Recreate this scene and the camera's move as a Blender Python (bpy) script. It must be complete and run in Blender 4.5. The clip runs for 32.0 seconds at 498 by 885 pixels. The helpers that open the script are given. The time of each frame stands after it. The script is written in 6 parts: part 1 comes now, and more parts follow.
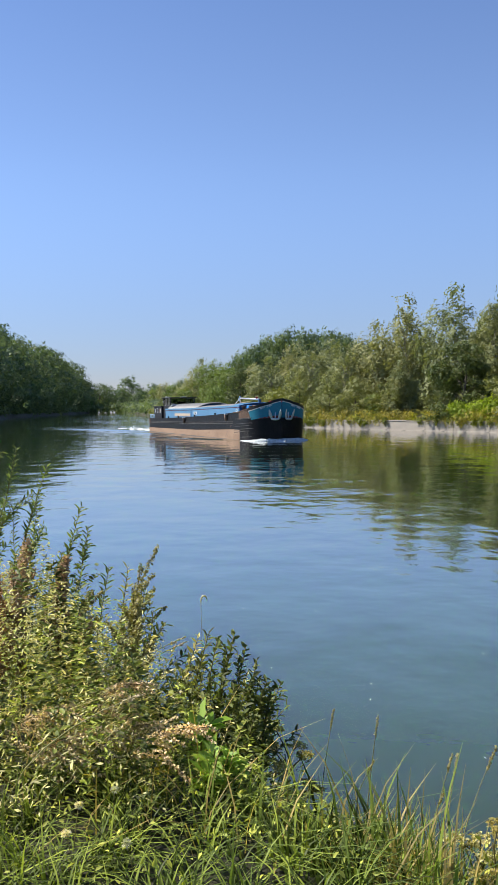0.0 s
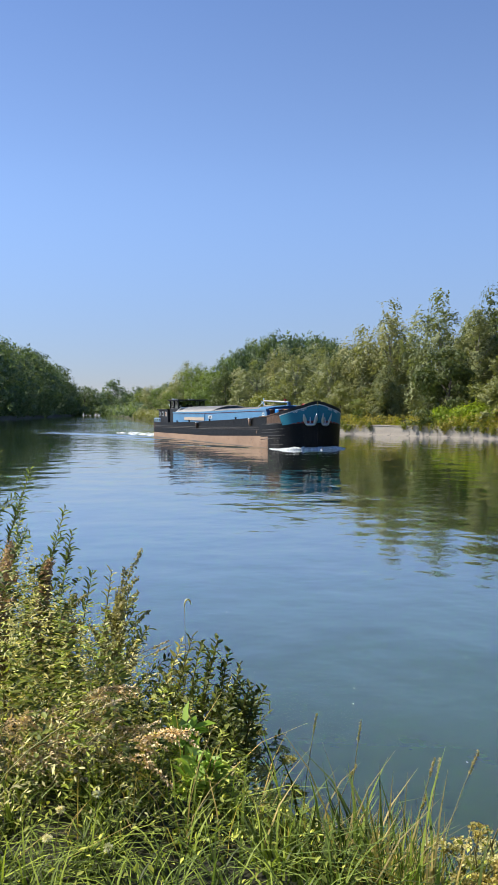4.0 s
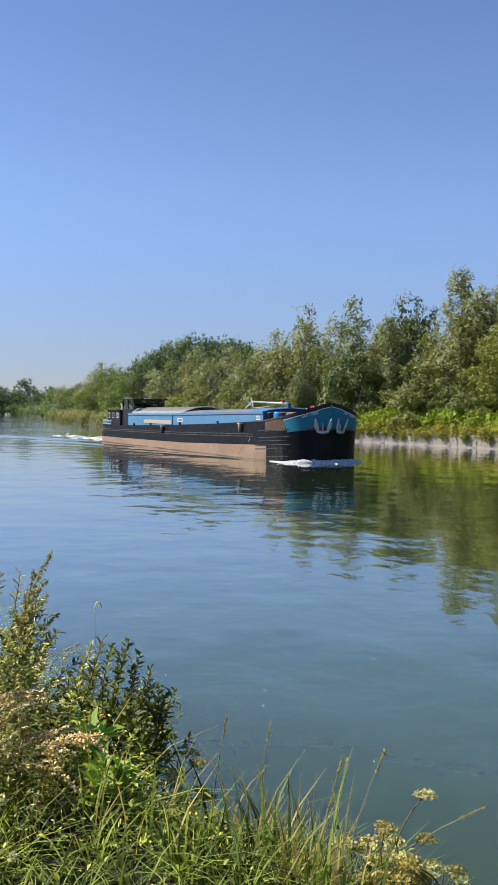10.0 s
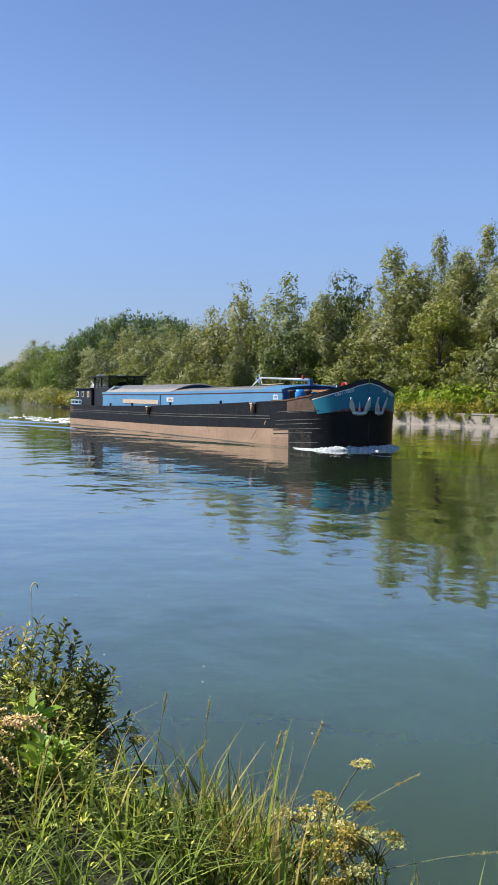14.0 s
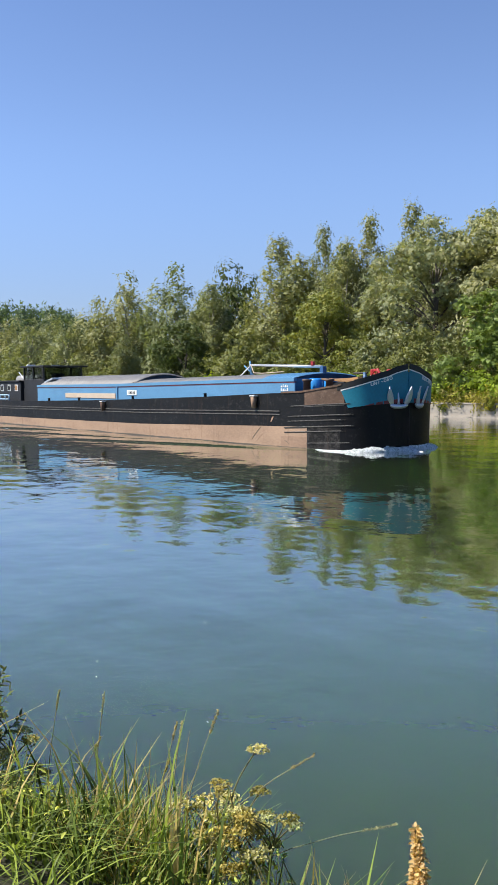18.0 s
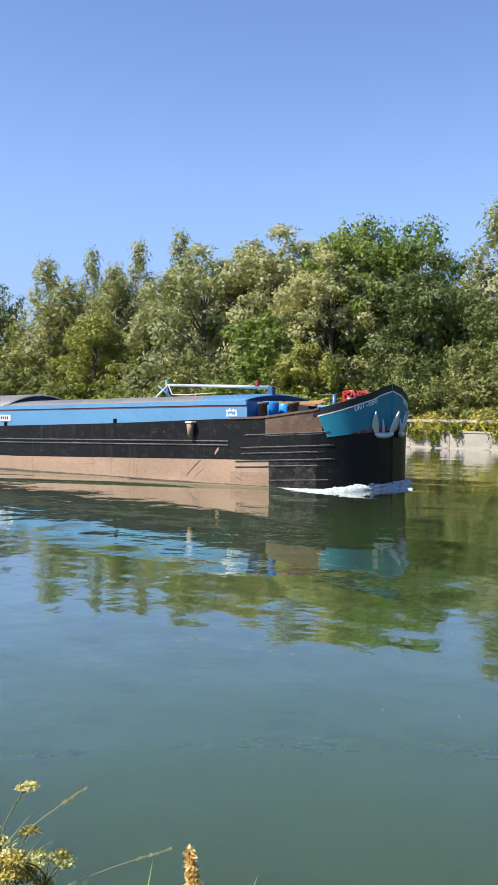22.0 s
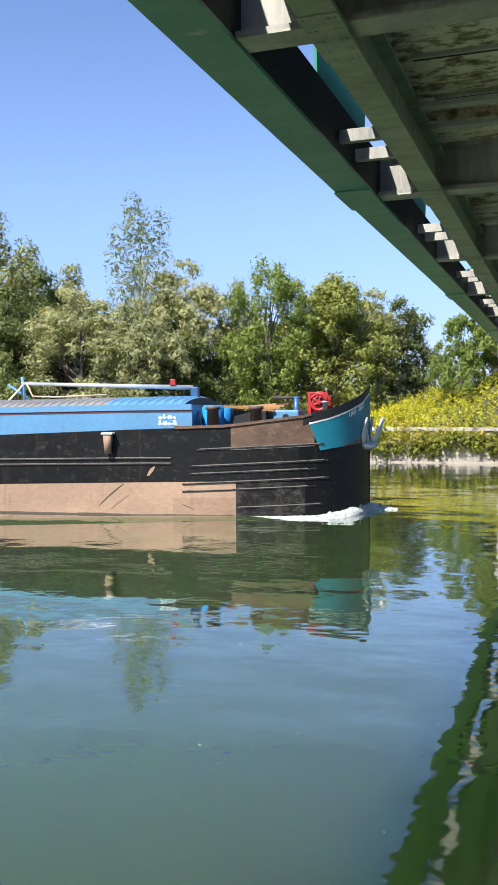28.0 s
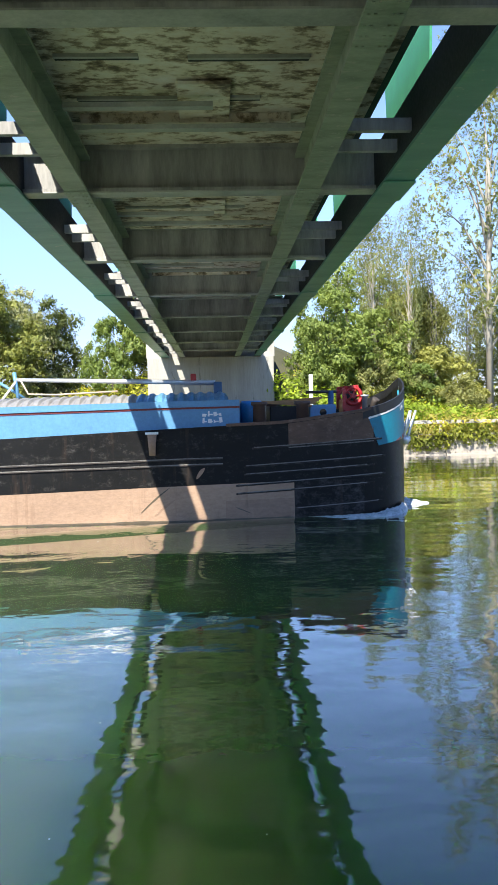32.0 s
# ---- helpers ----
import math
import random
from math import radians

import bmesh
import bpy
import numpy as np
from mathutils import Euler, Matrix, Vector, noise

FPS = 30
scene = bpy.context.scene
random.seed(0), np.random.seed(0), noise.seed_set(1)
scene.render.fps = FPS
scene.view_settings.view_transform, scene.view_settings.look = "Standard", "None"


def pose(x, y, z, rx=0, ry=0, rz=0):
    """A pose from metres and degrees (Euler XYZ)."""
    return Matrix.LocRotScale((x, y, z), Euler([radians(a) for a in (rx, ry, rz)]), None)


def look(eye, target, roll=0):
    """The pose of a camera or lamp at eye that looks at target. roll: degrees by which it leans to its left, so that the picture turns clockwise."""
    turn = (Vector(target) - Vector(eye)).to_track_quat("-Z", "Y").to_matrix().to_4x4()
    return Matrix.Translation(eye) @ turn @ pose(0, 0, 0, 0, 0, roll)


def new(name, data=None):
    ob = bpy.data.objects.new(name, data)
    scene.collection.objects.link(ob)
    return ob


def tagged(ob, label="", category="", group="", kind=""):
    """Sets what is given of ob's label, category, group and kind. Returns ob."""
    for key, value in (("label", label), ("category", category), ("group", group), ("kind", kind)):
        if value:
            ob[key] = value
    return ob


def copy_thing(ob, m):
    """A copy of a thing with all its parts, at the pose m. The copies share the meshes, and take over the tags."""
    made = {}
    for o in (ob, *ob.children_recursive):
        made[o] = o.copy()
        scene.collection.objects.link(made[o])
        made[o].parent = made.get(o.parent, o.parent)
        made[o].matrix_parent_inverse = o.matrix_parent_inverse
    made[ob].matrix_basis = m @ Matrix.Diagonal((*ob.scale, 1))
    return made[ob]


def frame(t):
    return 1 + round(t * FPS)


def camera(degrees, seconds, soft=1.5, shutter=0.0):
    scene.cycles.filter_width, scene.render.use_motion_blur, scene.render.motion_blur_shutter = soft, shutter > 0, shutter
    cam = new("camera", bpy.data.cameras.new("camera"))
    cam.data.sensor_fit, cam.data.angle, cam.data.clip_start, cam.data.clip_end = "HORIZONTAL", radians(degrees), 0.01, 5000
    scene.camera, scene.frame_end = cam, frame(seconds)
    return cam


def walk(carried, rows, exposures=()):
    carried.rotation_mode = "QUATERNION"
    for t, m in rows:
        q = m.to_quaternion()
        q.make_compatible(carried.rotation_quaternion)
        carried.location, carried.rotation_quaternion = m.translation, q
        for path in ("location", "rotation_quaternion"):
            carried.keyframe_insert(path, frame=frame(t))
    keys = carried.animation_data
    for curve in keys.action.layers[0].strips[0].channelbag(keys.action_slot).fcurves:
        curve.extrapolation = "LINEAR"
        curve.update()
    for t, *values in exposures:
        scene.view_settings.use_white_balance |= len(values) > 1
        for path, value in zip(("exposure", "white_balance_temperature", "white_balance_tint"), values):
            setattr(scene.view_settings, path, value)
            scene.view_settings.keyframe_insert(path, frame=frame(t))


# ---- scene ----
EYE = 2.68
cam = camera(30.85, 32.0, 1.6)
walk(cam, [
    (0.0, pose(0, 0, EYE, 87.78, 0.55, 82.55)),
    (0.5, pose(0, 0, EYE, 87.78, 0.53, 82.40)),
    (1.0, pose(0, 0, EYE, 87.79, 0.40, 82.31)),
    (1.5, pose(0, 0, EYE, 87.84, 0.41, 82.25)),
    (2.0, pose(0, 0, EYE, 87.87, 0.43, 82.23)),
    (2.5, pose(0, 0, EYE, 87.90, 0.42, 82.25)),
    (4.5, pose(0, 0, EYE, 88.04, 0.02, 81.18)),
    (5.0, pose(0, 0, EYE, 88.04, -0.11, 80.71)),
    (5.5, pose(0, 0, EYE, 88.11, -0.31, 80.24)),
    (6.0, pose(0, 0, EYE, 88.22, -0.42, 79.75)),
    (6.5, pose(0, 0, EYE, 88.14, -0.49, 79.07)),
    (7.0, pose(0, 0, EYE, 88.01, -0.65, 78.38)),
    (7.5, pose(0, 0, EYE, 88.10, -0.77, 77.95)),
    (8.0, pose(0, 0, EYE, 88.21, -0.87, 77.59)),
    (8.5, pose(0, 0, EYE, 88.25, -0.91, 77.37)),
    (9.0, pose(0, 0, EYE, 88.24, -0.89, 77.12)),
    (9.5, pose(0, 0, EYE, 88.22, -0.87, 76.69)),
    (10.0, pose(0, 0, EYE, 88.21, -0.81, 76.17)),
    (10.5, pose(0, 0, EYE, 88.20, -0.74, 75.65)),
    (11.0, pose(0, 0, EYE, 88.12, -0.69, 75.16)),
    (11.5, pose(0, 0, EYE, 87.92, -0.59, 74.66)),
    (12.0, pose(0, 0, EYE, 87.66, -0.47, 74.12)),
    (12.5, pose(0, 0, EYE, 87.44, -0.49, 73.68)),
    (13.0, pose(0, 0, EYE, 87.31, -0.48, 73.27)),
    (13.5, pose(0, 0, EYE, 87.15, -0.44, 72.80)),
    (14.0, pose(0, 0, EYE, 86.83, -0.45, 72.14)),
    (14.5, pose(0, 0, EYE, 86.49, -0.39, 71.42)),
    (16.5, pose(0, 0, EYE, 86.18, 0.07, 69.04)),
    (17.0, pose(0, 0, EYE, 86.19, 0.32, 67.87)),
    (17.5, pose(0, 0, EYE, 86.25, 0.40, 66.61)),
    (18.0, pose(0, 0, EYE, 86.22, 0.33, 65.09)),
    (18.5, pose(0, 0, EYE, 86.24, 0.14, 63.36)),
    (19.0, pose(0, 0, EYE, 86.51, -0.01, 61.55)),
    (19.5, pose(0, 0, EYE, 86.75, -0.10, 60.31)),
    (20.0, pose(0, 0, EYE, 87.01, -0.11, 58.77)),
    (20.5, pose(0, 0, EYE, 87.12, 0.01, 57.34)),
    (21.0, pose(0, 0, EYE, 87.24, 0.15, 55.31)),
    (21.5, pose(0, 0, EYE, 87.47, 0.29, 53.11)),
    (22.0, pose(0, 0, EYE, 87.70, 0.07, 50.60)),
    (22.5, pose(0, 0, EYE, 87.91, -0.01, 48.47)),
    (23.0, pose(0, 0, EYE, 87.98, -0.05, 46.38)),
    (23.5, pose(0, 0, EYE, 87.87, -0.03, 44.26)),
    (24.0, pose(0, 0, EYE, 87.68, -0.14, 41.96)),
    (24.5, pose(0, 0, EYE, 87.49, 0.10, 39.52)),
    (26.5, pose(0, 0, EYE, 87.24, 0.44, 28.69)),
    (27.0, pose(0, 0, EYE, 87.29, 0.54, 26.11)),
    (27.5, pose(0, 0, EYE, 87.45, 0.53, 23.08)),
    (28.0, pose(0, 0, EYE, 88.03, 0.24, 19.65)),
    (28.5, pose(0, 0, EYE, 88.51, 0.35, 16.49)),
    (29.0, pose(0, 0, EYE, 88.53, 0.67, 14.19)),
    (29.5, pose(0, 0, EYE, 88.25, 0.92, 12.08)),
    (30.0, pose(0, 0, EYE, 88.25, 1.10, 9.64)),
    (30.5, pose(0, 0, EYE, 88.16, 1.29, 6.59)),
    (31.0, pose(0, 0, EYE, 88.00, 1.36, 3.67)),
    (31.5, pose(0, 0, EYE, 87.91, 1.28, 0.89)),
    (32.0, pose(0, 0, EYE, 87.79, 1.22, -2.14))
], exposures=[(0, 0.53), (4, 0.51), (9, 0.44), (13, 0.47), (18, 0.64), (22, 0.86), (24, 0.9), (28, 1.0), (30, 1.16), (32, 1.4)])

# ---- light ----
SUN_AZ, SUN_EL = 202.0, 49.0      # degrees from +y towards +x, and up
sun_to = Vector((math.sin(radians(SUN_AZ)) * math.cos(radians(SUN_EL)), math.cos(radians(SUN_AZ)) * math.cos(radians(SUN_EL)), math.sin(radians(SUN_EL))))
world = bpy.data.worlds.new("world")
scene.world = world
world.use_nodes = True
wn = world.node_tree
sky = wn.nodes.new("ShaderNodeTexSky")
sky.sky_type, sky.sun_disc = "NISHITA", False
sky.sun_elevation, sky.sun_rotation = radians(SUN_EL), radians(SUN_AZ)
sky.air_density, sky.dust_density, sky.ozone_density, sky.altitude = 1.0, 0.0, 3.0, 1500
tint = wn.nodes.new("ShaderNodeMix")
tint.data_type, tint.blend_type = "RGBA", "MULTIPLY"
tint.inputs[0].default_value, tint.inputs[7].default_value = 1.0, (1.02, 1.0, 1.1, 1)
wn.links.new(sky.outputs[0], tint.inputs[6])
# a thin grey-blue haze low over the horizon, all round
where = wn.nodes.new("ShaderNodeTexCoord")
parts = wn.nodes.new("ShaderNodeSeparateXYZ")
wn.links.new(where.outputs["Generated"], parts.inputs[0])
low = wn.nodes.new("ShaderNodeMapRange")
low.interpolation_type = "SMOOTHSTEP"
low.inputs["From Min"].default_value, low.inputs["From Max"].default_value = -0.04, 0.26
wn.links.new(parts.outputs[2], low.inputs[0])
haze = wn.nodes.new("ShaderNodeMix")
haze.data_type, haze.blend_type = "RGBA", "MIX"
haze.inputs[6].default_value, haze.inputs[7].default_value = (0.425, 0.4, 0.455, 1), (1, 1, 1, 1)
wn.links.new(low.outputs[0], haze.inputs[0])
hazed = wn.nodes.new("ShaderNodeMix")
hazed.data_type, hazed.blend_type = "RGBA", "MULTIPLY"
hazed.inputs[0].default_value = 1.0
wn.links.new(tint.outputs[2], hazed.inputs[6])
wn.links.new(haze.outputs[2], hazed.inputs[7])
# and a deeper blue overhead
high = wn.nodes.new("ShaderNodeMapRange")
high.interpolation_type = "SMOOTHSTEP"
high.inputs["From Min"].default_value, high.inputs["From Max"].default_value = 0.3, 0.83
wn.links.new(parts.outputs[2], high.inputs[0])
deep = wn.nodes.new("ShaderNodeMix")
deep.data_type, deep.blend_type = "RGBA", "MIX"
deep.inputs[6].default_value, deep.inputs[7].default_value = (1, 1, 1, 1), (0.6, 0.82, 1.05, 1)
wn.links.new(high.outputs[0], deep.inputs[0])
deeper = wn.nodes.new("ShaderNodeMix")
deeper.data_type, deeper.blend_type = "RGBA", "MULTIPLY"
deeper.inputs[0].default_value = 1.0
wn.links.new(hazed.outputs[2], deeper.inputs[6])
wn.links.new(deep.outputs[2], deeper.inputs[7])
wn.links.new(deeper.outputs[2], wn.nodes["Background"].inputs[0])
wn.nodes["Background"].inputs[1].default_value = 0.11
lamp = bpy.data.lights.new("sun", "SUN")
lamp.energy, lamp.angle, lamp.color = 5.0, radians(0.53), (1.0, 0.95, 0.86)
sun = new("sun", lamp)
sun.matrix_world = look(sun_to * 100, (0, 0, 0))
scene.view_settings.exposure = 0.0


# ---- materials ----
def nodes_of(name):
    m = bpy.data.materials.new(name)
    m.use_nodes = True
    nt = m.node_tree
    return m, nt, nt.nodes["Principled BSDF"]


def noise_node(nt, scale, detail=6, rough=0.6, stretch=(1, 1, 1), coords="Object"):
    tc = nt.nodes.new("ShaderNodeTexCoord")
    mp = nt.nodes.new("ShaderNodeMapping")
    mp.inputs["Scale"].default_value = stretch
    n = nt.nodes.new("ShaderNodeTexNoise")
    n.inputs["Scale"].default_value, n.inputs["Detail"].default_value, n.inputs["Roughness"].default_value = scale, detail, rough
    nt.links.new(tc.outputs[coords], mp.inputs[0])
    nt.links.new(mp.outputs[0], n.inputs["Vector"])
    return n.outputs["Fac"]


def ramp(nt, fac, stops):
    r = nt.nodes.new("ShaderNodeValToRGB")
    els = r.color_ramp.elements
    while len(els) < len(stops):
        els.new(0.5)
    for e, (p, c) in zip(els, stops):
        e.position, e.color = p, (*c, 1)
    nt.links.new(fac, r.inputs[0])
    return r.outputs[0]


def mixed(nt, fac, a, b, mode="MIX"):
    m = nt.nodes.new("ShaderNodeMix")
    m.data_type, m.blend_type = "RGBA", mode
    for sock, v in ((m.inputs[0], fac), (m.inputs[6], a), (m.inputs[7], b)):
        if isinstance(v, (int, float)):
            sock.default_value = v
        elif isinstance(v, tuple):
            sock.default_value = (*v, 1)
        else:
            nt.links.new(v, sock)
    return m.outputs[2]


def bumped(nt, bsdf, height, strength, distance):
    b = nt.nodes.new("ShaderNodeBump")
    b.inputs["Strength"].default_value, b.inputs["Distance"].default_value = strength, distance
    nt.links.new(height, b.inputs["Height"])
    nt.links.new(b.outputs[0], bsdf.inputs["Normal"])


def surface(name, colour, dark, wear=None, rough=0.6, metal=0.0, grain=18.0, blotch=1.2, bump=0.15, depth=0.004, wear_at=0.62, stretch=(1, 1, 1), coords="Object"):
    """Paint, metal, concrete or wood: fine grain, large stains and worn spots."""
    m, nt, b = nodes_of(name)
    big = noise_node(nt, blotch, 5, 0.6, stretch, coords)
    fine = noise_node(nt, grain, 8, 0.7, stretch, coords)
    base = ramp(nt, big, [(0.32, dark), (0.62, colour)])
    base = mixed(nt, 0.35, base, ramp(nt, fine, [(0.3, tuple(c * 0.55 for c in colour)), (0.7, tuple(min(1, c * 1.3) for c in colour))]))
    if wear:
        patch = noise_node(nt, blotch * 3.1, 10, 0.75, stretch, coords)
        base = mixed(nt, ramp(nt, patch, [(wear_at, (0, 0, 0)), (wear_at + 0.06, (1, 1, 1))]), base, wear)
    nt.links.new(base, b.inputs["Base Color"])
    rr = ramp(nt, fine, [(0.25, (rough * 0.75,) * 3), (0.8, (min(1, rough * 1.25),) * 3)])
    nt.links.new(rr, b.inputs["Roughness"])
    b.inputs["Metallic"].default_value = metal
    bumped(nt, b, fine, bump, depth)
    return m


def leafy(name, colour, spread=0.35, trans=0.32, rough=0.5, mottle=1.0):
    """Foliage: each leaf its own shade, light passing through it."""
    m, nt, b = nodes_of(name)
    geo = nt.nodes.new("ShaderNodeNewGeometry")
    info = nt.nodes.new("ShaderNodeObjectInfo")
    lo = tuple(c * (1 - spread) for c in colour)
    hi = (min(1, colour[0] * (1 + spread * 1.3)), min(1, colour[1] * (1 + spread)), colour[2] * (1 + spread * 0.5))
    base = ramp(nt, geo.outputs["Random Per Island"], [(0.0, lo), (0.6, colour), (1.0, hi)])
    tone = ramp(nt, info.outputs["Random"], [(0.0, (0.86, 0.92, 0.9)), (1.0, (1.12, 1.06, 0.95))])
    base = mixed(nt, 1.0, base, tone, "MULTIPLY")
    patch = noise_node(nt, 0.7, 3, 0.6)
    base = mixed(nt, 1.0, base, ramp(nt, patch, [(0.34, (1 - 0.32 * mottle, 1 - 0.26 * mottle, 1 - 0.28 * mottle)), (0.66, (1 + 0.22 * mottle, 1 + 0.16 * mottle, 1 + 0.05 * mottle))]), "MULTIPLY")
    nt.links.new(base, b.inputs["Base Color"])
    b.inputs["Roughness"].default_value = rough
    b.inputs["Specular IOR Level"].default_value = 0.2
    t = nt.nodes.new("ShaderNodeBsdfTranslucent")
    nt.links.new(mixed(nt, 1.0, base, (1.25, 1.3, 0.6), "MULTIPLY"), t.inputs[0])
    mx = nt.nodes.new("ShaderNodeMixShader")
    mx.inputs[0].default_value = trans
    nt.links.new(b.outputs[0], mx.inputs[1])
    nt.links.new(t.outputs[0], mx.inputs[2])
    nt.links.new(mx.outputs[0], nt.nodes["Material Output"].inputs[0])
    return m


LEAF_WILLOW = leafy("willow_leaves", (0.35, 0.355, 0.205), 0.13, 0.3, mottle=0.45)
LEAF_OLIVE = leafy("olive_leaves", (0.24, 0.255, 0.105), 0.18, 0.3, mottle=0.5)
LEAF_BIRCH = leafy("birch_leaves", (0.3, 0.31, 0.16), 0.15, 0.3, mottle=0.5)
LEAF_DARK = leafy("dark_leaves", (0.125, 0.155, 0.06), 0.2, 0.28, mottle=0.5)
LEAF_BRIGHT = leafy("bright_leaves", (0.2, 0.26, 0.075), 0.2, 0.32, mottle=0.5)
LEAF_YELLOW = leafy("yellow_green_leaves", (0.29, 0.3, 0.09), 0.18, 0.3, mottle=0.5)
LEAF_FAR = leafy("distant_leaves", (0.15, 0.205, 0.125), 0.3, 0.4)
BARK = surface("bark", (0.12, 0.095, 0.07), (0.06, 0.05, 0.04), rough=0.9, grain=9, bump=0.5, depth=0.02, stretch=(1, 1, 0.25))
BARK_PALE = surface("pale_bark", (0.38, 0.35, 0.28), (0.16, 0.13, 0.1), rough=0.8, grain=8, bump=0.3, depth=0.01, stretch=(1, 1, 0.4))


def water_material(name, deep):
    m, nt, b = nodes_of(name)
    swell = noise_node(nt, 0.55, 1.5, 0.4, (0.8, 1, 1))
    small = noise_node(nt, 1.9, 1.6, 0.42, (0.75, 1, 1))
    fine = noise_node(nt, 6.0, 1, 0.4)
    cloud = noise_node(nt, 0.05, 4, 0.55)
    nt.links.new(ramp(nt, cloud, [(0.3, (0.034, 0.06, 0.014)), (0.7, (0.039, 0.067, 0.019))]), b.inputs["Base Color"])
    b.inputs["Roughness"].default_value = 0.04
    b.inputs["IOR"].default_value = 1.38
    b.inputs["Coat Weight"].default_value, b.inputs["Coat IOR"].default_value, b.inputs["Coat Roughness"].default_value = 1.0, 1.38, 0.04
    if deep:
        b.inputs["Subsurface Weight"].default_value = 1.0
        b.inputs["Subsurface Radius"].default_value = (0.5, 1.0, 0.2)
        b.subsurface_method = "BURLEY"
        b.inputs["Subsurface Scale"].default_value = 6.5
    calm = ramp(nt, noise_node(nt, 0.07, 3, 0.5, (0.5, 1, 1)), [(0.38, (0.25, 0.25, 0.25)), (0.62, (1, 1, 1))])
    mul = nt.nodes.new("ShaderNodeMath")
    mul.operation = "MULTIPLY"
    nt.links.new(small, mul.inputs[0])
    nt.links.new(calm, mul.inputs[1])
    # the wind ruffles the open reach up the canal
    spot = nt.nodes.new("ShaderNodeTexCoord")
    axes = nt.nodes.new("ShaderNodeSeparateXYZ")
    nt.links.new(spot.outputs["Object"], axes.inputs[0])
    reach = nt.nodes.new("ShaderNodeMapRange")
    reach.inputs["From Min"].default_value, reach.inputs["From Max"].default_value = -75.0, -130.0
    reach.inputs["To Min"].default_value, reach.inputs["To Max"].default_value = 1.0, 5.0
    nt.links.new(axes.outputs[0], reach.inputs[0])
    ruffle = nt.nodes.new("ShaderNodeMath")
    ruffle.operation = "MULTIPLY"
    nt.links.new(mul.outputs[0], ruffle.inputs[0])
    nt.links.new(reach.outputs[0], ruffle.inputs[1])
    mul = ruffle
    add = nt.nodes.new("ShaderNodeMath")
    add.operation = "MULTIPLY_ADD"
    add.inputs[1].default_value = 3.0
    nt.links.new(swell, add.inputs[0])
    nt.links.new(mul.outputs[0], add.inputs[2])
    add2 = nt.nodes.new("ShaderNodeMath")
    add2.operation = "MULTIPLY_ADD"
    add2.inputs[1].default_value = 0.12
    nt.links.new(fine, add2.inputs[0])
    nt.links.new(add.outputs[0], add2.inputs[2])
    bumped(nt, b, add2.outputs[0], 0.6, 0.02)
    nt.links.new(b.inputs["Normal"].links[0].from_socket, b.inputs["Coat Normal"])
    return m


WATER = water_material("canal_water", True)
WATER_CREST = water_material("crest_water", False)
EARTH = surface("earth_and_grass", (0.06, 0.06, 0.028), (0.035, 0.034, 0.02), (0.1, 0.08, 0.05), rough=0.95, grain=6, blotch=0.25, bump=0.6, depth=0.05)
MEADOW = leafy("meadow_grass", (0.36, 0.38, 0.05), 0.3)
FLOWERING = leafy("yellow_flowers", (0.55, 0.5, 0.03), 0.25)
CONCRETE = surface("weathered_concrete", (0.43, 0.37, 0.3), (0.2, 0.19, 0.17), (0.12, 0.115, 0.1), rough=0.9, grain=14, blotch=0.5, bump=0.4, depth=0.012, wear_at=0.6)
CONCRETE_PALE = surface("pale_abutment_concrete", (0.44, 0.42, 0.37), (0.24, 0.225, 0.2), (0.07, 0.065, 0.06), rough=0.9, grain=10, blotch=0.5, bump=0.3, depth=0.01, stretch=(1.6, 1, 0.16), wear_at=0.6)
def soffit_material():
    """Deck underside: brown stains, and water-reflected light painted in as pale streaks across the span."""
    m, nt, b = nodes_of("stained_dappled_underside")
    wave = noise_node(nt, 3.6, 7, 0.7, (0.9, 1.3, 1))
    tone = noise_node(nt, 0.9, 6, 0.7)
    fine = noise_node(nt, 12, 8, 0.7)
    # the pale stops stand in for sunlight rippling up off the canal
    base = ramp(nt, wave, [(0.36, (0.12, 0.085, 0.055)), (0.44, (0.42, 0.33, 0.22)), (0.5, (0.88, 0.8, 0.66)), (0.6, (0.93, 0.89, 0.8))])
    base = mixed(nt, 1.0, base, ramp(nt, tone, [(0.36, (0.84, 0.77, 0.68)), (0.6, (1, 1, 1))]), "MULTIPLY")
    base = mixed(nt, 0.12, base, ramp(nt, fine, [(0.3, (0.1, 0.09, 0.07)), (0.7, (0.75, 0.7, 0.6))]))
    nt.links.new(base, b.inputs["Base Color"])
    b.inputs["Roughness"].default_value = 0.9
    bumped(nt, b, fine, 0.5, 0.03)
    return m


ABUTMENT = surface("stained_abutment_concrete", (0.4, 0.385, 0.34), (0.26, 0.245, 0.215), (0.1, 0.095, 0.085), rough=0.9, grain=10, blotch=0.6, bump=0.3, depth=0.01, stretch=(1.5, 1, 0.14), wear_at=0.6)
SOFFIT = soffit_material()
# wear patches, enlarged and paled to imitate shimmer off the water
STEEL_GREEN = surface("dappled_green_steel_paint", (0.14, 0.36, 0.27), (0.06, 0.22, 0.16), (0.38, 0.44, 0.36), rough=0.45, grain=30, blotch=1.5, bump=0.1, wear_at=0.6, stretch=(0.6, 1.4, 1))
STEEL_MATT = surface("faded_matt_green_paint", (0.045, 0.28, 0.135), (0.03, 0.19, 0.095), (0.12, 0.25, 0.15), rough=0.9, grain=20, blotch=1.2, bump=0.1, wear_at=0.66)
STEEL_DARK = surface("dirty_dark_steel", (0.5, 0.5, 0.44), (0.2, 0.205, 0.18), (0.28, 0.19, 0.11), rough=0.65, grain=22, blotch=1.6, bump=0.2, wear_at=0.66)

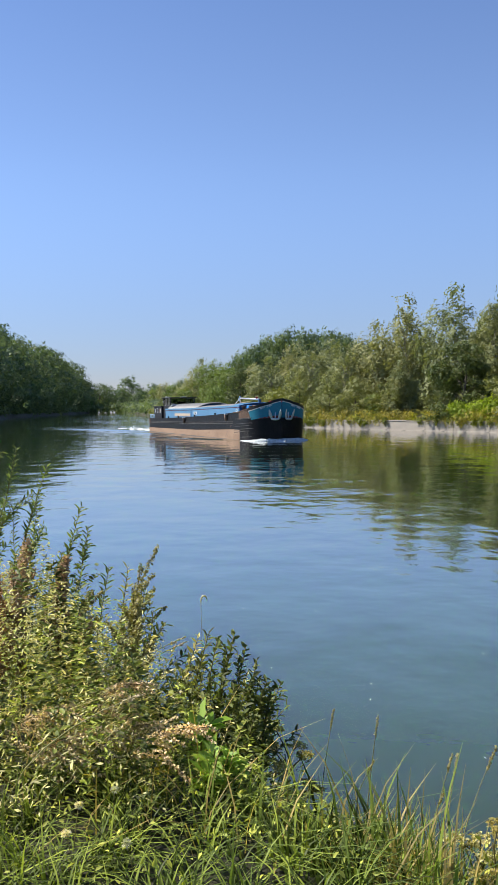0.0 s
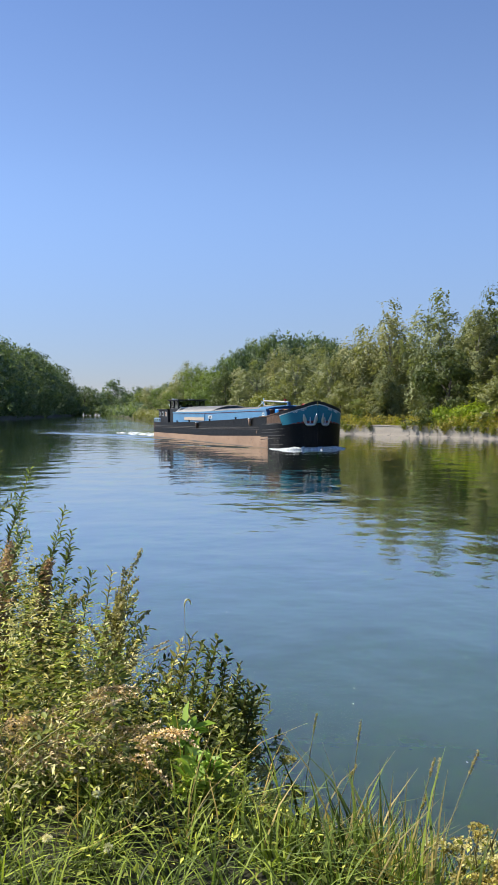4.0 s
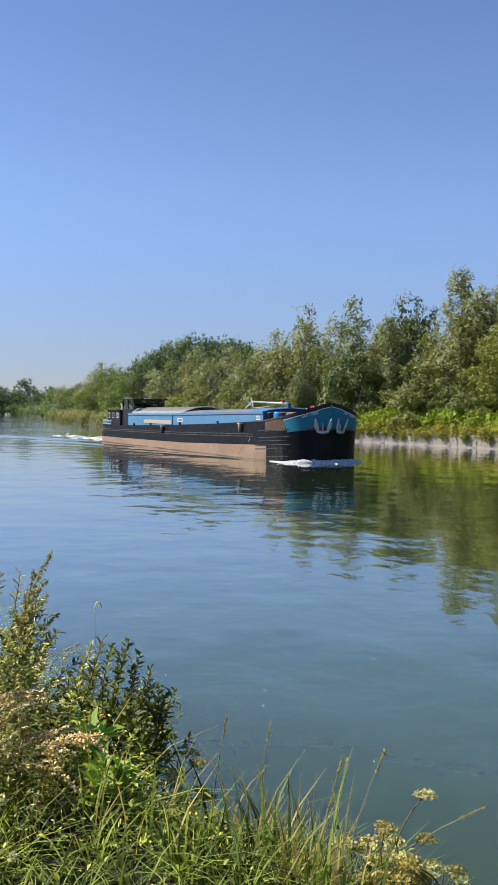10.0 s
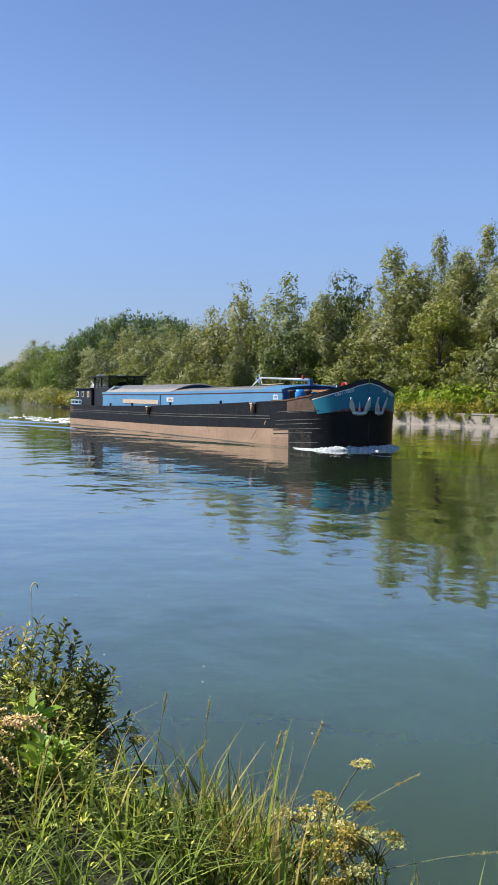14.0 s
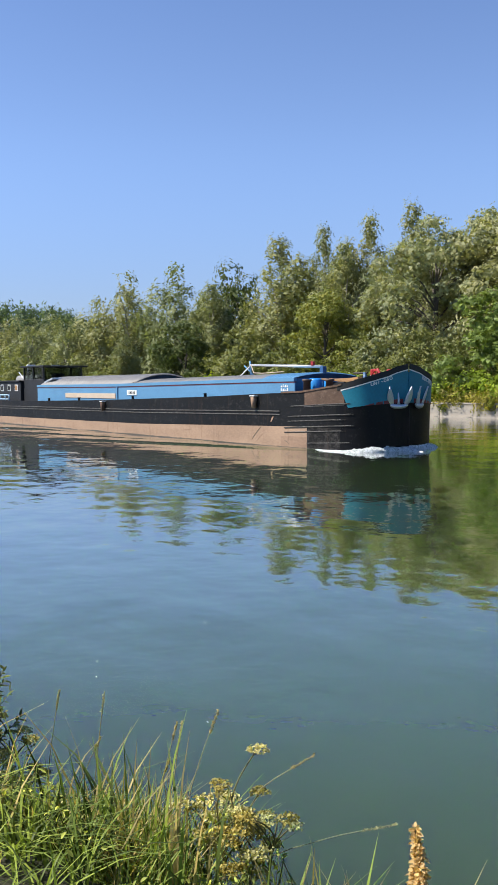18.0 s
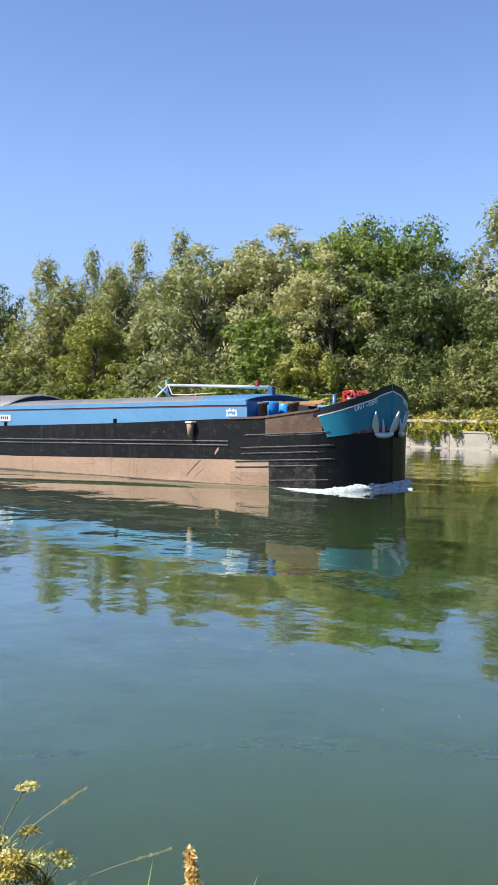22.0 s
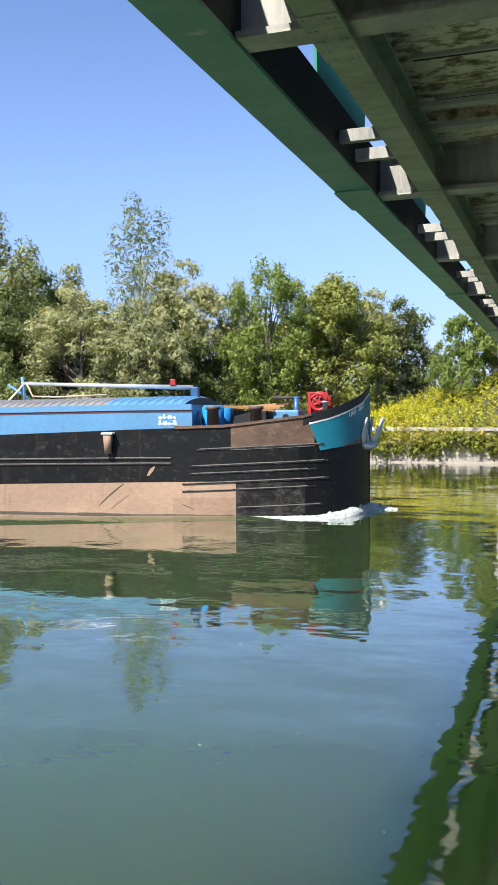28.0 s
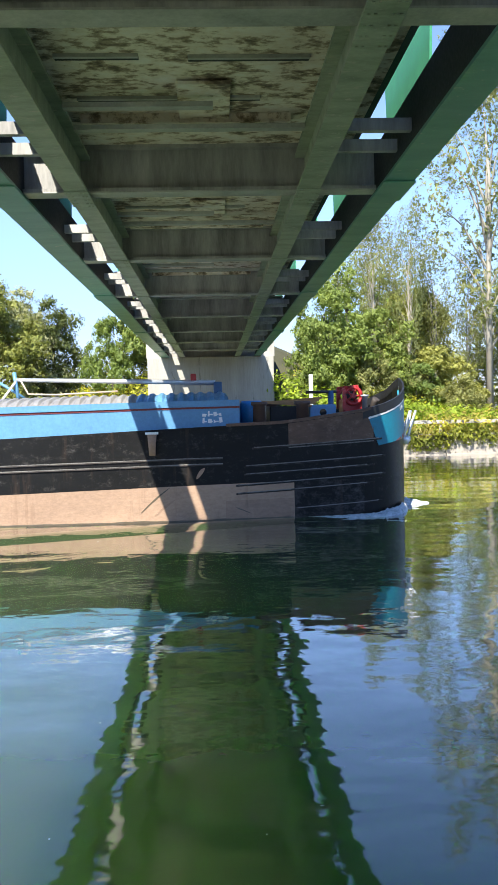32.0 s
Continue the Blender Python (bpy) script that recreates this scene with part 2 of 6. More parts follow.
def hull_paint(name, colour, dark, scuff, rust, rough, scuff_at, streaks):
    """Barge plating: patchy paint, long scuffs along the hull, runs down it and rust spots."""
    m, nt, b = nodes_of(name)
    base = ramp(nt, noise_node(nt, 0.7, 6, 0.65, (0.5, 1, 1.4)), [(0.35, dark), (0.62, colour)])
    fine = noise_node(nt, 16, 8, 0.75, (0.5, 1, 1))
    base = mixed(nt, 0.3, base, ramp(nt, fine, [(0.3, tuple(c * 0.5 for c in colour)), (0.72, tuple(min(1, c * 1.6) for c in colour))]))
    rub = noise_node(nt, 5.0, 14, 0.85, (0.7, 1, 1.1))
    base = mixed(nt, ramp(nt, rub, [(scuff_at, (0, 0, 0)), (scuff_at + 0.16, (0.7, 0.7, 0.7))]), base, scuff)
    run = noise_node(nt, 1.3, 8, 0.7, (2.6, 1, 0.22))
    base = mixed(nt, ramp(nt, run, [(0.56, (0, 0, 0)), (0.7, (streaks,) * 3)]), base, rust)
    spot = noise_node(nt, 4.5, 10, 0.8)
    base = mixed(nt, ramp(nt, spot, [(0.64, (0, 0, 0)), (0.7, (0.7, 0.7, 0.7))]), base, rust)
    nt.links.new(base, b.inputs["Base Color"])
    nt.links.new(ramp(nt, fine, [(0.25, (rough * 0.75,) * 3), (0.8, (min(1, rough * 1.25),) * 3)]), b.inputs["Roughness"])
    b.inputs["Specular IOR Level"].default_value = 0.18
    bumped(nt, b, fine, 0.3, 0.008)
    return m


HULL_BLACK = hull_paint("tarred_hull_black", (0.009, 0.009, 0.009), (0.004, 0.004, 0.004), (0.1, 0.092, 0.084), (0.05, 0.032, 0.022), 0.5, 0.54, 0.6)
# blacker and less scuffed than the rest of the hull
HULL_TAR = hull_paint("deep_black_hull_tar", (0.006, 0.006, 0.007), (0.004, 0.004, 0.004), (0.06, 0.056, 0.054), (0.03, 0.022, 0.018), 0.45, 0.55, 0.4)
HULL_BOW = hull_paint("scuffed_bow_black", (0.014, 0.013, 0.012), (0.005, 0.005, 0.005), (0.1, 0.092, 0.085), (0.07, 0.045, 0.03), 0.6, 0.475, 0.5)
# worn strake edges, coloured pale so they also imitate a sun highlight
LIT_WORN_EDGE = surface("lit_bare_worn_edge", (0.2, 0.185, 0.165), (0.04, 0.038, 0.035), (0.02, 0.02, 0.02), rough=0.6, grain=12, blotch=2.0, bump=0.1, wear_at=0.56)
HULL_BROWN = hull_paint("sunbaked_hull_primer", (0.37, 0.25, 0.17), (0.27, 0.18, 0.125), (0.45, 0.32, 0.225), (0.17, 0.1, 0.065), 0.75, 0.56, 0.45)
HULL_PATCH = hull_paint("worn_primer_patch", (0.32, 0.21, 0.145), (0.2, 0.13, 0.09), (0.4, 0.29, 0.2), (0.1, 0.07, 0.05), 0.75, 0.52, 0.5)
WET_GRIME = surface("wet_hull_grime", (0.11, 0.085, 0.055), (0.06, 0.05, 0.035), (0.16, 0.13, 0.09), rough=0.4, grain=14, blotch=2.0, bump=0.1, wear_at=0.62)
STEEL_INNER = surface("near_black_steel", (0.03, 0.034, 0.033), (0.016, 0.018, 0.018), (0.07, 0.06, 0.05), rough=0.75, grain=20, blotch=1.1, bump=0.2, wear_at=0.66)
# sooty steel; its pale upright streaks imitate canal light playing on the webs
STEEL_BEAM = surface("sooty_dappled_beam_steel", (0.44, 0.43, 0.4), (0.1, 0.1, 0.095), (0.3, 0.26, 0.2), rough=0.6, grain=14, blotch=1.3, bump=0.2, wear_at=0.64, stretch=(2.2, 1, 0.35))
STEEL_STRINGER = surface("faded_green_stringer", (0.4, 0.45, 0.34), (0.17, 0.2, 0.14), (0.5, 0.46, 0.38), rough=0.6, grain=18, blotch=2.2, bump=0.2, wear_at=0.58, stretch=(0.8, 1.6, 1))
HULL_RUST = hull_paint("rusty_brown_plate", (0.14, 0.088, 0.062), (0.055, 0.036, 0.028), (0.26, 0.19, 0.14), (0.04, 0.026, 0.02), 0.75, 0.52, 0.75)
BOLLARD_IRON = surface("rusted_bollard_iron", (0.12, 0.07, 0.05), (0.06, 0.038, 0.03), (0.3, 0.24, 0.2), rough=0.7, grain=9, blotch=2.0, bump=0.2, wear_at=0.62)
BLUE = surface("blue_deck_paint", (0.105, 0.265, 0.44), (0.085, 0.215, 0.37), (0.2, 0.25, 0.3), rough=0.42, grain=16, blotch=0.7, bump=0.08, wear_at=0.72)
RAIL_BLUE = surface("pale_blue_rail_paint", (0.3, 0.45, 0.58), (0.2, 0.32, 0.44), rough=0.45, bump=0.06)
BLUE_DEEP = surface("deep_blue_paint", (0.03, 0.1, 0.22), (0.018, 0.06, 0.14), rough=0.4, grain=16, bump=0.08)
TURQUOISE = surface("turquoise_bow_paint", (0.008, 0.19, 0.27), (0.006, 0.145, 0.215), (0.03, 0.12, 0.16), rough=0.5, grain=14, bump=0.08, wear_at=0.72)
MAROON = surface("maroon_line_paint", (0.2, 0.03, 0.028), (0.11, 0.02, 0.02), rough=0.5)
RED = surface("red_winch_paint", (0.42, 0.025, 0.025), (0.25, 0.015, 0.015), rough=0.4, bump=0.1)
WHITE = surface("white_paint", (0.78, 0.78, 0.75), (0.62, 0.62, 0.6), rough=0.45, bump=0.06)
HATCH = surface("weathered_hatch_metal", (0.3, 0.29, 0.27), (0.2, 0.19, 0.18), (0.36, 0.33, 0.28), rough=0.6, metal=0.3, grain=11, bump=0.15)
GALV = surface("galvanised_anchor_metal", (0.62, 0.64, 0.65), (0.42, 0.44, 0.46), rough=0.4, metal=0.55, grain=14, bump=0.12)
RUBBER = surface("dark_weathered_iron", (0.05, 0.04, 0.034), (0.025, 0.022, 0.02), (0.13, 0.09, 0.06), rough=0.7, bump=0.2)
TIMBER = surface("weathered_timber", (0.38, 0.21, 0.085), (0.24, 0.13, 0.055), rough=0.8, grain=20, bump=0.25, stretch=(0.2, 1, 1))
CREAM = surface("cream_strip_paint", (0.55, 0.44, 0.33), (0.45, 0.36, 0.27), rough=0.6, bump=0.1)
BARREL = surface("blue_plastic", (0.03, 0.27, 0.68), (0.02, 0.2, 0.55), rough=0.35, bump=0.05)
CABIN = surface("black_cabin_paint", (0.012, 0.012, 0.013), (0.007, 0.007, 0.008), (0.05, 0.05, 0.05), rough=0.6, bump=0.06, wear_at=0.7)


def glass_material():
    m, nt, b = nodes_of("window_glass")
    b.inputs["Base Color"].default_value = (0.02, 0.025, 0.03, 1)
    b.inputs["Roughness"].default_value = 0.04
    return m


GLASS = glass_material()


def clear_glass_material():
    m, nt, b = nodes_of("clear_glass")
    b.inputs["Base Color"].default_value = (0.35, 0.4, 0.4, 1)
    b.inputs["Roughness"].default_value = 0.02
    b.inputs["Transmission Weight"].default_value = 1.0
    b.inputs["IOR"].default_value = 1.1
    return m


CLEAR_GLASS = clear_glass_material()


def foam_material():
    m, nt, b = nodes_of("white_foam")
    f = noise_node(nt, 7, 10, 0.8)
    nt.links.new(ramp(nt, f, [(0.36, (0.2, 0.25, 0.22)), (0.45, (0.55, 0.6, 0.58)), (0.58, (0.84, 0.86, 0.86))]), b.inputs["Base Color"])
    b.inputs["Roughness"].default_value = 0.6
    bumped(nt, b, f, 1.0, 0.12)
    return m


FOAM = foam_material()

GRASS = leafy("grass_blades", (0.21, 0.285, 0.07), 0.85, 0.3)
SHRUB = leafy("shrub_leaves", (0.19, 0.225, 0.075), 0.65, 0.28)
PALE_STEM = leafy("pale_grass_stems", (0.5, 0.45, 0.25), 0.3, 0.2)
GRASS_DRY = leafy("dry_grass", (0.45, 0.37, 0.17), 0.35, 0.4)
HERB = leafy("herb_leaves", (0.46, 0.52, 0.14), 0.55, 0.28)
HERB_DULL = leafy("dull_herb_leaves", (0.68, 0.63, 0.34), 0.45, 0.26)
PLUME = leafy("dry_flower_plumes", (0.74, 0.62, 0.5), 0.35, 0.2)
DRY_HEAD = leafy("dry_flower_heads", (0.8, 0.72, 0.46), 0.3, 0.3)
CLOVER = leafy("white_clover_petals", (0.75, 0.74, 0.68), 0.1, 0.3)
MUGWORT = leafy("mugwort_seed_heads", (0.38, 0.35, 0.19), 0.35, 0.35)
RUSTY = leafy("rust_brown_seeds", (0.72, 0.45, 0.33), 0.3, 0.22)
TAN_SEED = leafy("tan_dock_seeds", (0.82, 0.58, 0.34), 0.25, 0.35)
UMBEL = leafy("yellowing_umbels", (0.46, 0.39, 0.14), 0.3, 0.3)
STALK = leafy("green_brown_stalks", (0.19, 0.17, 0.07), 0.3, 0.15)
FLECK = surface("pale_floating_flecks", (0.5, 0.5, 0.46), (0.36, 0.35, 0.3), rough=0.8)
WILLOW_SHOOT = leafy("willow_shoot_leaves", (0.24, 0.3, 0.125), 0.4, 0.36)
IVY = leafy("creeper_leaves", (0.2, 0.22, 0.04), 0.4, 0.35)
BANK_WEED = leafy("sunburnt_bank_weeds", (0.33, 0.3, 0.08), 0.35, 0.4)
BINDWEED = leafy("bindweed_leaves", (0.34, 0.5, 0.16), 0.3, 0.4)
YELLOWED = leafy("yellowed_herb_leaves", (0.42, 0.36, 0.08), 0.4, 0.34)
KNOTWEED = leafy("knotweed_leaves", (0.27, 0.36, 0.05), 0.3, 0.45)


# ---- building helpers ----
def bm_box(bm, x0, x1, y0, y1, z0, z1, bevel=0.0):
    v = [bm.verts.new((x, y, z)) for z in (z0, z1) for x, y in ((x0, y0), (x1, y0), (x1, y1), (x0, y1))]
    fs = [bm.faces.new([v[i] for i in q]) for q in ((3, 2, 1, 0), (4, 5, 6, 7), (0, 1, 5, 4), (1, 2, 6, 5), (2, 3, 7, 6), (3, 0, 4, 7))]
    if bevel:
        es = list({e for f in fs for e in f.edges})
        bmesh.ops.bevel(bm, geom=es, offset=bevel, segments=2, affect="EDGES", profile=0.6)
    return bm


def box(x0, x1, y0, y1, z0, z1, bevel=0.0):
    return bm_box(bmesh.new(), x0, x1, y0, y1, z0, z1, bevel)


def bm_tube(bm, points, radii, sides=8, cap=True):
    """A round bar along points, its radius changing from point to point."""
    rings = []
    pts = [Vector(p) for p in points]
    for i, p in enumerate(pts):
        d = (pts[min(i + 1, len(pts) - 1)] - pts[max(i - 1, 0)]).normalized()
        a = d.orthogonal().normalized() if abs(d.z) > 0.99 else d.cross(Vector((0, 0, 1))).normalized()
        b = d.cross(a)
        r = radii[i] if isinstance(radii, (list, tuple)) else radii
        rings.append([bm.verts.new(p + (a * math.cos(t) + b * math.sin(t)) * r) for t in [2 * math.pi * k / sides for k in range(sides)]])
    for r0, r1 in zip(rings, rings[1:]):
        for k in range(sides):
            bm.faces.new((r0[k], r0[(k + 1) % sides], r1[(k + 1) % sides], r1[k])).smooth = True
    if cap:
        bm.faces.new(rings[0][::-1])
        bm.faces.new(rings[-1])
    return bm


def tube(points, radii, sides=8):
    return bm_tube(bmesh.new(), points, radii, sides)


def mesh_of(name, bm, material):
    bmesh.ops.recalc_face_normals(bm, faces=bm.faces)
    me = bpy.data.meshes.new(name)
    bm.to_mesh(me)
    bm.free()
    me.materials.append(material)
    return me


def part(name, bm, material, parent, label=""):
    ob = new(name, mesh_of(name, bm, material))
    ob.parent = parent
    return tagged(ob, label)


def solid(name, bm, material, label, category, kind="", group=""):
    return tagged(new(name, mesh_of(name, bm, material)), label, category, group, kind)


def thing(name, label, category, at=(0, 0, 0), group=""):
    ob = new(name)
    ob.location = at
    return tagged(ob, label, category, group)


def raw_mesh(name, verts, faces, material):
    """A mesh from arrays: verts n x 3, faces m x k."""
    verts, faces = np.asarray(verts, np.float32), np.asarray(faces, np.int32)
    me = bpy.data.meshes.new(name)
    me.vertices.add(len(verts))
    me.vertices.foreach_set("co", verts.ravel())
    k = faces.shape[1]
    me.loops.add(faces.size)
    me.loops.foreach_set("vertex_index", faces.ravel())
    me.polygons.add(len(faces))
    me.polygons.foreach_set("loop_start", np.arange(0, faces.size, k, dtype=np.int32))
    me.polygons.foreach_set("loop_total", np.full(len(faces), k, np.int32))
    me.update(calc_edges=True)
    me.materials.append(material)
    return me


# ---- the canal: edges of the far and the near bank, along x ----
FAR_X = [-3000, -900, -650, -300, -150, -110, -83, -65, -47, -24, -11, 1, 14, 40, 90, 300, 3000]
FAR_Y = [-40, -15, -8, 6, 14, 24.5, 35, 40.5, 45.4, 46.6, 46.8, 46.9, 46.6, 45, 42, 36, 20]
NEAR_X = [-3000, -900, -650, -450, -300, -150, -83, -47, -24, -12, -9, -7.4, -6, -5, -4.2, -3.6, -3, -2, -1, 0, 3, 14, 40, 300, 3000]
NEAR_Y = [-90, -35, -24, -31, -38, -30, -20, -12, -6.8, -3.2, -1.8, -0.8, 0.1, 0.75, 1.3, 1.7, 2.0, 1.8, 1.5, 1.35, 1.3, 1.2, 0.5, -20, -40]


def far_edge(x):
    return float(np.interp(x, FAR_X, FAR_Y))


def near_edge(x):
    return float(np.interp(x, NEAR_X, NEAR_Y))


BANK_Z, FAR_Z = 1.05, 1.0


def rise(x, y):
    """Height of the far bank's ground: level behind the wall, a grassy ramp beside the bridge."""
    d = y - far_edge(x)
    ramp_up = 6.3 * max(0.0, 1 - abs(x - 1.5) / 14.0) * min(1, max(0, (d - 2.5) / 9.0))
    return FAR_Z + 0.12 * min(1, max(0, d) / 3) + min(1.2, max(0, d - 4) * 0.05) + ramp_up


def build_ground():
    xs = sorted(set(list(np.linspace(-120, 70, 191)) + [-3000, -1500, -900, -650, -450, -300, -220, -160, 90, 130, 200, 300, 600, 1500, 3000]))
    verts, cols = [], 0
    offs_far = [0.62, 0.64, 1.2, 2.5, 4, 6, 8, 11, 14, 20, 40, 120, 400, 3000]
    offs_near = [3000, 400, 80, 25, 9, 4.5, 2.4, 1.2, 0.35, -0.5, -2.5]
    for x in xs:
        n, f = near_edge(x), far_edge(x)
        row = []
        for o in offs_near:
            z = BANK_Z + 0.04 * min(o, 10) if o > 1.3 else np.interp(o, [-2.5, -0.5, 0.35, 1.3], [-1.6, -0.35, 0.3, BANK_Z])
            row.append((x, n - o, z + 0.12 * noise.noise((x * 0.4, o * 0.3, 1)) * (o < 100)))
        shelving = x < -117
        row.append((x, f + (-1.2 if shelving else 0.3), -1.6))
        for o in offs_far:
            row.append((x, f + o, (0.3 if shelving else -1.6) if o < 0.63 else rise(x, f + o) + 0.1 * noise.noise((x * 0.3, o * 0.3, 7)) * (1.2 < o < 100)))
        cols = len(row)
        verts += row
    faces = [(i * cols + j, (i + 1) * cols + j, (i + 1) * cols + j + 1, i * cols + j + 1) for i in range(len(xs) - 1) for j in range(cols - 1)]
    tagged(new("ground", raw_mesh("ground", verts, faces, EARTH)), "grassy earth banks along both sides of the canal", "ground", kind="structure")


def build_water():
    xs = sorted(set(FAR_X + NEAR_X))
    verts = [(x, y, 0) for x in xs for y in (near_edge(x) - 1.5, far_edge(x) + 0.5)]
    faces = [(2 * i, 2 * i + 2, 2 * i + 3, 2 * i + 1) for i in range(len(xs) - 1)]
    tagged(new("water", raw_mesh("water", verts, faces, WATER)), "calm grey-green canal water mirroring sky and trees", "water", kind="structure")


build_ground()
build_water()


# ---- far bank wall: concrete panels with a coping and a pale timber rail on top ----
def build_far_wall():
    wall = thing("canal_wall", "weathered pale concrete bank wall half overgrown with creepers", "wall")
    tagged(wall, kind="structure")
    step = 3.0
    xs = list(np.arange(-117, 76, step))
    panel = None
    for x in xs:
        y0, y1 = far_edge(x), far_edge(x + step)
        a = math.degrees(math.atan2(y1 - y0, step))
        length = math.hypot(step, y1 - y0)
        if panel is None:
            bm = box(0, 1, 0, 0.6, -1.4, 1.0)
            me = mesh_of("panel", bm, CONCRETE)
            panel = me
            me2 = mesh_of("footing", box(0, 1, -0.14, 0.1, -1.4, 0.06), CONCRETE)
            me3 = mesh_of("coping", box(0, 1, -0.05, 0.5, 1.003, 1.1), CONCRETE)
        for nm, me_ in (("panel", panel), ("footing", me2), ("coping", me3)):
            ob = new(nm, me_)
            ob.parent = wall
            ob.matrix_basis = pose(x + random.uniform(-0.01, 0.01), y0 + random.uniform(-0.02, 0.02), random.uniform(-0.03, 0.02), 0, 0, a) @ Matrix.Diagonal((length - 0.025, 1, 1, 1))


build_far_wall()


# ---- the bridge ----
def i_beam(length, height, width, web=0.03, flange=0.04):
    """An I-section along +y, its bottom at z = 0."""
    w, b, f, h = width / 2, web / 2, flange, height
    prof = [(-w, 0), (w, 0), (w, f), (b, f), (b, h - f), (w, h - f), (w, h), (-w, h), (-w, h - f), (-b, h - f), (-b, f), (-w, f)]
    bm = bmesh.new()
    ends = [[bm.verts.new((x, y, z)) for x, z in prof] for y in (0, length)]
    for k in range(12):
        bm.faces.new((ends[0][k], ends[0][(k + 1) % 12], ends[1][(k + 1) % 12], ends[1][k]))
    for e in ends:
        for q in ((0, 1, 2, 11), (11, 2, 3, 10), (10, 3, 4, 9), (9, 4, 5, 8), (8, 5, 6, 7)):
            bm.faces.new([e[i] for i in q])
    return bm


def turned(bm, m):
    bmesh.ops.transform(bm, matrix=m, verts=bm.verts)
    return bm


SOFFIT_Z = 5.6
Y0, Y1 = -5.0, 51.5
PANEL_Y = [-4.25 + 5.6 * k for k in range(10)]


def build_bridge():
    br = thing("road_bridge", "narrow green steel girder road bridge on concrete abutments", "bridge")
    for x0, x1 in ((-2.99, -2.53), (2.28, 2.67)):
        chord = part("bottom_chord", box(x0, x1, Y0, Y1, SOFFIT_Z, SOFFIT_Z + 0.04), STEEL_GREEN, br, "green painted bottom chord")
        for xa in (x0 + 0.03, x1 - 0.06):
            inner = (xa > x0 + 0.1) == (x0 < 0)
            # inner webs are near black, outer webs green
            part("web", box(xa, xa + 0.03, Y0, Y1, SOFFIT_Z + 0.04, SOFFIT_Z + 0.66), STEEL_INNER if inner else STEEL_GREEN, chord, "near-black inner web" if inner else "")
        for y in PANEL_Y[1::2]:
            part("splice_plate", box(x0 - 0.02, x1 + 0.02, y - 0.75, y + 0.35, SOFFIT_Z - 0.025, SOFFIT_Z - 0.003, 0.008), STEEL_GREEN, chord)
        xm = (x0 + x1) / 2
        for y in PANEL_Y:
            g = bmesh.new()
            pts = [(y - 2.45, 0.42), (y - 2.55, 1.55), (y + 0.1, 1.55), (y - 0.1, 0.42)]
            vs = [[g.verts.new((xm + sx, py, SOFFIT_Z + pz)) for py, pz in pts] for sx in (-0.02, 0.01)]
            g.faces.new(vs[0]), g.faces.new(vs[1][::-1])
            for a in range(4):
                g.faces.new((vs[0][a], vs[0][(a + 1) % 4], vs[1][(a + 1) % 4], vs[1][a]))
            part("gusset_plate", g, STEEL_MATT, br)
    for y in PANEL_Y:
        bm = turned(i_beam(4.8, 0.62, 0.3), pose(-2.53, y, SOFFIT_Z + 0.05, 0, 0, -90))
        cb = part("cross_beam", bm, STEEL_BEAM, br, "dirty steel cross beam with painted light streaks")
        part("bottom_flange", box(-2.52, 2.27, y - 0.155, y + 0.155, SOFFIT_Z + 0.03, SOFFIT_Z + 0.048), STEEL_DARK, cb, "pale worn bottom flange")
    for xc in (-1.78, 1.32):
        bm = turned(i_beam(Y1 - Y0, 0.55, 0.3), pose(xc, Y0, SOFFIT_Z - 0.012))
        st = part("stringer", bm, STEEL_STRINGER, br, "long faded green steel stringer")
        for y in PANEL_Y:
            sp = box(xc - 0.16, xc + 0.16, y - 0.45, y + 0.45, SOFFIT_Z - 0.03, SOFFIT_Z - 0.014, 0.004)
            for sx in (-0.12, -0.07, 0.07, 0.12):
                for k in range(5):
                    bm_box(sp, xc + sx - 0.012, xc + sx + 0.012, y - 0.4 + 0.2 * k - 0.012, y - 0.4 + 0.2 * k + 0.012, SOFFIT_Z - 0.04, SOFFIT_Z - 0.028)
            part("riveted_plate", sp, STEEL_STRINGER, st)
    for y in PANEL_Y:
        for dy, xe in ((3.3, 0.05), (4.1, 1.16)):
            part("stiffener", box(-1.62, xe, y + dy - 0.07, y + dy + 0.07, SOFFIT_Z + 0.44, SOFFIT_Z + 0.5, 0.006), STEEL_DARK, br)
        part("patch_plate", box(-0.35, 0.25, y + 3.0, y + 4.3, SOFFIT_Z + 0.6, SOFFIT_Z + 0.64, 0.006), SOFFIT, br)
        for xa, xb in ((-2.53, -1.93), (1.47, 2.28)):
            for dy in (3.3, 4.1):
                part("tie_bar", box(xa, xb, y + dy - 0.05, y + dy + 0.05, SOFFIT_Z + 0.16, SOFFIT_Z + 0.3), STEEL_BEAM, br)
    deck = part("deck_slab", box(-1.96, 1.94, Y0, Y1, SOFFIT_Z + 0.67, SOFFIT_Z + 0.95), SOFFIT, br, "stained concrete deck underside with painted water light")
    for y in np.arange(Y0, Y1 - 1, 3.125):
        part("slab_rib", box(-1.55, 1.0, y + 0.5, y + 0.72, SOFFIT_Z + 0.56, SOFFIT_Z + 0.668), SOFFIT, deck)
    for y in PANEL_Y:
        for dy, xa, xb in ((1.35, -1.5, 0.1), (1.4, 0.35, 1.0), (2.35, -1.55, -0.7), (2.4, -0.2, 1.05), (3.6, -1.5, 0.6)):
            part("joint_slot", box(xa, xb, y + dy, y + dy + 0.1, SOFFIT_Z + 0.652, SOFFIT_Z + 0.668), STEEL_INNER, deck)
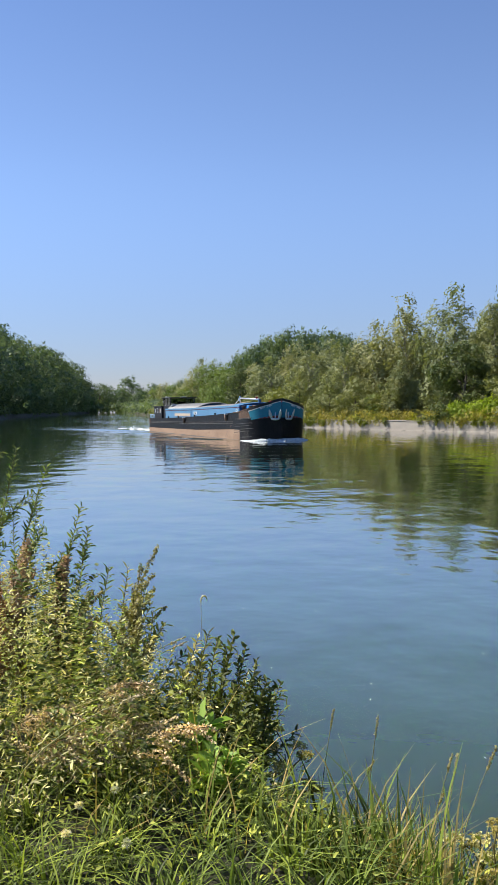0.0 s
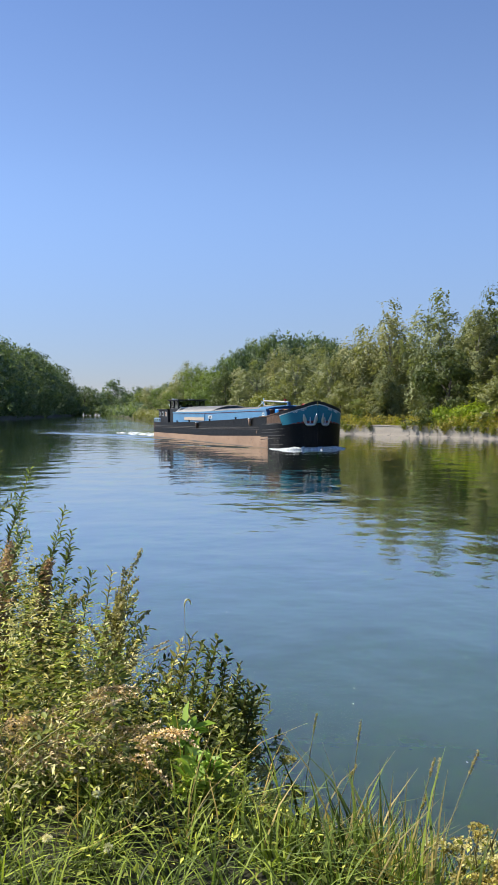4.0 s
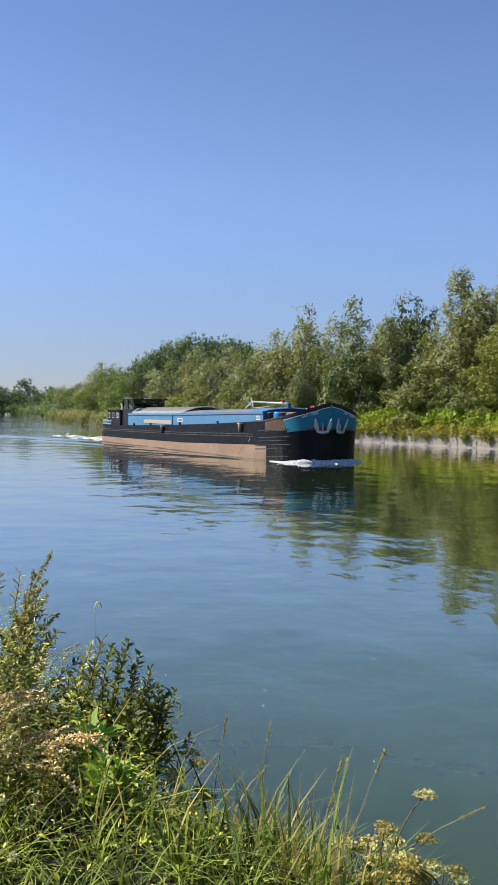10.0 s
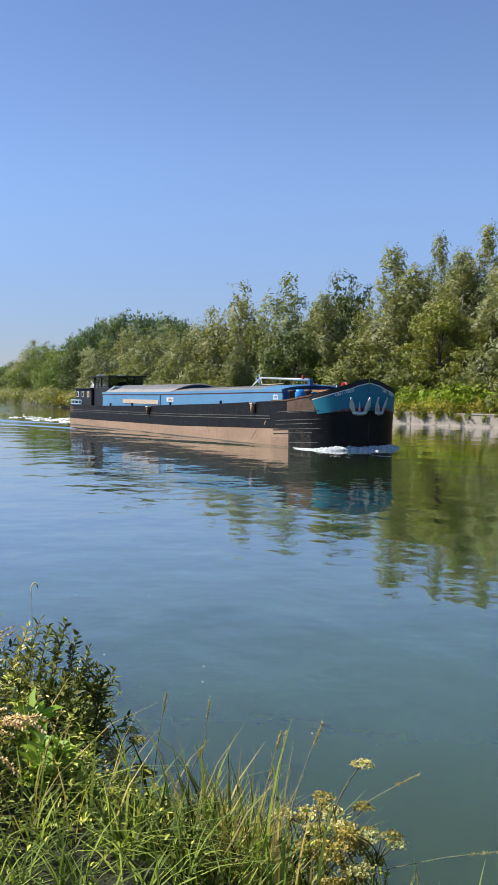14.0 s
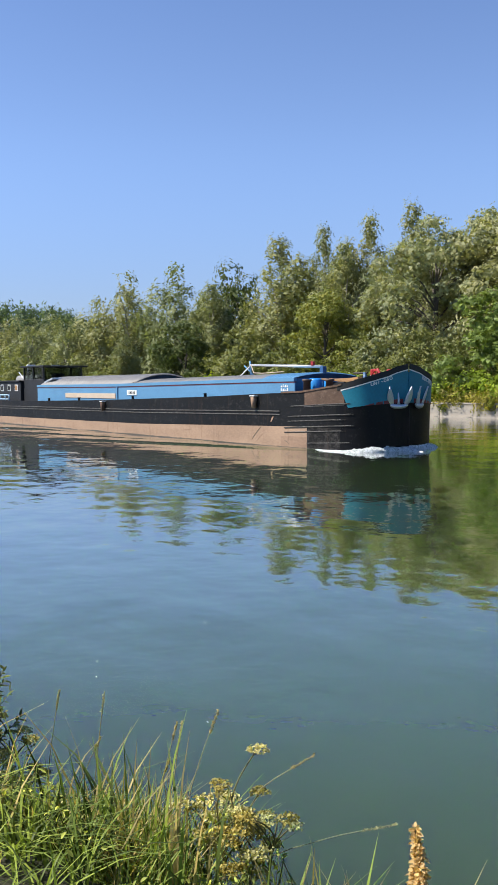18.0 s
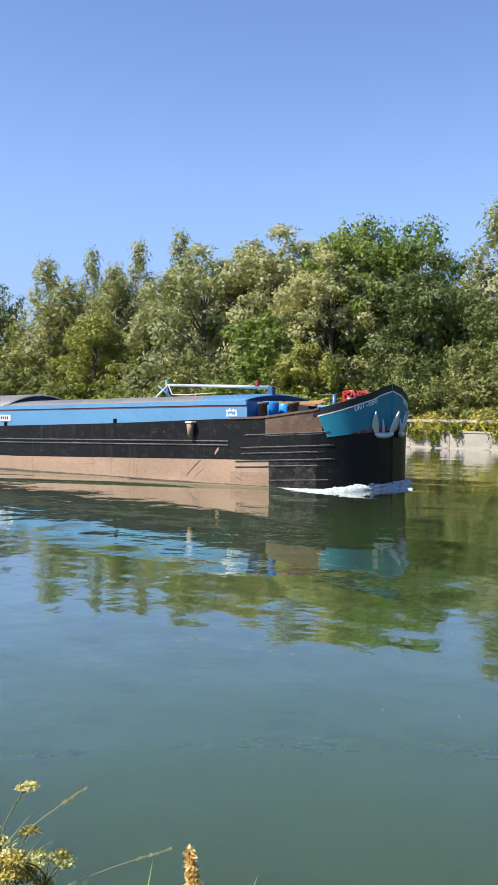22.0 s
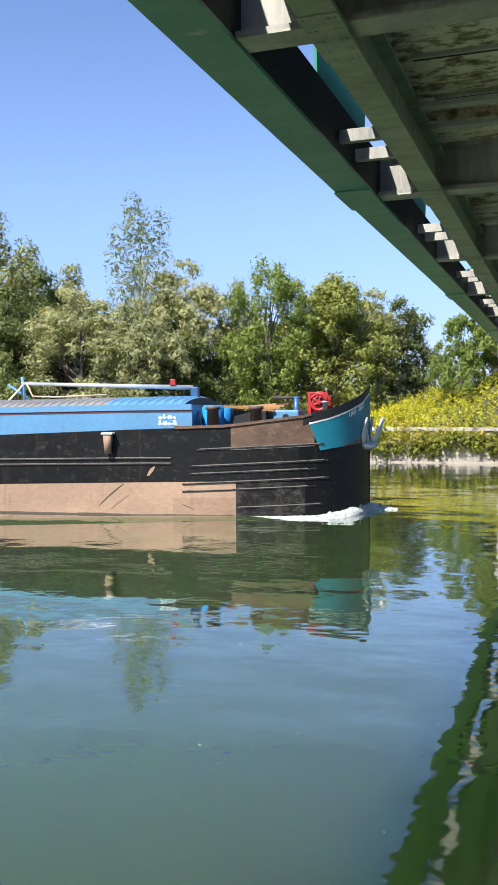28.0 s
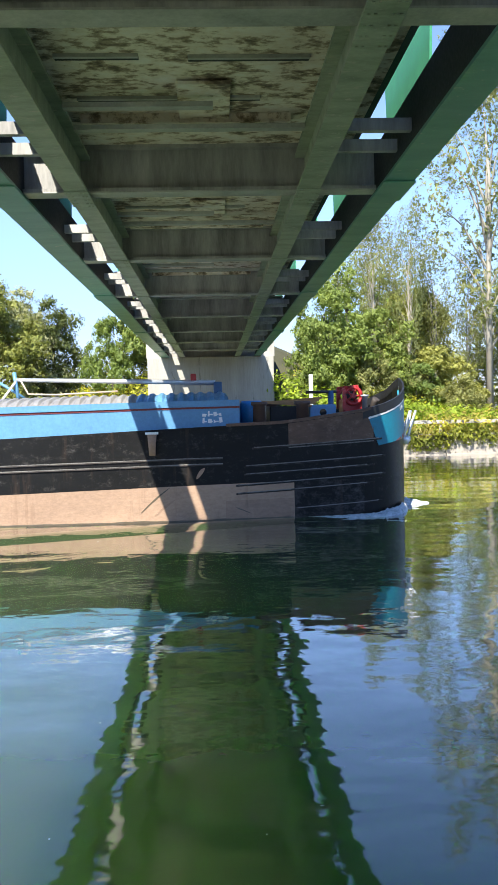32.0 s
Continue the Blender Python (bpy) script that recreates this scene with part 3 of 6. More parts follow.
            part("slot_edge", box(xa, xb, y + dy - 0.05, y + dy - 0.004, SOFFIT_Z + 0.63, SOFFIT_Z + 0.668), STEEL_DARK, deck)
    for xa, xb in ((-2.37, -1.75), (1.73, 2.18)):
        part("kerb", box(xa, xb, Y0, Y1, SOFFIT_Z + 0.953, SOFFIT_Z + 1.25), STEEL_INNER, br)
    ab = tagged(new("abutment", mesh_of("abutment", box(-3.75, 3.35, 50.9, 55.5, 0.9, 5.58, 0.03), ABUTMENT)), "tall pale concrete bridge abutment with water stains", "abutment", kind="structure")
    part("bearing_shelf", box(-3.85, 3.45, 51.6, 55.5, 5.585, 6.6, 0.02), ABUTMENT, ab)
    tagged(new("abutment_near", mesh_of("abutment_near", box(-3.6, 3.35, -9.0, -4.5, 0.6, 6.5, 0.03), ABUTMENT)), "pale concrete abutment on the near bank", "abutment", kind="structure")


build_bridge()


# ---- the barge: bow towards +x, starboard at -y, water at z = 0 ----
HALF = 2.52


def half_beam(x):
    if x > -3.9:
        u = min(1.0, (x + 3.9) / 4.37)
        return HALF * (1 - u ** 6.5) ** 0.5
    if x < -35.8:
        u = min(1.0, (-35.8 - x) / 2.75)
        return HALF * (1 - u ** 2.6) ** 0.5
    return HALF


def sheer(x):
    """Height of the deck edge above the water."""
    return float(np.interp(x, [-38.5, -36, -30, -20, -10, -5, -2.9, -1.0, -0.25, 0.15, 0.36, 0.455, 0.47], [1.66, 1.58, 1.6, 1.78, 2.05, 2.24, 2.3, 2.54, 2.74, 2.93, 3.1, 3.3, 3.37]))


def hull_xs(x0, x1):
    xs = [x for x in np.concatenate([[-38.52, -38.45, -38.3, -38.05, -37.7, -37.2, -36.6, -35.8], np.linspace(-34, -4, 31), -3.9 + 4.35 * np.sin(np.linspace(0.1, math.pi / 2, 15))])]
    xs = [x for x in xs if x0 + 0.02 < x < x1 - 0.02]
    return [x0] + xs + [x1]


def skin(x, side, z, out):
    """A point on the hull's side, moved outwards by out."""
    w = max(0.02, half_beam(x) + out)
    t = min(1.0, max(0.0, z / 3.2))
    fx = max(0.0, x + 3.0) / 3.4
    return x + max(0.0, out) * fx, side * w * (1 - 0.1 * fx * (1 - t)), z


def band(side, x0, x1, za, zb, out=0.0, thick=0.05, slant=0.0):
    """A strip of plating along one side of the hull between two heights, given as functions of x; its lower edge starts slant farther on."""
    under = lambda x: x0 + slant + (x - x0) * (x1 - x0 - slant) / (x1 - x0)
    bm = bmesh.new()
    xs = hull_xs(x0, x1)
    front = [[bm.verts.new(skin(under(x), side, za(under(x)), out)), bm.verts.new(skin(x, side, zb(x), out))] for x in xs]
    back = [[bm.verts.new(skin(x, side, zb(x), out)), bm.verts.new(skin(x, side, zb(x), out - thick)), bm.verts.new(skin(under(x), side, za(under(x)), out - thick)), bm.verts.new(skin(under(x), side, za(under(x)), out))] for x in xs]
    for f0, f1, b0, b1 in zip(front, front[1:], back, back[1:]):
        bm.faces.new((f0[0], f1[0], f1[1], f0[1])).smooth = True
        for k in range(3):
            bm.faces.new((b0[k], b1[k], b1[k + 1], b0[k + 1]))
    bm.faces.new(back[0])
    bm.faces.new(back[-1][::-1])
    return bm


def const(v):
    return lambda x: v


def sprint(text, size, material, parent, m, name="lettering"):
    cu = bpy.data.curves.new(name, "FONT")
    cu.body, cu.size, cu.extrude, cu.offset = text, size, 0.004, 0.006
    cu.align_x = "CENTER"
    tmp = bpy.data.objects.new(name, cu)
    scene.collection.objects.link(tmp)
    dg = bpy.context.evaluated_depsgraph_get()
    me = bpy.data.meshes.new_from_object(tmp.evaluated_get(dg))
    bpy.data.objects.remove(tmp)
    me.materials.clear()
    me.materials.append(material)
    ob = new(name, me)
    ob.parent = parent
    ob.matrix_basis = m
    return ob


def moulding(xs, s, top, profile):
    bm = bmesh.new()
    rows = [[bm.verts.new((x, s * y, top(x) + z)) for y, z in profile] for x in xs]
    for r0, r1 in zip(rows, rows[1:]):
        for k in range(4):
            bm.faces.new((r0[k], r1[k], r1[(k + 1) % 4], r0[(k + 1) % 4]))
    bm.faces.new(rows[0]), bm.faces.new(rows[-1][::-1])
    return bm


def build_barge():
    b = thing("cargo_barge", "long black and blue inland cargo barge under way", "barge")
    brown_top = lambda x: float(np.interp(x, [-38.5, -30, -16, -5, -3], [0.5, 0.52, 0.6, 0.86, 0.9]))
    for side in (-1, 1):
        part("hull", band(side, -38.52, -1.1, brown_top, sheer, 0.0, 0.06), HULL_BLACK, b, "black tarred steel hull plating")
        part("bow_plating", band(side, -1.1, 0.4698, brown_top, sheer, 0.0, 0.06), HULL_TAR, b, "glossy deep black bow plating")
    for side in (-1, 1):
        part("lower_hull", band(side, -38.52, -2.7, const(-0.7), brown_top, 0.003, 0.06), HULL_BROWN, b, "sunbaked brown lower hull primer")
    for side in (-1, 1):
        part("lower_bow", band(side, -2.7, -0.95, const(-0.7), brown_top, 0.003, 0.06), HULL_BOW, b, "scuffed black lower bow plating")
        part("lower_stem", band(side, -0.95, 0.4698, const(-0.7), brown_top, 0.003, 0.06), HULL_TAR, b)
    for side in (-1, 1):
        part("primer_patch", band(side, -4.35, -2.72, const(-0.6), lambda x: 0.56 + 0.02 * x, 0.007, 0.02), HULL_PATCH, b, "darker worn primer patch at the bow")
    # scrapes down the primer, a bare patch, and the wet line along the water
    for x0, z0, x1, z1, w, mat, label in ((-5.67, 0.82, -6.36, 0.24, 0.022, WET_GRIME, "dark scrape across the primer"), (-5.55, 0.53, -6.04, 0.16, 0.035, HULL_PATCH, "faint scrape across the primer"), (-4.84, 1.27, -5.03, 1.02, 0.04, HULL_PATCH, "bare primer showing through the tar"), (-11.2, 0.5, -11.9, 0.42, 0.03, HULL_PATCH, "faint scrape across the primer"), (-4.1, 0.3, -3.75, 0.16, 0.07, WET_GRIME, "dark stain low on the bow")):
        bm = bmesh.new()
        rows = []
        for i in range(9):
            u = i / 8
            ww = w * math.sin(math.pi * (0.08 + 0.84 * u)) * (1 + 0.5 * noise.noise((u * 4, x0, 1.0)))
            px, pz = x0 + (x1 - x0) * u, z0 + (z1 - z0) * u + 0.05 * math.sin(math.pi * u) * (z0 - z1)
            rows.append([bm.verts.new(skin(px + q * ww, -1, pz - q * ww * 0.6, o)) for q, o in ((-1, 0.006), (-1, 0.009), (1, 0.009), (1, 0.006))])
        for r0, r1 in zip(rows, rows[1:]):
            for k in range(3):
                bm.faces.new((r0[k], r0[k + 1], r1[k + 1], r1[k]))
        bmesh.ops.recalc_face_normals(bm, faces=bm.faces)
        part("scrape_mark", bm, mat, b, label)
    for side in (-1, 1):
        bm = bmesh.new()
        rows = []
        for i in range(241):
            x = -37.5 + 36.0 * i / 240
            top = 0.045 + 0.05 * noise.noise((x * 0.45, side, 0.0)) + 0.025 * noise.noise((x * 2.6, side, 5.0))
            rows.append([bm.verts.new(skin(x, side, z, o)) for z, o in ((-0.15, 0.012), (top - 0.008, 0.012), (top, 0.004))])
        for r0, r1 in zip(rows, rows[1:]):
            for k in range(2):
                bm.faces.new((r0[k], r0[k + 1], r1[k + 1], r1[k]))
        part("wet_waterline", bm, WET_GRIME, b, "dark wet line along the waterline")
    # flat deck along the sides and fore and aft
    bm = bmesh.new()
    xs = hull_xs(-38.5, 0.35)
    rows = [[bm.verts.new((x, s * max(0.02, half_beam(x) - 0.05), min(sheer(x), 2.3 if x > -5 else 9) - 0.06)) for s in (-1, 1)] for x in xs]
    for r0, r1 in zip(rows, rows[1:]):
        bm.faces.new((r0[0], r1[0], r1[1], r0[1]))
    part("deck", bm, RUBBER, b, "dark worn steel deck")
    # plating patches at the bow
    for side in (-1, 1):
        part("rusty_bow_plate", band(side, -2.82, -0.72, lambda x: 1.72 + 0.05 * (x + 2.8), lambda x: sheer(x) - 0.03, 0.008, 0.02), HULL_RUST, b, "bare rusty brown bow plate")
    for side in (-1, 1):
        part("worn_edge", band(side, -2.82, -0.72, lambda x: 1.7 + 0.05 * (x + 2.8), lambda x: 1.75 + 0.05 * (x + 2.8), 0.014, 0.02), LIT_WORN_EDGE, b)
    for side in (-1, 1):
        part("bow_band", band(side, -0.85, 0.4698, lambda x: 1.7 + 0.17 * (x + 0.55), lambda x: sheer(x) - 0.2, 0.012, 0.02, 0.27), TURQUOISE, b, "turquoise painted bow band")
    for side in (-1, 1):
        part("red_bow_panel", band(side, -0.05, 0.46, lambda x: 1.695 + 0.17 * (x + 0.55), lambda x: 1.71 + 0.17 * (x + 0.55) + 0.3 * (x + 0.05), 0.016, 0.02), MAROON, b, "dark red panel under the anchors")
    for side in (-1, 1):
        part("bow_line", band(side, -0.85, 0.4698, lambda x: sheer(x) - 0.235, lambda x: sheer(x) - 0.185, 0.018, 0.03), WHITE, b, "thin white line")
    for side in (-1, 1):
        part("bulwark_cap", band(side, -1.0, 0.4698, lambda x: sheer(x) - 0.19, lambda x: sheer(x) + 0.03, 0.022, 0.12), CABIN, b, "black bulwark rim")
    for side in (-1, 1):
        part("gunwale", band(side, -4.3, -0.8, lambda x: sheer(x) - 0.02, lambda x: sheer(x) + 0.05, 0.04, 0.2), HULL_RUST, b, "worn brown gunwale")
    part("stem_bar", tube([(0.46, 0, -0.6), (0.465, 0, 0.5), (0.465, 0, 1.86)], 0.035, 8), HULL_BLACK, b, "black stem bar")
    part("upper_stem_bar", tube([(0.47, 0, 1.87), (0.465, 0, 3.06)], 0.03, 8), TURQUOISE, b, "turquoise upper stem bar")
    # rubbing strakes
    for za, x0, x1, r in ((1.42, -36.0, -4.4, 0.0), (1.28, -36.0, -4.4, 0.0)):
        lift = lambda x, za=za: za + float(np.interp(x, [-36, -16, -5], [-0.25, -0.12, 0.05]))
        for side in (-1, 1):
            part("rubbing_strake", band(side, x0, x1, lambda x, f=lift: f(x), lambda x, f=lift: f(x) + 0.035, 0.03, 0.05), RUBBER, b)
            part("worn_edge", band(side, x0, x1, lambda x, f=lift: f(x) + 0.024, lambda x, f=lift: f(x) + 0.044, 0.034, 0.05), LIT_WORN_EDGE, b)
    for za, x0, x1 in ((1.64, -3.7, -0.5), (1.22, -3.9, -0.4), (0.78, -4.1, -0.4), (0.12, -2.7, -0.5)):
        for side in (-1, 1):
            part("bow_strake", band(side, x0, x1, lambda x, z=za: z + 0.05 * (x + 4.5), lambda x, z=za: z + 0.045 + 0.05 * (x + 4.5), 0.022, 0.04), HULL_BOW, b)
            part("worn_edge", band(side, x0 + 0.05, x1 - 0.1, lambda x, z=za: z + 0.034 + 0.05 * (x + 4.5), lambda x, z=za: z + 0.055 + 0.05 * (x + 4.5), 0.026, 0.04), LIT_WORN_EDGE, b)
        if za in (1.22, 0.78):
            for side in (-1, 1):
                part("bow_strake", band(side, x0, x1 - 0.3, lambda x, z=za: z - 0.19 + 0.05 * (x + 4.5), lambda x, z=za: z - 0.15 + 0.05 * (x + 4.5), 0.02, 0.04), HULL_BOW, b)
                part("worn_edge", band(side, x0 + 0.05, x1 - 0.5, lambda x, z=za: z - 0.162 + 0.05 * (x + 4.5), lambda x, z=za: z - 0.142 + 0.05 * (x + 4.5), 0.024, 0.04), LIT_WORN_EDGE, b)
    for x in (-33.5, -28, -23.5, -19, -14.5, -10.2):
        for side in (-1, 1):
            part("hull_seam", band(side, x, x + 0.025, lambda x: 0.62, lambda x: sheer(x) - 0.05, 0.003, 0.02), HULL_BOW, b)
    # cargo hold: coaming, line, roof
    front, rear = -3.95, -30.0
    top = lambda x: float(np.interp(x, [-31, -20, -5], [2.42, 2.46, 2.68]))
    for s in (-1, 1):
        bm = bmesh.new()
        xs = np.linspace(rear, front, 15)
        rows = []
        for x in xs:
            zz = (sheer(x) - 0.08, top(x))
            rows.append([bm.verts.new((x, s * y, z)) for y, z in ((2.1, zz[0]), (2.1, zz[1]), (2.03, zz[1]), (2.03, zz[0]))])
        for r0, r1 in zip(rows, rows[1:]):
            for k in range(4):
                bm.faces.new((r0[k], r1[k], r1[(k + 1) % 4], r0[(k + 1) % 4]))
        bm.faces.new(rows[0]), bm.faces.new(rows[-1])
        part("coaming", bm, BLUE, b, "light blue cargo hold coaming")
        bm = moulding(xs, s, top, ((2.115, 0.0), (2.115, 0.045), (2.0, 0.045), (2.0, 0.0)))
        part("coaming_line", bm, MAROON, b, "maroon line along the coaming")
        bm = moulding(xs, s, top, ((2.14, 0.05), (2.14, 0.2), (1.98, 0.2), (1.98, 0.05)))
        part("hatch_rim", bm, BLUE, b, "blue rim of the hatch roof")
    for x, d in ((front - 0.06, 0.06), (rear, 0.06)):
        part("hold_bulkhead", box(x, x + d, -2.02, 2.02, 1.5, top(x) + 0.19), BLUE_DEEP, b, "deep blue end wall of the hold")
    part("cream_strip", box(-25.8, -19.45, -2.135, -2.105, 1.86, 2.14, 0.005), CREAM, b, "cream strip on the coaming")
    part("coaming_post", box(-19.3, -19.18, -2.16, -2.1, 1.75, 2.5, 0.01), BLUE, b)
    # hatch roof: corrugated sheets; the after section is arched higher and ends in a dark blue face
    split = -17.9

    def arch(y, lift):
        return 0.2 + (0.2 + lift) * (1 - (y / 2.0) ** 2)

    ys = np.linspace(-1.99, 1.99, 11)
    for x0 in np.arange(-29.95, -4.3, 0.25):
        x1 = x0 + 0.245
        lift = 0.3 if x1 < split + 0.2 else 0.0
        bm = bmesh.new()
        r = [[bm.verts.new((x, y, top(x0) + arch(y, lift) + (dz if abs(y) < 1.9 else -0.05))) for y in ys] for x, dz in ((x0, -0.04), (x0, 0.0), (x0 + 0.07, 0.045), (x0 + 0.13, 0.045), (x0 + 0.19, 0.0), (x1, 0.0), (x1, -0.04))]
        for ra, rb in zip(r, r[1:]):
            for k in range(len(ys) - 1):
                bm.faces.new((ra[k], ra[k + 1], rb[k + 1], rb[k]))
        m = BLUE if x0 > -6.6 else HATCH
        part("hatch_sheet", bm, m, b, "light blue hatch sheet" if m is BLUE else "")
    for x in (split, -29.97, front - 0.25):
        bm = bmesh.new()
        lo = [bm.verts.new((x, y, top(x) + 0.2)) for y in ys]
        hi = [bm.verts.new((x, y, top(x) + arch(y, 0.28 if x < -10 else 0.0) - 0.01)) for y in ys]
        for k in range(len(ys) - 1):
            bm.faces.new((lo[k], lo[k + 1], hi[k + 1], hi[k]))
        bmesh.ops.solidify(bm, geom=bm.faces[:], thickness=0.04)
        part("arch_face", bm, BLUE_DEEP, b, "dark blue end face of the arched roof")
    part("arch_rim", turned(tube([(0, y, arch(y, 0.3)) for y in ys], 0.03, 6), pose(split + 0.05, 0, top(split))), CREAM, b, "pale rim of the arched roof")
    # white plate and marks that cannot be read: plain bars
    pl = part("marking_plate", box(-18.15, -17.1, -2.125, -2.103, 2.06, 2.32, 0.01), WHITE, b, "small white marking plate")
    for k in range(5):
        part("bar_mark", box(-17.95 + k * 0.15, -17.86 + k * 0.15, -2.131, -2.126, 2.12, 2.26), CABIN, pl)
    for k in range(4):
        for j in range(2):
            w = (0.05, 0.09, 0.04, 0.08)[(k + j) % 4]
            part("bar_mark", turned(box(0, w, -0.003, 0.003, 0, 0.13 - 0.03 * ((k + 2 * j) % 3)), pose(-4.86 + k * 0.14, -2.106, 2.33 + j * 0.16, 0, 6 - 5 * k, 0)), WHITE, b, "white painted mark")
            if k < 3:
                part("bar_mark", box(-4.86 + k * 0.14 + w, -4.74 + k * 0.14, -2.109, -2.103, 2.35 + j * 0.17, 2.38 + j * 0.17), WHITE, b, "white painted mark")
    # bollards on the side deck and hanging fenders
    for x in (-27.8, -23.6, -17.2, -10.3):
        for s in (-1, 1):
            bo = part("bollard", tube([(x, s * 2.3, sheer(x) - 0.1), (x, s * 2.3, sheer(x) + 0.14), (x, s * 2.3, sheer(x) + 0.17)], [0.07, 0.07, 0.1], 10), CABIN, b)
    for x in (-6.06, -20.0):
        f = part("hanging_fender", tube([(x, -2.62, sheer(x) - 0.6), (x, -2.64, sheer(x) - 0.35), (x, -2.63, sheer(x) - 0.1)], [0.1, 0.12, 0.15], 4), HULL_PATCH if x > -10 else HULL_RUST, b, "worn wooden hanging fender")
        part("fender_cap", box(x - 0.15, x + 0.15, -2.76, -2.5, sheer(x) - 0.1, sheer(x) - 0.05, 0.01), WHITE, f)
    # foredeck
    for x, y in ((-3.45, -1.85), (-2.35, -1.6), (-2.8, 1.7)):
        bm = tube([(x, y, 2.15), (x, y, 2.72), (x, y, 2.74), (x, y, 2.82)], [0.16, 0.15, 0.2, 0.2], 14)
        part("mooring_bollard", bm, BOLLARD_IRON, b, "brown iron mooring bollard")
    dr = part("drum", tube([(-3.6, -1.25, 2.2), (-3.6, -1.25, 2.25), (-3.6, -1.25, 2.78), (-3.6, -1.25, 2.85)], [0.27, 0.3, 0.3, 0.24], 18), BARREL, b, "blue plastic drum")
    part("drum", tube([(-3.5, -0.5, 2.2), (-3.5, -0.5, 2.25), (-3.5, -0.5, 2.74), (-3.5, -0.5, 2.8)], [0.25, 0.28, 0.28, 0.22], 18), BARREL, b, "blue plastic drum")
    for k in range(4):
        part("plank", turned(box(-0.7, 0.7, -0.1, 0.1, 0, 0.06, 0.005), pose(-2.7 + 0.12 * k, -0.9 + 0.24 * k, 2.73 + 0.03 * k, 0, 5 - 3 * k, 14 - 9 * k)), TIMBER, b, "loose timber plank")
    part("plank_rest", box(-3.1, -2.2, -0.95, 0.1, 2.2, 2.7, 0.02), CABIN, b, "black deck box")
    part("fore_hatch", box(-2.05, -1.35, -0.75, 0.6, 2.2, 2.72, 0.05), BLUE, b, "blue foredeck hatch")
    part("porthole", turned(tube([(0, 0, 0), (0, 0.03, 0)], 0.09, 16), pose(-1.7, -0.77, 2.52)), GLASS, b)
    part("davit_post", tube([(-1.45, -0.5, 2.2), (-1.45, -0.5, 3.08)], 0.075, 12), BLUE_DEEP, b, "blue post")
    part("davit_arm", tube([(-2.1, -0.5, 3.05), (-1.3, -0.5, 3.05)], 0.04, 8), RUBBER, b)
    # red anchor winch with wheel
    w = part("anchor_winch", box(-1.1, -0.6, -0.4, 0.4, 2.2, 2.85, 0.06), RED, b, "red painted anchor winch")
    for y in (-0.5, 0.4):
        ring = [(-0.85 + 0.22 * math.cos(k * math.pi / 8), y + 0.05, 2.93 + 0.22 * math.sin(k * math.pi / 8)) for k in range(17)]
        bm = tube(ring, 0.05, 6)
        for k in range(5):
            bm_tube(bm, [(-0.85, y + 0.05, 2.93), (-0.85 + 0.2 * math.cos(k * 1.257), y + 0.05, 2.93 + 0.2 * math.sin(k * 1.257))], 0.03, 5)
        # slanting guard plate over the gear
        bm_box(bm, -1.14, -1.06, y, y + 0.08, 2.6, 3.16)
        bm_tube(bm, [(-1.12, y + 0.04, 3.15), (-0.75, y + 0.04, 3.19), (-0.58, y + 0.04, 2.75)], 0.045, 6)
        bm_tube(bm, [(-0.85, y - 0.04, 2.93), (-0.85, y + 0.14, 2.93)], 0.07, 10)
        part("winch_gear", bm, RED, w)
    part("winch_drum", turned(tube([(0, -0.4, 0), (0, 0.4, 0)], 0.13, 14), pose(-0.85, 0, 2.93)), RUBBER, w)
    part("chain_pipe", tube([(-0.35, -0.2, 2.3), (-0.25, -0.25, 2.75), (-0.2, -0.3, 2.85)], [0.08, 0.08, 0.1], 12), RUBBER, b)
    part("vent", tube([(-0.62, -0.85, 2.3), (-0.62, -0.85, 2.9), (-0.62, -0.85, 2.91), (-0.62, -0.85, 2.95)], [0.075, 0.075, 0.11, 0.11], 12), GALV, b)
    # lowered mast boom along the hold roof
    boom = part("lowered_mast", tube([(-9.6, -0.15, 3.52), (-4.45, -0.15, 3.36)], [0.05, 0.07], 10), GALV, b, "pale lowered mast boom")
    part("mast_crutch", tube([(-9.55, -0.15, 2.9), (-9.65, -0.15, 3.72)], 0.05, 8), BLUE, b, "blue mast crutch")
    part("crutch_leg", tube([(-10.1, -0.15, 3.5), (-9.4, -0.15, 3.05)], 0.035, 8), BLUE, b)
    part("crutch_leg", tube([(-9.9, -0.55, 3.0), (-9.6, -0.15, 3.5)], 0.03, 8), WHITE, b)
    part("mast_foot", box(-4.5, -4.28, -0.26, -0.04, 2.9, 3.38, 0.03), BLUE_DEEP, b, "deep blue mast foot")
    part("mast_lamp", box(-5.1, -4.95, -0.25, -0.1, 3.42, 3.6, 0.02), RED, boom)
    part("rope", tube([(-9.5, -0.2, 3.55), (-9.3, -0.2, 3.15), (-8.6, -0.2, 3.12), (-7.0, -0.2, 3.18)], 0.025, 6), CREAM, b)
    # two anchors hung at the stem
    for s in (-1, 1):
        a = part("anchor", bmesh_anchor(), GALV, b, "galvanised anchor hung at the stem")
        a.matrix_basis = pose(0.47, s * 0.56, 1.8, 0, 6, s * 24) @ Matrix.Diagonal((1.1, 1.0, 0.92, 1))
    part("hawse", tube([(-0.02, -0.62, 2.2), (0.13, -0.72, 2.1)], 0.14, 14), GALV, b)
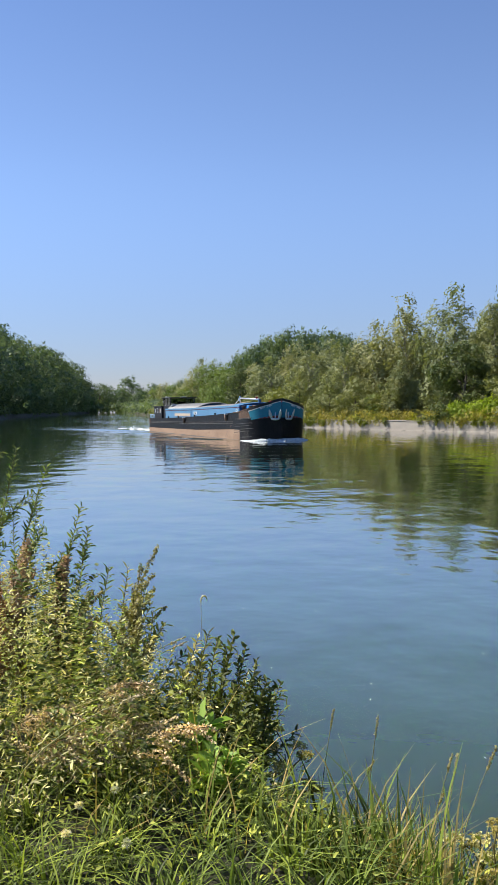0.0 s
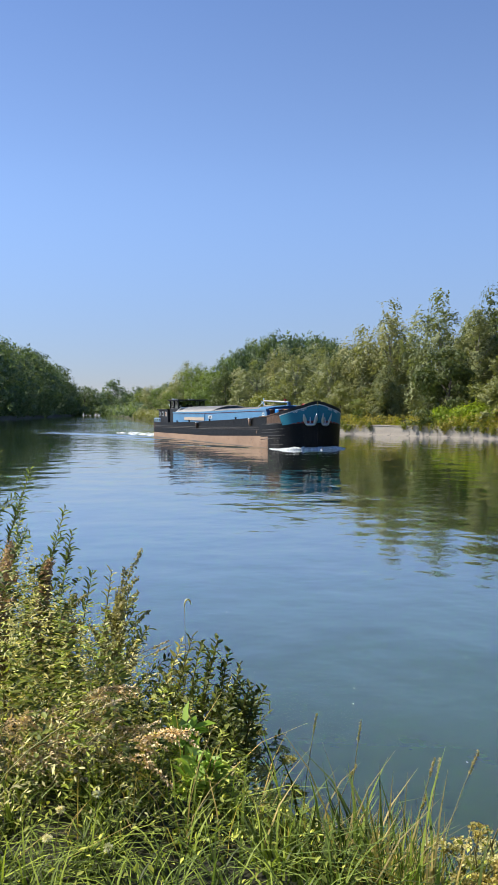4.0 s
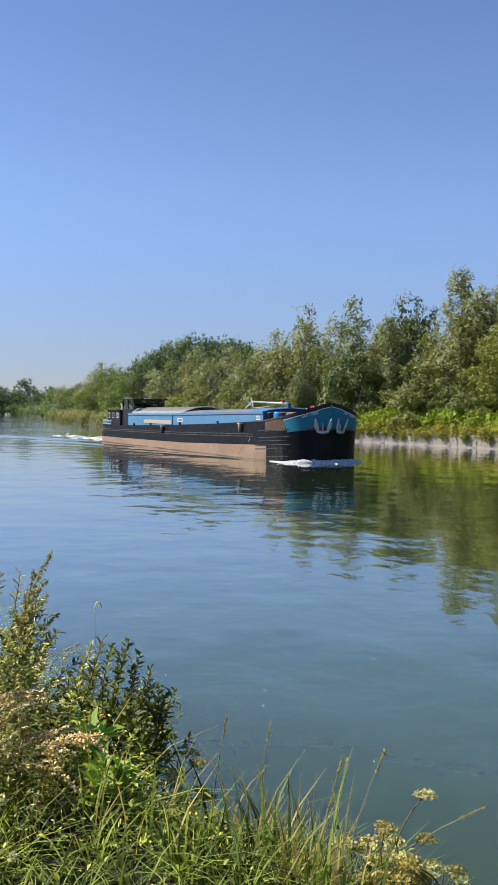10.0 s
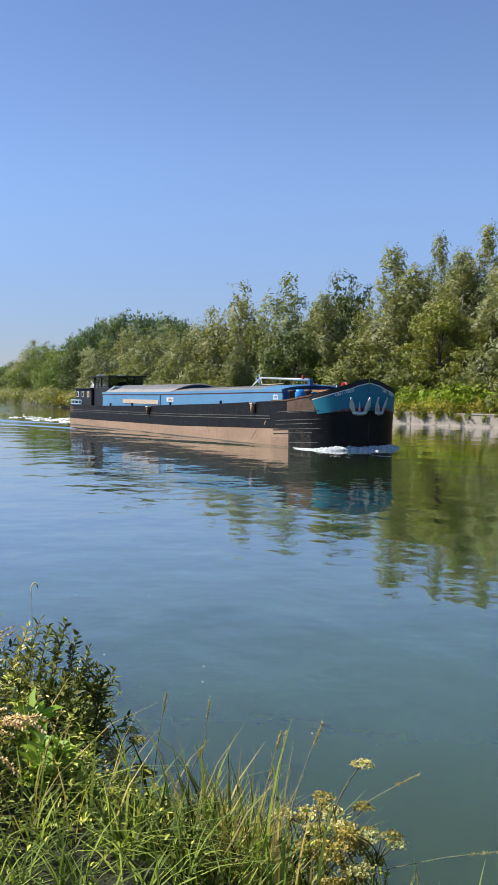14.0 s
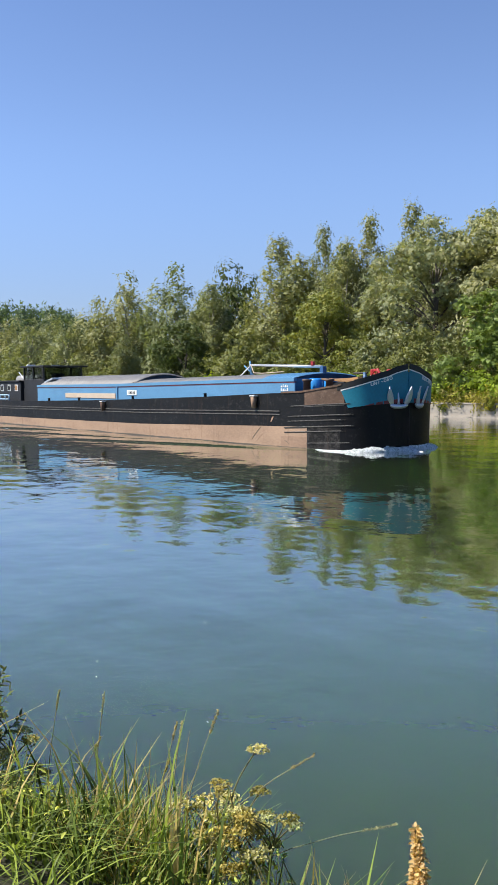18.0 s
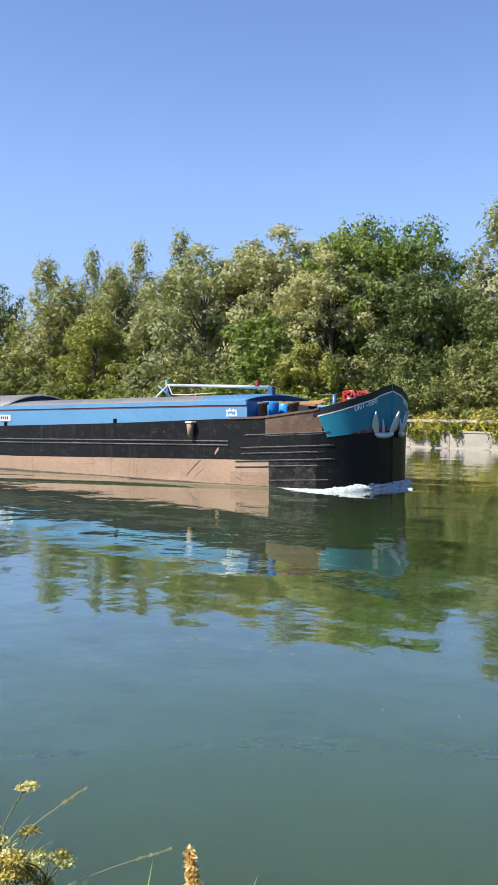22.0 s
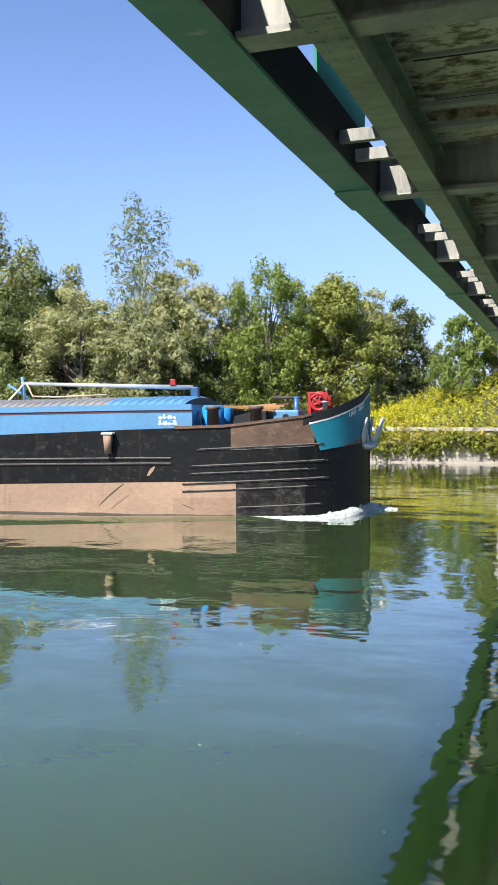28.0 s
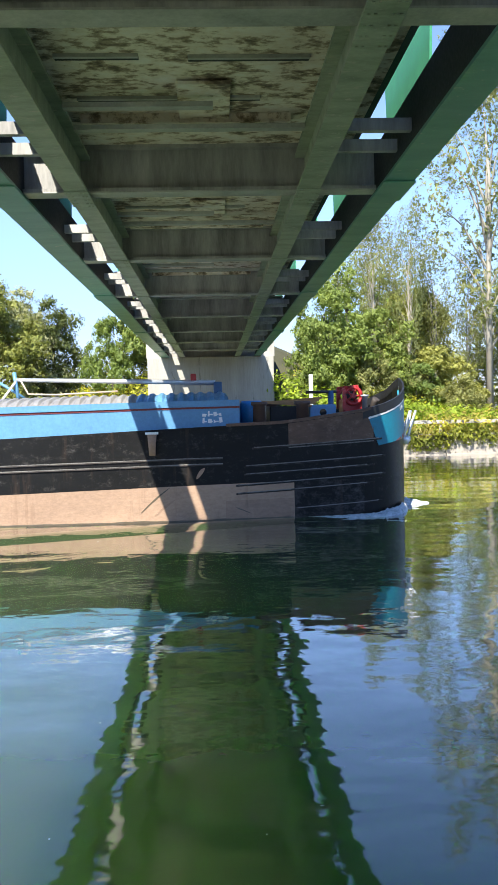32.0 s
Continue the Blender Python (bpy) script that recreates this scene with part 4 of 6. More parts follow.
    # name on both bows, letter by letter round the curve
    for s in (-1, 1):
        path = [(x, *skin(x, s, 2.4, 0.03)[1:2]) for x in np.linspace(-1.2, 0.42, 60)]
        dist = [0.0]
        for p, q in zip(path, path[1:]):
            dist.append(dist[-1] + math.hypot(q[0] - p[0], q[1] - p[1]))
        word = "UNI-DEO" if s < 0 else "OED-INU"
        for k, ch in enumerate(word):
            g = dist[-1] - 1.0 + k * 0.132
            x = float(np.interp(g, dist, [p[0] for p in path]))
            y = float(np.interp(g, dist, [p[1] for p in path]))
            x2, y2 = float(np.interp(g + 0.05, dist, [p[0] for p in path])), float(np.interp(g + 0.05, dist, [p[1] for p in path]))
            a = math.degrees(math.atan2(y2 - y, x2 - x))
            sprint(ch, 0.17, WHITE, b, pose(x + 0.01, y, sheer(x) - 0.37, 90, 0, a if s < 0 else a + 180))
    # after cabin, wheelhouse, rail
    cb = part("after_cabin", box(-37.9, -34.0, -1.6, 1.6, 1.5, 2.85, 0.05), CABIN, b, "black after cabin")
    part("cabin_roof", box(-38.05, -33.95, -1.72, 1.72, 2.85, 2.94, 0.02), CABIN, cb, "black cabin roof")
    part("roof_dome", turned(tube([(-1.9, 0, 0), (-1.7, 0, 0.02), (1.7, 0, 0.02), (1.9, 0, 0)], [0.02, 0.34, 0.34, 0.02], 14), pose(-36.2, 0, 2.95)), HATCH, cb, "pale rounded skylight cover")
    for x in (-37.3, -36.0, -34.7):
        wn_ = part("cabin_window", box(x - 0.26, x + 0.26, -1.625, -1.605, 2.2, 2.65, 0.01), WHITE, cb)
        part("pane", box(x - 0.2, x + 0.2, -1.635, -1.626, 2.25, 2.6), GLASS if x < -35 else TIMBER, wn_)
    wh = part("wheelhouse", box(-33.9, -30.6, -1.4, 1.4, 1.5, 3.0, 0.04), CABIN, b, "black wheelhouse")
    for x in (-33.85, -32.3, -30.7):
        for y in (-1.36, 1.36):
            part("wheelhouse_post", box(x - 0.05, x + 0.05, y - 0.05, y + 0.05, 2.95, 3.8), CABIN, wh)
    for ya, yb, xa, xb in ((-1.35, -1.335, -33.8, -30.7), (1.335, 1.35, -33.8, -30.7), (-1.3, 1.3, -30.7, -30.685), (-1.3, 1.3, -33.8, -33.785)):
        pane = part("pane", box(xa, xb, ya, yb, 3.003, 3.78), CLEAR_GLASS, wh, "clear wheelhouse window")
        pane.visible_shadow = False
    part("steering_stand", box(-31.6, -31.1, -0.35, 0.35, 3.003, 3.4, 0.05), CABIN, wh)
    part("wheelhouse_roof", box(-34.1, -30.2, -1.6, 1.6, 3.8, 3.9, 0.03), CABIN, wh, "black wheelhouse roof")
    for s in (-1, 1):
        part("radar_bar", box(-33.9, -33.7, s * 0.9 - 0.3, s * 0.9 + 0.3, 3.9, 4.0, 0.02), WHITE, wh)
    part("skylight", turned(box(-0.6, 0.6, -0.8, 0.8, 0, 0.12, 0.02), pose(-29.2, -0.9, 2.85, 0, -12, 0)), GALV, b, "tilted pale skylight lid")
    rail_pts = [(x, -max(0.3, half_beam(x) - 0.1), 1.95) for x in (-38.35, -38.0, -37.3, -36.5, -35.6, -34.7, -34.0)]
    rl = part("stern_rail", tube(rail_pts, 0.055, 8), RAIL_BLUE, b, "pale blue stern rail")
    for s in (1, -1):
        part("lower_rail", tube([(x, s * y, 1.66) for x, y, z in rail_pts], 0.05, 8), RAIL_BLUE, rl)
    part("stern_rail", tube([(x, -y, z) for x, y, z in rail_pts], 0.055, 8), RAIL_BLUE, b, "pale blue stern rail")
    for p in rail_pts:
        for s in (1, -1):
            part("rail_post", tube([(p[0], s * p[1], 1.55), (p[0], s * p[1], 1.95)], 0.05, 6), RAIL_BLUE, rl)
    for side in (-1, 1):
        part("stern_plate", band(side, -38.5, -35.6, const(0.95), lambda x: 1.45, 0.01, 0.02), HULL_RUST, b, "rusty stern plate")
    part("ladder_pole", tube([(-34.2, -1.2, 2.94), (-35.4, -1.1, 3.5)], 0.04, 6), GALV, b)
    part("mast_aft", tube([(-34.3, -0.9, 2.9), (-34.3, -0.9, 4.05)], 0.05, 8), GALV, b)
    part("aerial", tube([(-34.6, -0.5, 2.8), (-34.6, -0.5, 3.45)], 0.03, 6), GALV, b)
    return b


def bmesh_anchor():
    """A stockless anchor hung with its flukes up, spread along local y."""
    bm = bmesh.new()
    bm_tube(bm, [(0, 0, 0.0), (-0.02, 0, 0.2), (-0.08, 0, 0.5)], [0.07, 0.05, 0.03], 8)
    bm_tube(bm, [(0.03, -0.34, 0.02), (0.03, -0.27, -0.03), (0.03, -0.15, -0.06), (0.03, 0, -0.07), (0.03, 0.15, -0.06), (0.03, 0.27, -0.03), (0.03, 0.34, 0.02)], [0.06, 0.085, 0.1, 0.105, 0.1, 0.085, 0.06], 8)
    for s in (-1, 1):
        # a leaf-shaped fluke: broad below, pointed above, thin through
        rings = []
        for y, z, w in ((0.31, -0.02, 0.07), (0.36, 0.12, 0.115), (0.4, 0.28, 0.135), (0.43, 0.46, 0.115), (0.455, 0.62, 0.07), (0.475, 0.8, 0.008)):
            x = 0.03 + 0.14 * z
            rings.append([bm.verts.new((x + 0.03 * math.sin(a), s * (y - 0.03 + w * math.cos(a)), z)) for a in [k * math.pi / 4 for k in range(8)]])
        for r0, r1 in zip(rings, rings[1:]):
            for k in range(8):
                bm.faces.new((r0[k], r0[(k + 1) % 8], r1[(k + 1) % 8], r1[k])).smooth = True
        bm.faces.new(rings[0]), bm.faces.new(rings[-1])
    return bm


barge = build_barge()


def build_bow_wave(parent):
    """White water pushed up round the stem and thrown off along the bow, and the wash behind the stern."""
    rng = np.random.default_rng(5)
    bm = bmesh.new()
    for s in (-1, 1):
        rows = []
        for i in range(61):
            u = i / 60
            x = 1.25 - 4.6 * u
            inner = max(0.0, half_beam(x) - 0.06) if x < 0.45 else 0.0
            wide = 0.06 + 0.62 * math.sin(min(1, u * 2.2) * math.pi / 2) * (1 - u) ** 0.8
            h = 0.09 * math.exp(-((u - 0.22) / 0.16) ** 2) + 0.07 * (1 - u) * min(1, u * 6)
            ragged = wide * (1 + 0.35 * noise.noise((x * 3, s, 0)) + 0.3 * noise.noise((x * 11, s, 4)))
            rows.append([bm.verts.new((x, s * (inner + ragged * k / 7), 0.014 + max(0, h * (1 - (k / 7) ** 1.7) * (1 + 1.1 * noise.noise((x * 7, k * 1.6, s)))) - 0.035 * (k == 7))) for k in range(8)])
        for r0, r1 in zip(rows, rows[1:]):
            for k in range(7):
                bm.faces.new((r0[k], r0[k + 1], r1[k + 1], r1[k])).smooth = True
    part("bow_wave", bm, FOAM, parent, "white foaming bow wave")
    # long low strips of churned water that thin out astern
    for k in range(70):
        bm = bmesh.new()
        x, y, ln = -38.4 - rng.exponential(8.0), rng.normal(0, 1.5), rng.uniform(0.5, 2.4)
        w = rng.uniform(0.015, 0.05)
        drift = rng.uniform(-0.1, 0.1)
        rows = []
        for i in range(13):
            u = i / 12
            ww = w * math.sin(math.pi * u) ** 0.6 * (1 + 0.5 * noise.noise((u * 5, k, 2.0))) + 0.004
            cx, cy = x - ln * u, y + drift * u * ln + 0.12 * noise.noise((u * 3, k * 1.7, 0.0))
            rows.append([bm.verts.new((cx, cy + ww * q, 0.012 + (0.022 * (1 - abs(q)) * (1 + noise.noise((u * 6, k, q))) if abs(q) < 1 else -0.02))) for q in (-1, -0.5, 0, 0.5, 1)])
        for r0, r1 in zip(rows, rows[1:]):
            for q in range(4):
                bm.faces.new((r0[q], r0[q + 1], r1[q + 1], r1[q])).smooth = True
        part("stern_wash", bm, FOAM, parent, "white churned wash behind the stern")


build_bow_wave(barge)


def build_wake(parent):
    """Low wave crests that run out from the hull and follow the barge."""
    for s in (-1, 1):
        for x0, length, ang, h in ((-1.5, 17, 16, 0.11), (-9, 22, 13, 0.05), (-20, 26, 15, 0.08), (-36, 42, 17, 0.1), (-37.5, 34, 24, 0.06)):
            bm = bmesh.new()
            rows = []
            for i in range(31):
                u = i / 30
                d = length * u
                cx, cy = x0 - d * math.cos(radians(ang)), s * (half_beam(max(x0, -36)) * 0.98 + d * math.sin(radians(ang)))
                hh = h * math.sin(math.pi * min(1, u * 3 + 0.05) / 2) * (1 - u) ** 0.7
                w = 0.6 + 1.0 * u
                rows.append([bm.verts.new((cx, cy + s * w * k / 4, 0.004 + hh * math.cos(k / 4 * math.pi / 2) ** 2 - 0.02 * (abs(k) == 4))) for k in range(-4, 5)])
            for r0, r1 in zip(rows, rows[1:]):
                for k in range(8):
                    bm.faces.new((r0[k], r0[k + 1], r1[k + 1], r1[k])).smooth = True
            part("wake_crest", bm, WATER_CREST, parent, "low wave crest running out from the hull")


build_wake(barge)


# ---- trees ----
def leaf_cloud(rng, lumps, count, size, droop=0.3, aspect=0.42, fill=0.25, spray=6, reach=1.6):
    """Leaves on short twigs scattered over and just inside a set of ellipsoid boughs (centre, radii): arrays of verts and faces."""
    cen = np.array([l[0] for l in lumps], float)
    rad = np.array([l[1] for l in lumps], float)
    area = (rad[:, 0] * rad[:, 2]) ** 1.0
    m = int(count / spray * 1.9)
    pick = rng.choice(len(lumps), size=m, p=area / area.sum())
    d = rng.normal(size=(m, 3))
    d /= np.linalg.norm(d, axis=1)[:, None]
    shell = np.where(rng.random(m) < fill, rng.uniform(0.45, 0.8, m), rng.uniform(0.8, 1.04, m))
    ruff = 1 + 0.16 * np.sin(d[:, 0] * 7 + pick * 1.7) * np.sin(d[:, 2] * 6 + pick) + 0.1 * np.sin(d[:, 1] * 13 + pick * 2.3)
    pos = cen[pick] + d * rad[pick] * (shell * ruff)[:, None]
    keep = np.ones(m, bool)
    for c, r in zip(cen, rad):
        q = np.linalg.norm((pos - c) / r, axis=1)
        keep &= ~((q < 0.62) & (rng.random(m) < 0.85))
    keep &= pos[:, 2] > 0.15
    pos, d = pos[keep][:count // spray], d[keep][:count // spray]
    twig = d * (1 - 0.7 * droop) + rng.normal(size=d.shape) * 0.45 + np.array([0, 0, -1.0]) * (1.7 * droop - 0.25)
    twig /= np.linalg.norm(twig, axis=1)[:, None] + 1e-9
    pos, d, twig = (np.repeat(a, spray, 0) for a in (pos, d, twig))
    n = len(pos)
    t = (np.tile(np.arange(spray), n // spray) / spray - 0.35) * size * reach * 2
    pos = pos + twig * t[:, None] + rng.normal(size=(n, 3)) * size * 0.28
    nrm = d * 1.9 + rng.normal(size=(n, 3)) * 0.38 + np.array([0, 0, 0.3])
    nrm /= np.linalg.norm(nrm, axis=1)[:, None]
    ax = twig + rng.normal(size=(n, 3)) * 0.55
    ax -= nrm * (ax * nrm).sum(1)[:, None]
    ax /= np.linalg.norm(ax, axis=1)[:, None] + 1e-9
    sd = np.cross(nrm, ax)
    ln = (size * rng.uniform(0.6, 1.35, n))[:, None]
    wd = ln * aspect
    v = np.stack([pos - ax * ln * 0.5 + sd * wd * 0.5, pos - ax * ln * 0.35 - sd * wd * 0.6, pos + ax * ln * 0.6], 1).reshape(-1, 3)
    f = np.arange(3 * n).reshape(-1, 3)
    return v, f


def boughs(rng, kind, h):
    """Bough centres and radii for a tree of height h."""
    out = []
    if kind in ("willow", "yellow"):
        w = 0.36 * h
        for k in range(30):
            a, u = rng.uniform(0, 2 * math.pi), rng.random() ** 0.8
            z = h * (0.2 + 0.68 * u)
            r = w * (1 - abs(u - 0.35) * 0.85) * rng.uniform(0.5, 0.95)
            s = h * rng.uniform(0.07, 0.13)
            out.append(((r * math.cos(a), r * math.sin(a), z), (s * 1.2, s * 1.2, s)))
        out.append(((0, 0, h * 0.89), (h * 0.1, h * 0.1, h * 0.1)))
        out.append(((0.05 * h, 0, h * 0.6), (h * 0.25, h * 0.25, h * 0.27)))
        for k in range(9):
            a = k * 0.7
            out.append(((w * 0.75 * math.cos(a), w * 0.75 * math.sin(a), h * 0.14), (h * 0.13, h * 0.13, h * 0.15)))
    elif kind == "birch":
        # two or three leaders, each a loose spire
        for ox, oy, hh in ((0, 0, 1.0), (0.09, 0.05, 0.86), (-0.08, 0.07, 0.76)):
            n = 26
            for k in range(n):
                u = k / (n - 1)
                a = k * 2.4 + rng.uniform(-0.6, 0.6)
                r = 0.18 * h * (1 - u) ** 0.5 * (0.55 + 0.45 * min(1, u * 3)) * rng.uniform(0.3, 1.05)
                s = h * (0.075 - 0.026 * u) * rng.uniform(0.75, 1.25)
                z = h * hh * (0.06 + 0.92 * u)
                out.append(((ox * h * (0.4 + 0.6 * u) + r * math.cos(a), oy * h + r * math.sin(a), z - s * 1.2), (s, s, s * 1.7)))
        out.append(((0, 0, 0.3 * h), (0.13 * h, 0.13 * h, 0.24 * h)))
        out.append(((0.02 * h, 0.03 * h, 0.56 * h), (0.13 * h, 0.13 * h, 0.24 * h)))
    elif kind == "tall":
        n = 26
        for k in range(n):
            u = k / (n - 1)
            a = k * 2.4 + rng.uniform(-0.6, 0.6)
            r = 0.17 * h * (0.4 + 0.6 * math.sin(math.pi * (0.2 + 0.7 * u))) * rng.uniform(0.2, 1.05)
            s = h * rng.uniform(0.034, 0.064)
            z = h * (0.3 + 0.68 * u)
            out.append(((r * math.cos(a), r * math.sin(a), z - s), (s * 1.1, s * 1.1, s * 1.5)))
    else:
        w = (0.5 if kind.startswith("bush") else 0.33) * h
        lo = 0.06 if kind.startswith("bush") else 0.12
        for k in range(28):
            a, u = rng.uniform(0, 2 * math.pi), rng.random()
            z = h * (lo + (0.86 - lo) * u)
            r = w * math.sqrt(max(0.05, 1 - (max(0, u - 0.25) / 0.8) ** 2)) * rng.uniform(0.35, 0.95)
            s = h * rng.uniform(0.08, 0.16)
            out.append(((r * math.cos(a), r * math.sin(a), z), (s * 1.15, s * 1.15, s)))
        out.append(((0, 0, h * 0.86), (h * 0.13, h * 0.13, h * 0.13)))
        out.append(((0, 0, h * 0.5), (h * 0.27, h * 0.27, h * 0.3)))
    return out


KINDS = {
    "willow": (14.0, LEAF_WILLOW, BARK, 29000, 0.25, 0.36, 0.42, "silvery green willow with billowing rounded crown", "tree"),
    "yellow": (11.0, LEAF_YELLOW, BARK, 26000, 0.2, 0.3, 0.55, "yellow-green broad-crowned tree on the far bank", "tree"),
    "birch": (15.0, LEAF_BIRCH, BARK_PALE, 25000, 0.22, 0.85, 0.46, "tall slender birch with drooping grey-green twigs", "tree"),
    "tall": (18.0, LEAF_OLIVE, BARK_PALE, 17000, 0.2, 0.3, 0.6, "tall thin tree with sparse foliage and pale stem", "tree"),
    "dark": (13.0, LEAF_DARK, BARK, 25000, 0.23, 0.2, 0.6, "dark green dense-leaved tree", "tree"),
    "robinia": (15.0, LEAF_BRIGHT, BARK, 25000, 0.23, 0.2, 0.55, "bright green feathery-leaved tree", "tree"),
    "bush": (5.0, LEAF_OLIVE, BARK, 11000, 0.16, 0.3, 0.5, "rounded olive-green bush on the bank", "bush"),
    "bush_dark": (7.0, LEAF_DARK, BARK, 12000, 0.2, 0.25, 0.6, "dense dark green rounded bush", "bush"),
    "bush_bright": (6.0, LEAF_BRIGHT, BARK, 12000, 0.18, 0.25, 0.6, "bright green leafy bush", "bush"),
    "bush_yellow": (5.0, LEAF_YELLOW, BARK, 11000, 0.16, 0.25, 0.55, "low yellowish green bush on the bank", "bush"),
    "poplar": (27.0, LEAF_FAR, BARK, 15000, 0.58, 0.2, 0.6, "tall dark poplar of a dense row", "tree"),
}
MASTERS = {}


def clumps(rng, lumps, per):
    """Each bough broken into smaller clumps of leaves that bulge from its upper and outer side."""
    out = []
    mid = np.mean([l[0] for l in lumps], 0)
    for c, r in lumps:
        n = per if r[0] < 2.2 else per * 3
        for k in range(n):
            d = rng.normal(size=3)
            away = np.array(c) - mid
            d = d / np.linalg.norm(d) + 0.5 * away / (np.linalg.norm(away) + 0.5) + np.array([0, 0, 0.25])
            d /= np.linalg.norm(d)
            q = rng.uniform(0.36, 0.6) * (0.55 if r[0] >= 2.2 else 1)
            out.append((tuple(np.array(c) + d * np.array(r) * 0.72), (r[0] * q, r[1] * q, r[2] * q)))
    return out


def inner_leaves(rng, lumps, count, size):
    """The denser, larger-leaved inside of each clump: arrays of verts and faces."""
    cen, rad = np.array([l[0] for l in lumps], float), np.array([l[1] for l in lumps], float)
    w = rad[:, 0] * rad[:, 2]
    pick = rng.choice(len(lumps), size=count, p=w / w.sum())
    d = rng.normal(size=(count, 3))
    d /= np.linalg.norm(d, axis=1)[:, None]
    pos = cen[pick] + d * rad[pick] * rng.uniform(0.3, 0.62, count)[:, None]
    nrm = d + rng.normal(size=(count, 3)) * 0.45
    nrm /= np.linalg.norm(nrm, axis=1)[:, None]
    ax = np.cross(nrm, rng.normal(size=(count, 3)))
    ax /= np.linalg.norm(ax, axis=1)[:, None]
    sd = np.cross(nrm, ax)
    ln = (size * rng.uniform(0.7, 1.3, count))[:, None]
    v = np.stack([pos - ax * ln * 0.5 + sd * ln * 0.4, pos - ax * ln * 0.4 - sd * ln * 0.45, pos + ax * ln * 0.6], 1).reshape(-1, 3)
    v[:, 2] = np.maximum(v[:, 2], 0.1)
    return v, np.arange(3 * count).reshape(-1, 3)


def tree_master(kind, far):
    h, leaf, bark, count, size, droop, aspect, label, cat = KINDS[kind]
    rng = np.random.default_rng(len(kind) * 31 + sum(map(ord, kind)))
    lumps = boughs(rng, "dark" if kind == "poplar" else kind, h)
    fine = lumps if far or kind in ("tall", "birch") else clumps(rng, lumps, 6)
    root = thing("tree" if cat == "tree" else "bush", label, cat, group="trees of the far bank" if cat == "tree" else "bushes of the far bank")
    v, f = leaf_cloud(rng, fine, int(count * (0.36 if far else 0.95)), size * (1.5 if far else 0.66), droop, aspect if far or kind == "tall" else min(0.85, aspect * 1.65), spray=8 if droop > 0.4 else 5, reach=2.2 if droop > 0.4 else 1.1)
    crown = new("crown", raw_mesh("crown", v, f, leaf))
    crown.parent = root
    if kind != "tall" and not far:
        v, f = inner_leaves(rng, fine, int(count * 0.26), size * 1.25)
        inner = new("inner_crown", raw_mesh("inner_crown", v, f, leaf))
        inner.parent = root
    bm = bmesh.new()
    r0 = h * (0.008 if kind == "tall" else 0.014 if cat == "tree" else 0.01)
    lean = rng.uniform(-0.03, 0.03, 2) * h
    spine = [(0, 0, -0.4), (lean[0] * 0.3, lean[1] * 0.3, h * 0.3), (lean[0], lean[1], h * 0.62), (0, 0, h * 0.8)]
    if kind == "birch":
        spine = [(x, y, z * 0.68) for x, y, z in spine]
    bm_tube(bm, spine, [r0 * 1.5, r0, r0 * 0.6, r0 * 0.15], 7)
    for c, r in lumps[:22]:
        z0 = min(c[2] * 0.7, h * 0.7)
        m = (c[0] * 0.45, c[1] * 0.45, (z0 + c[2]) / 2 + 0.02 * h)
        bm_tube(bm, [(0, 0, z0), m, c], [r0 * 0.45, r0 * 0.3, r0 * 0.08], 5, False)
    part("trunk", bm, bark, root)
    return root


def tree(kind, x, y, h, spread=1.0, z=None, far=False):
    k = h / KINDS[kind][0]
    z = rise(x, y) - 0.1 if z is None else z
    spread *= 1.4 if kind == "birch" else 1.0
    far = far or kind == "poplar" or math.hypot(x, y) > 112
    m = pose(x, y, z, random.uniform(-2, 2), random.uniform(-2, 2), random.uniform(0, 360)) @ Matrix.Diagonal((k * spread, k * spread, k, 1))
    key = (kind, far)
    if key not in MASTERS:
        MASTERS[key] = tree_master(kind, far)
        MASTERS[key].matrix_basis = m
        return MASTERS[key]
    ob = copy_thing(MASTERS[key], Matrix())
    ob.matrix_basis = m
    return ob


tree("birch", -113.5, 35.6, 15.8, 1.00)
tree("birch", -107.1, 39.7, 16.3, 1.00)
tree("dark", -102.7, 45.4, 16.3, 0.8)
tree("bush_dark", -93.0, 35.3, 8.6, 1.15)
tree("birch", -87.4, 44.4, 17.3, 1.15)
tree("birch", -90.1, 50.4, 19.0, 0.75)
tree("birch", -80.8, 51.8, 18.8, 0.80)
tree("birch", -79.6, 48.1, 15.9, 0.90)
tree("birch", -80.2, 55.9, 20.1, 0.80)
tree("yellow", -76.8, 43.9, 10.8, 1.15)
tree("willow", -67.3, 49.8, 16.5, 1.15)
tree("willow", -66.5, 54.1, 17.2, 1.00)
tree("willow", -62.2, 55.3, 18.0, 1.10)
tree("willow", -53.6, 52.8, 14.5, 1.10)
tree("bush_bright", -57.3, 48.7, 9.3, 1.20)
tree("bush_yellow", -51.5, 48.2, 6.7, 1.00)
tree("robinia", -55.5, 57.3, 17.5, 1.00)
tree("bush", -85.1, 39.3, 7.3, 1.30)
tree("bush", -79.8, 41.1, 5.9, 1.20)
tree("bush", -63.7, 45.4, 6.3, 1.20)
tree("bush", -59.8, 46.1, 5.2, 1.20)
tree("bush", -68.7, 43.4, 5.5, 1.10)
tree("birch", -43.6, 60.7, 17.7, 1.00)
tree("robinia", -55.7, 59.2, 18.1, 1.00)
tree("robinia", -51.9, 62.2, 17.8, 0.90)
tree("dark", -44.9, 54.7, 13.4, 1.00)
tree("dark", -38.0, 54.0, 10.4, 1.00)
tree("bush", -37.4, 50.1, 5.8, 1.10)
tree("bush", -42.4, 49.3, 5.4, 1.00)
tree("dark", -38.6, 59.9, 12.1, 1.00)
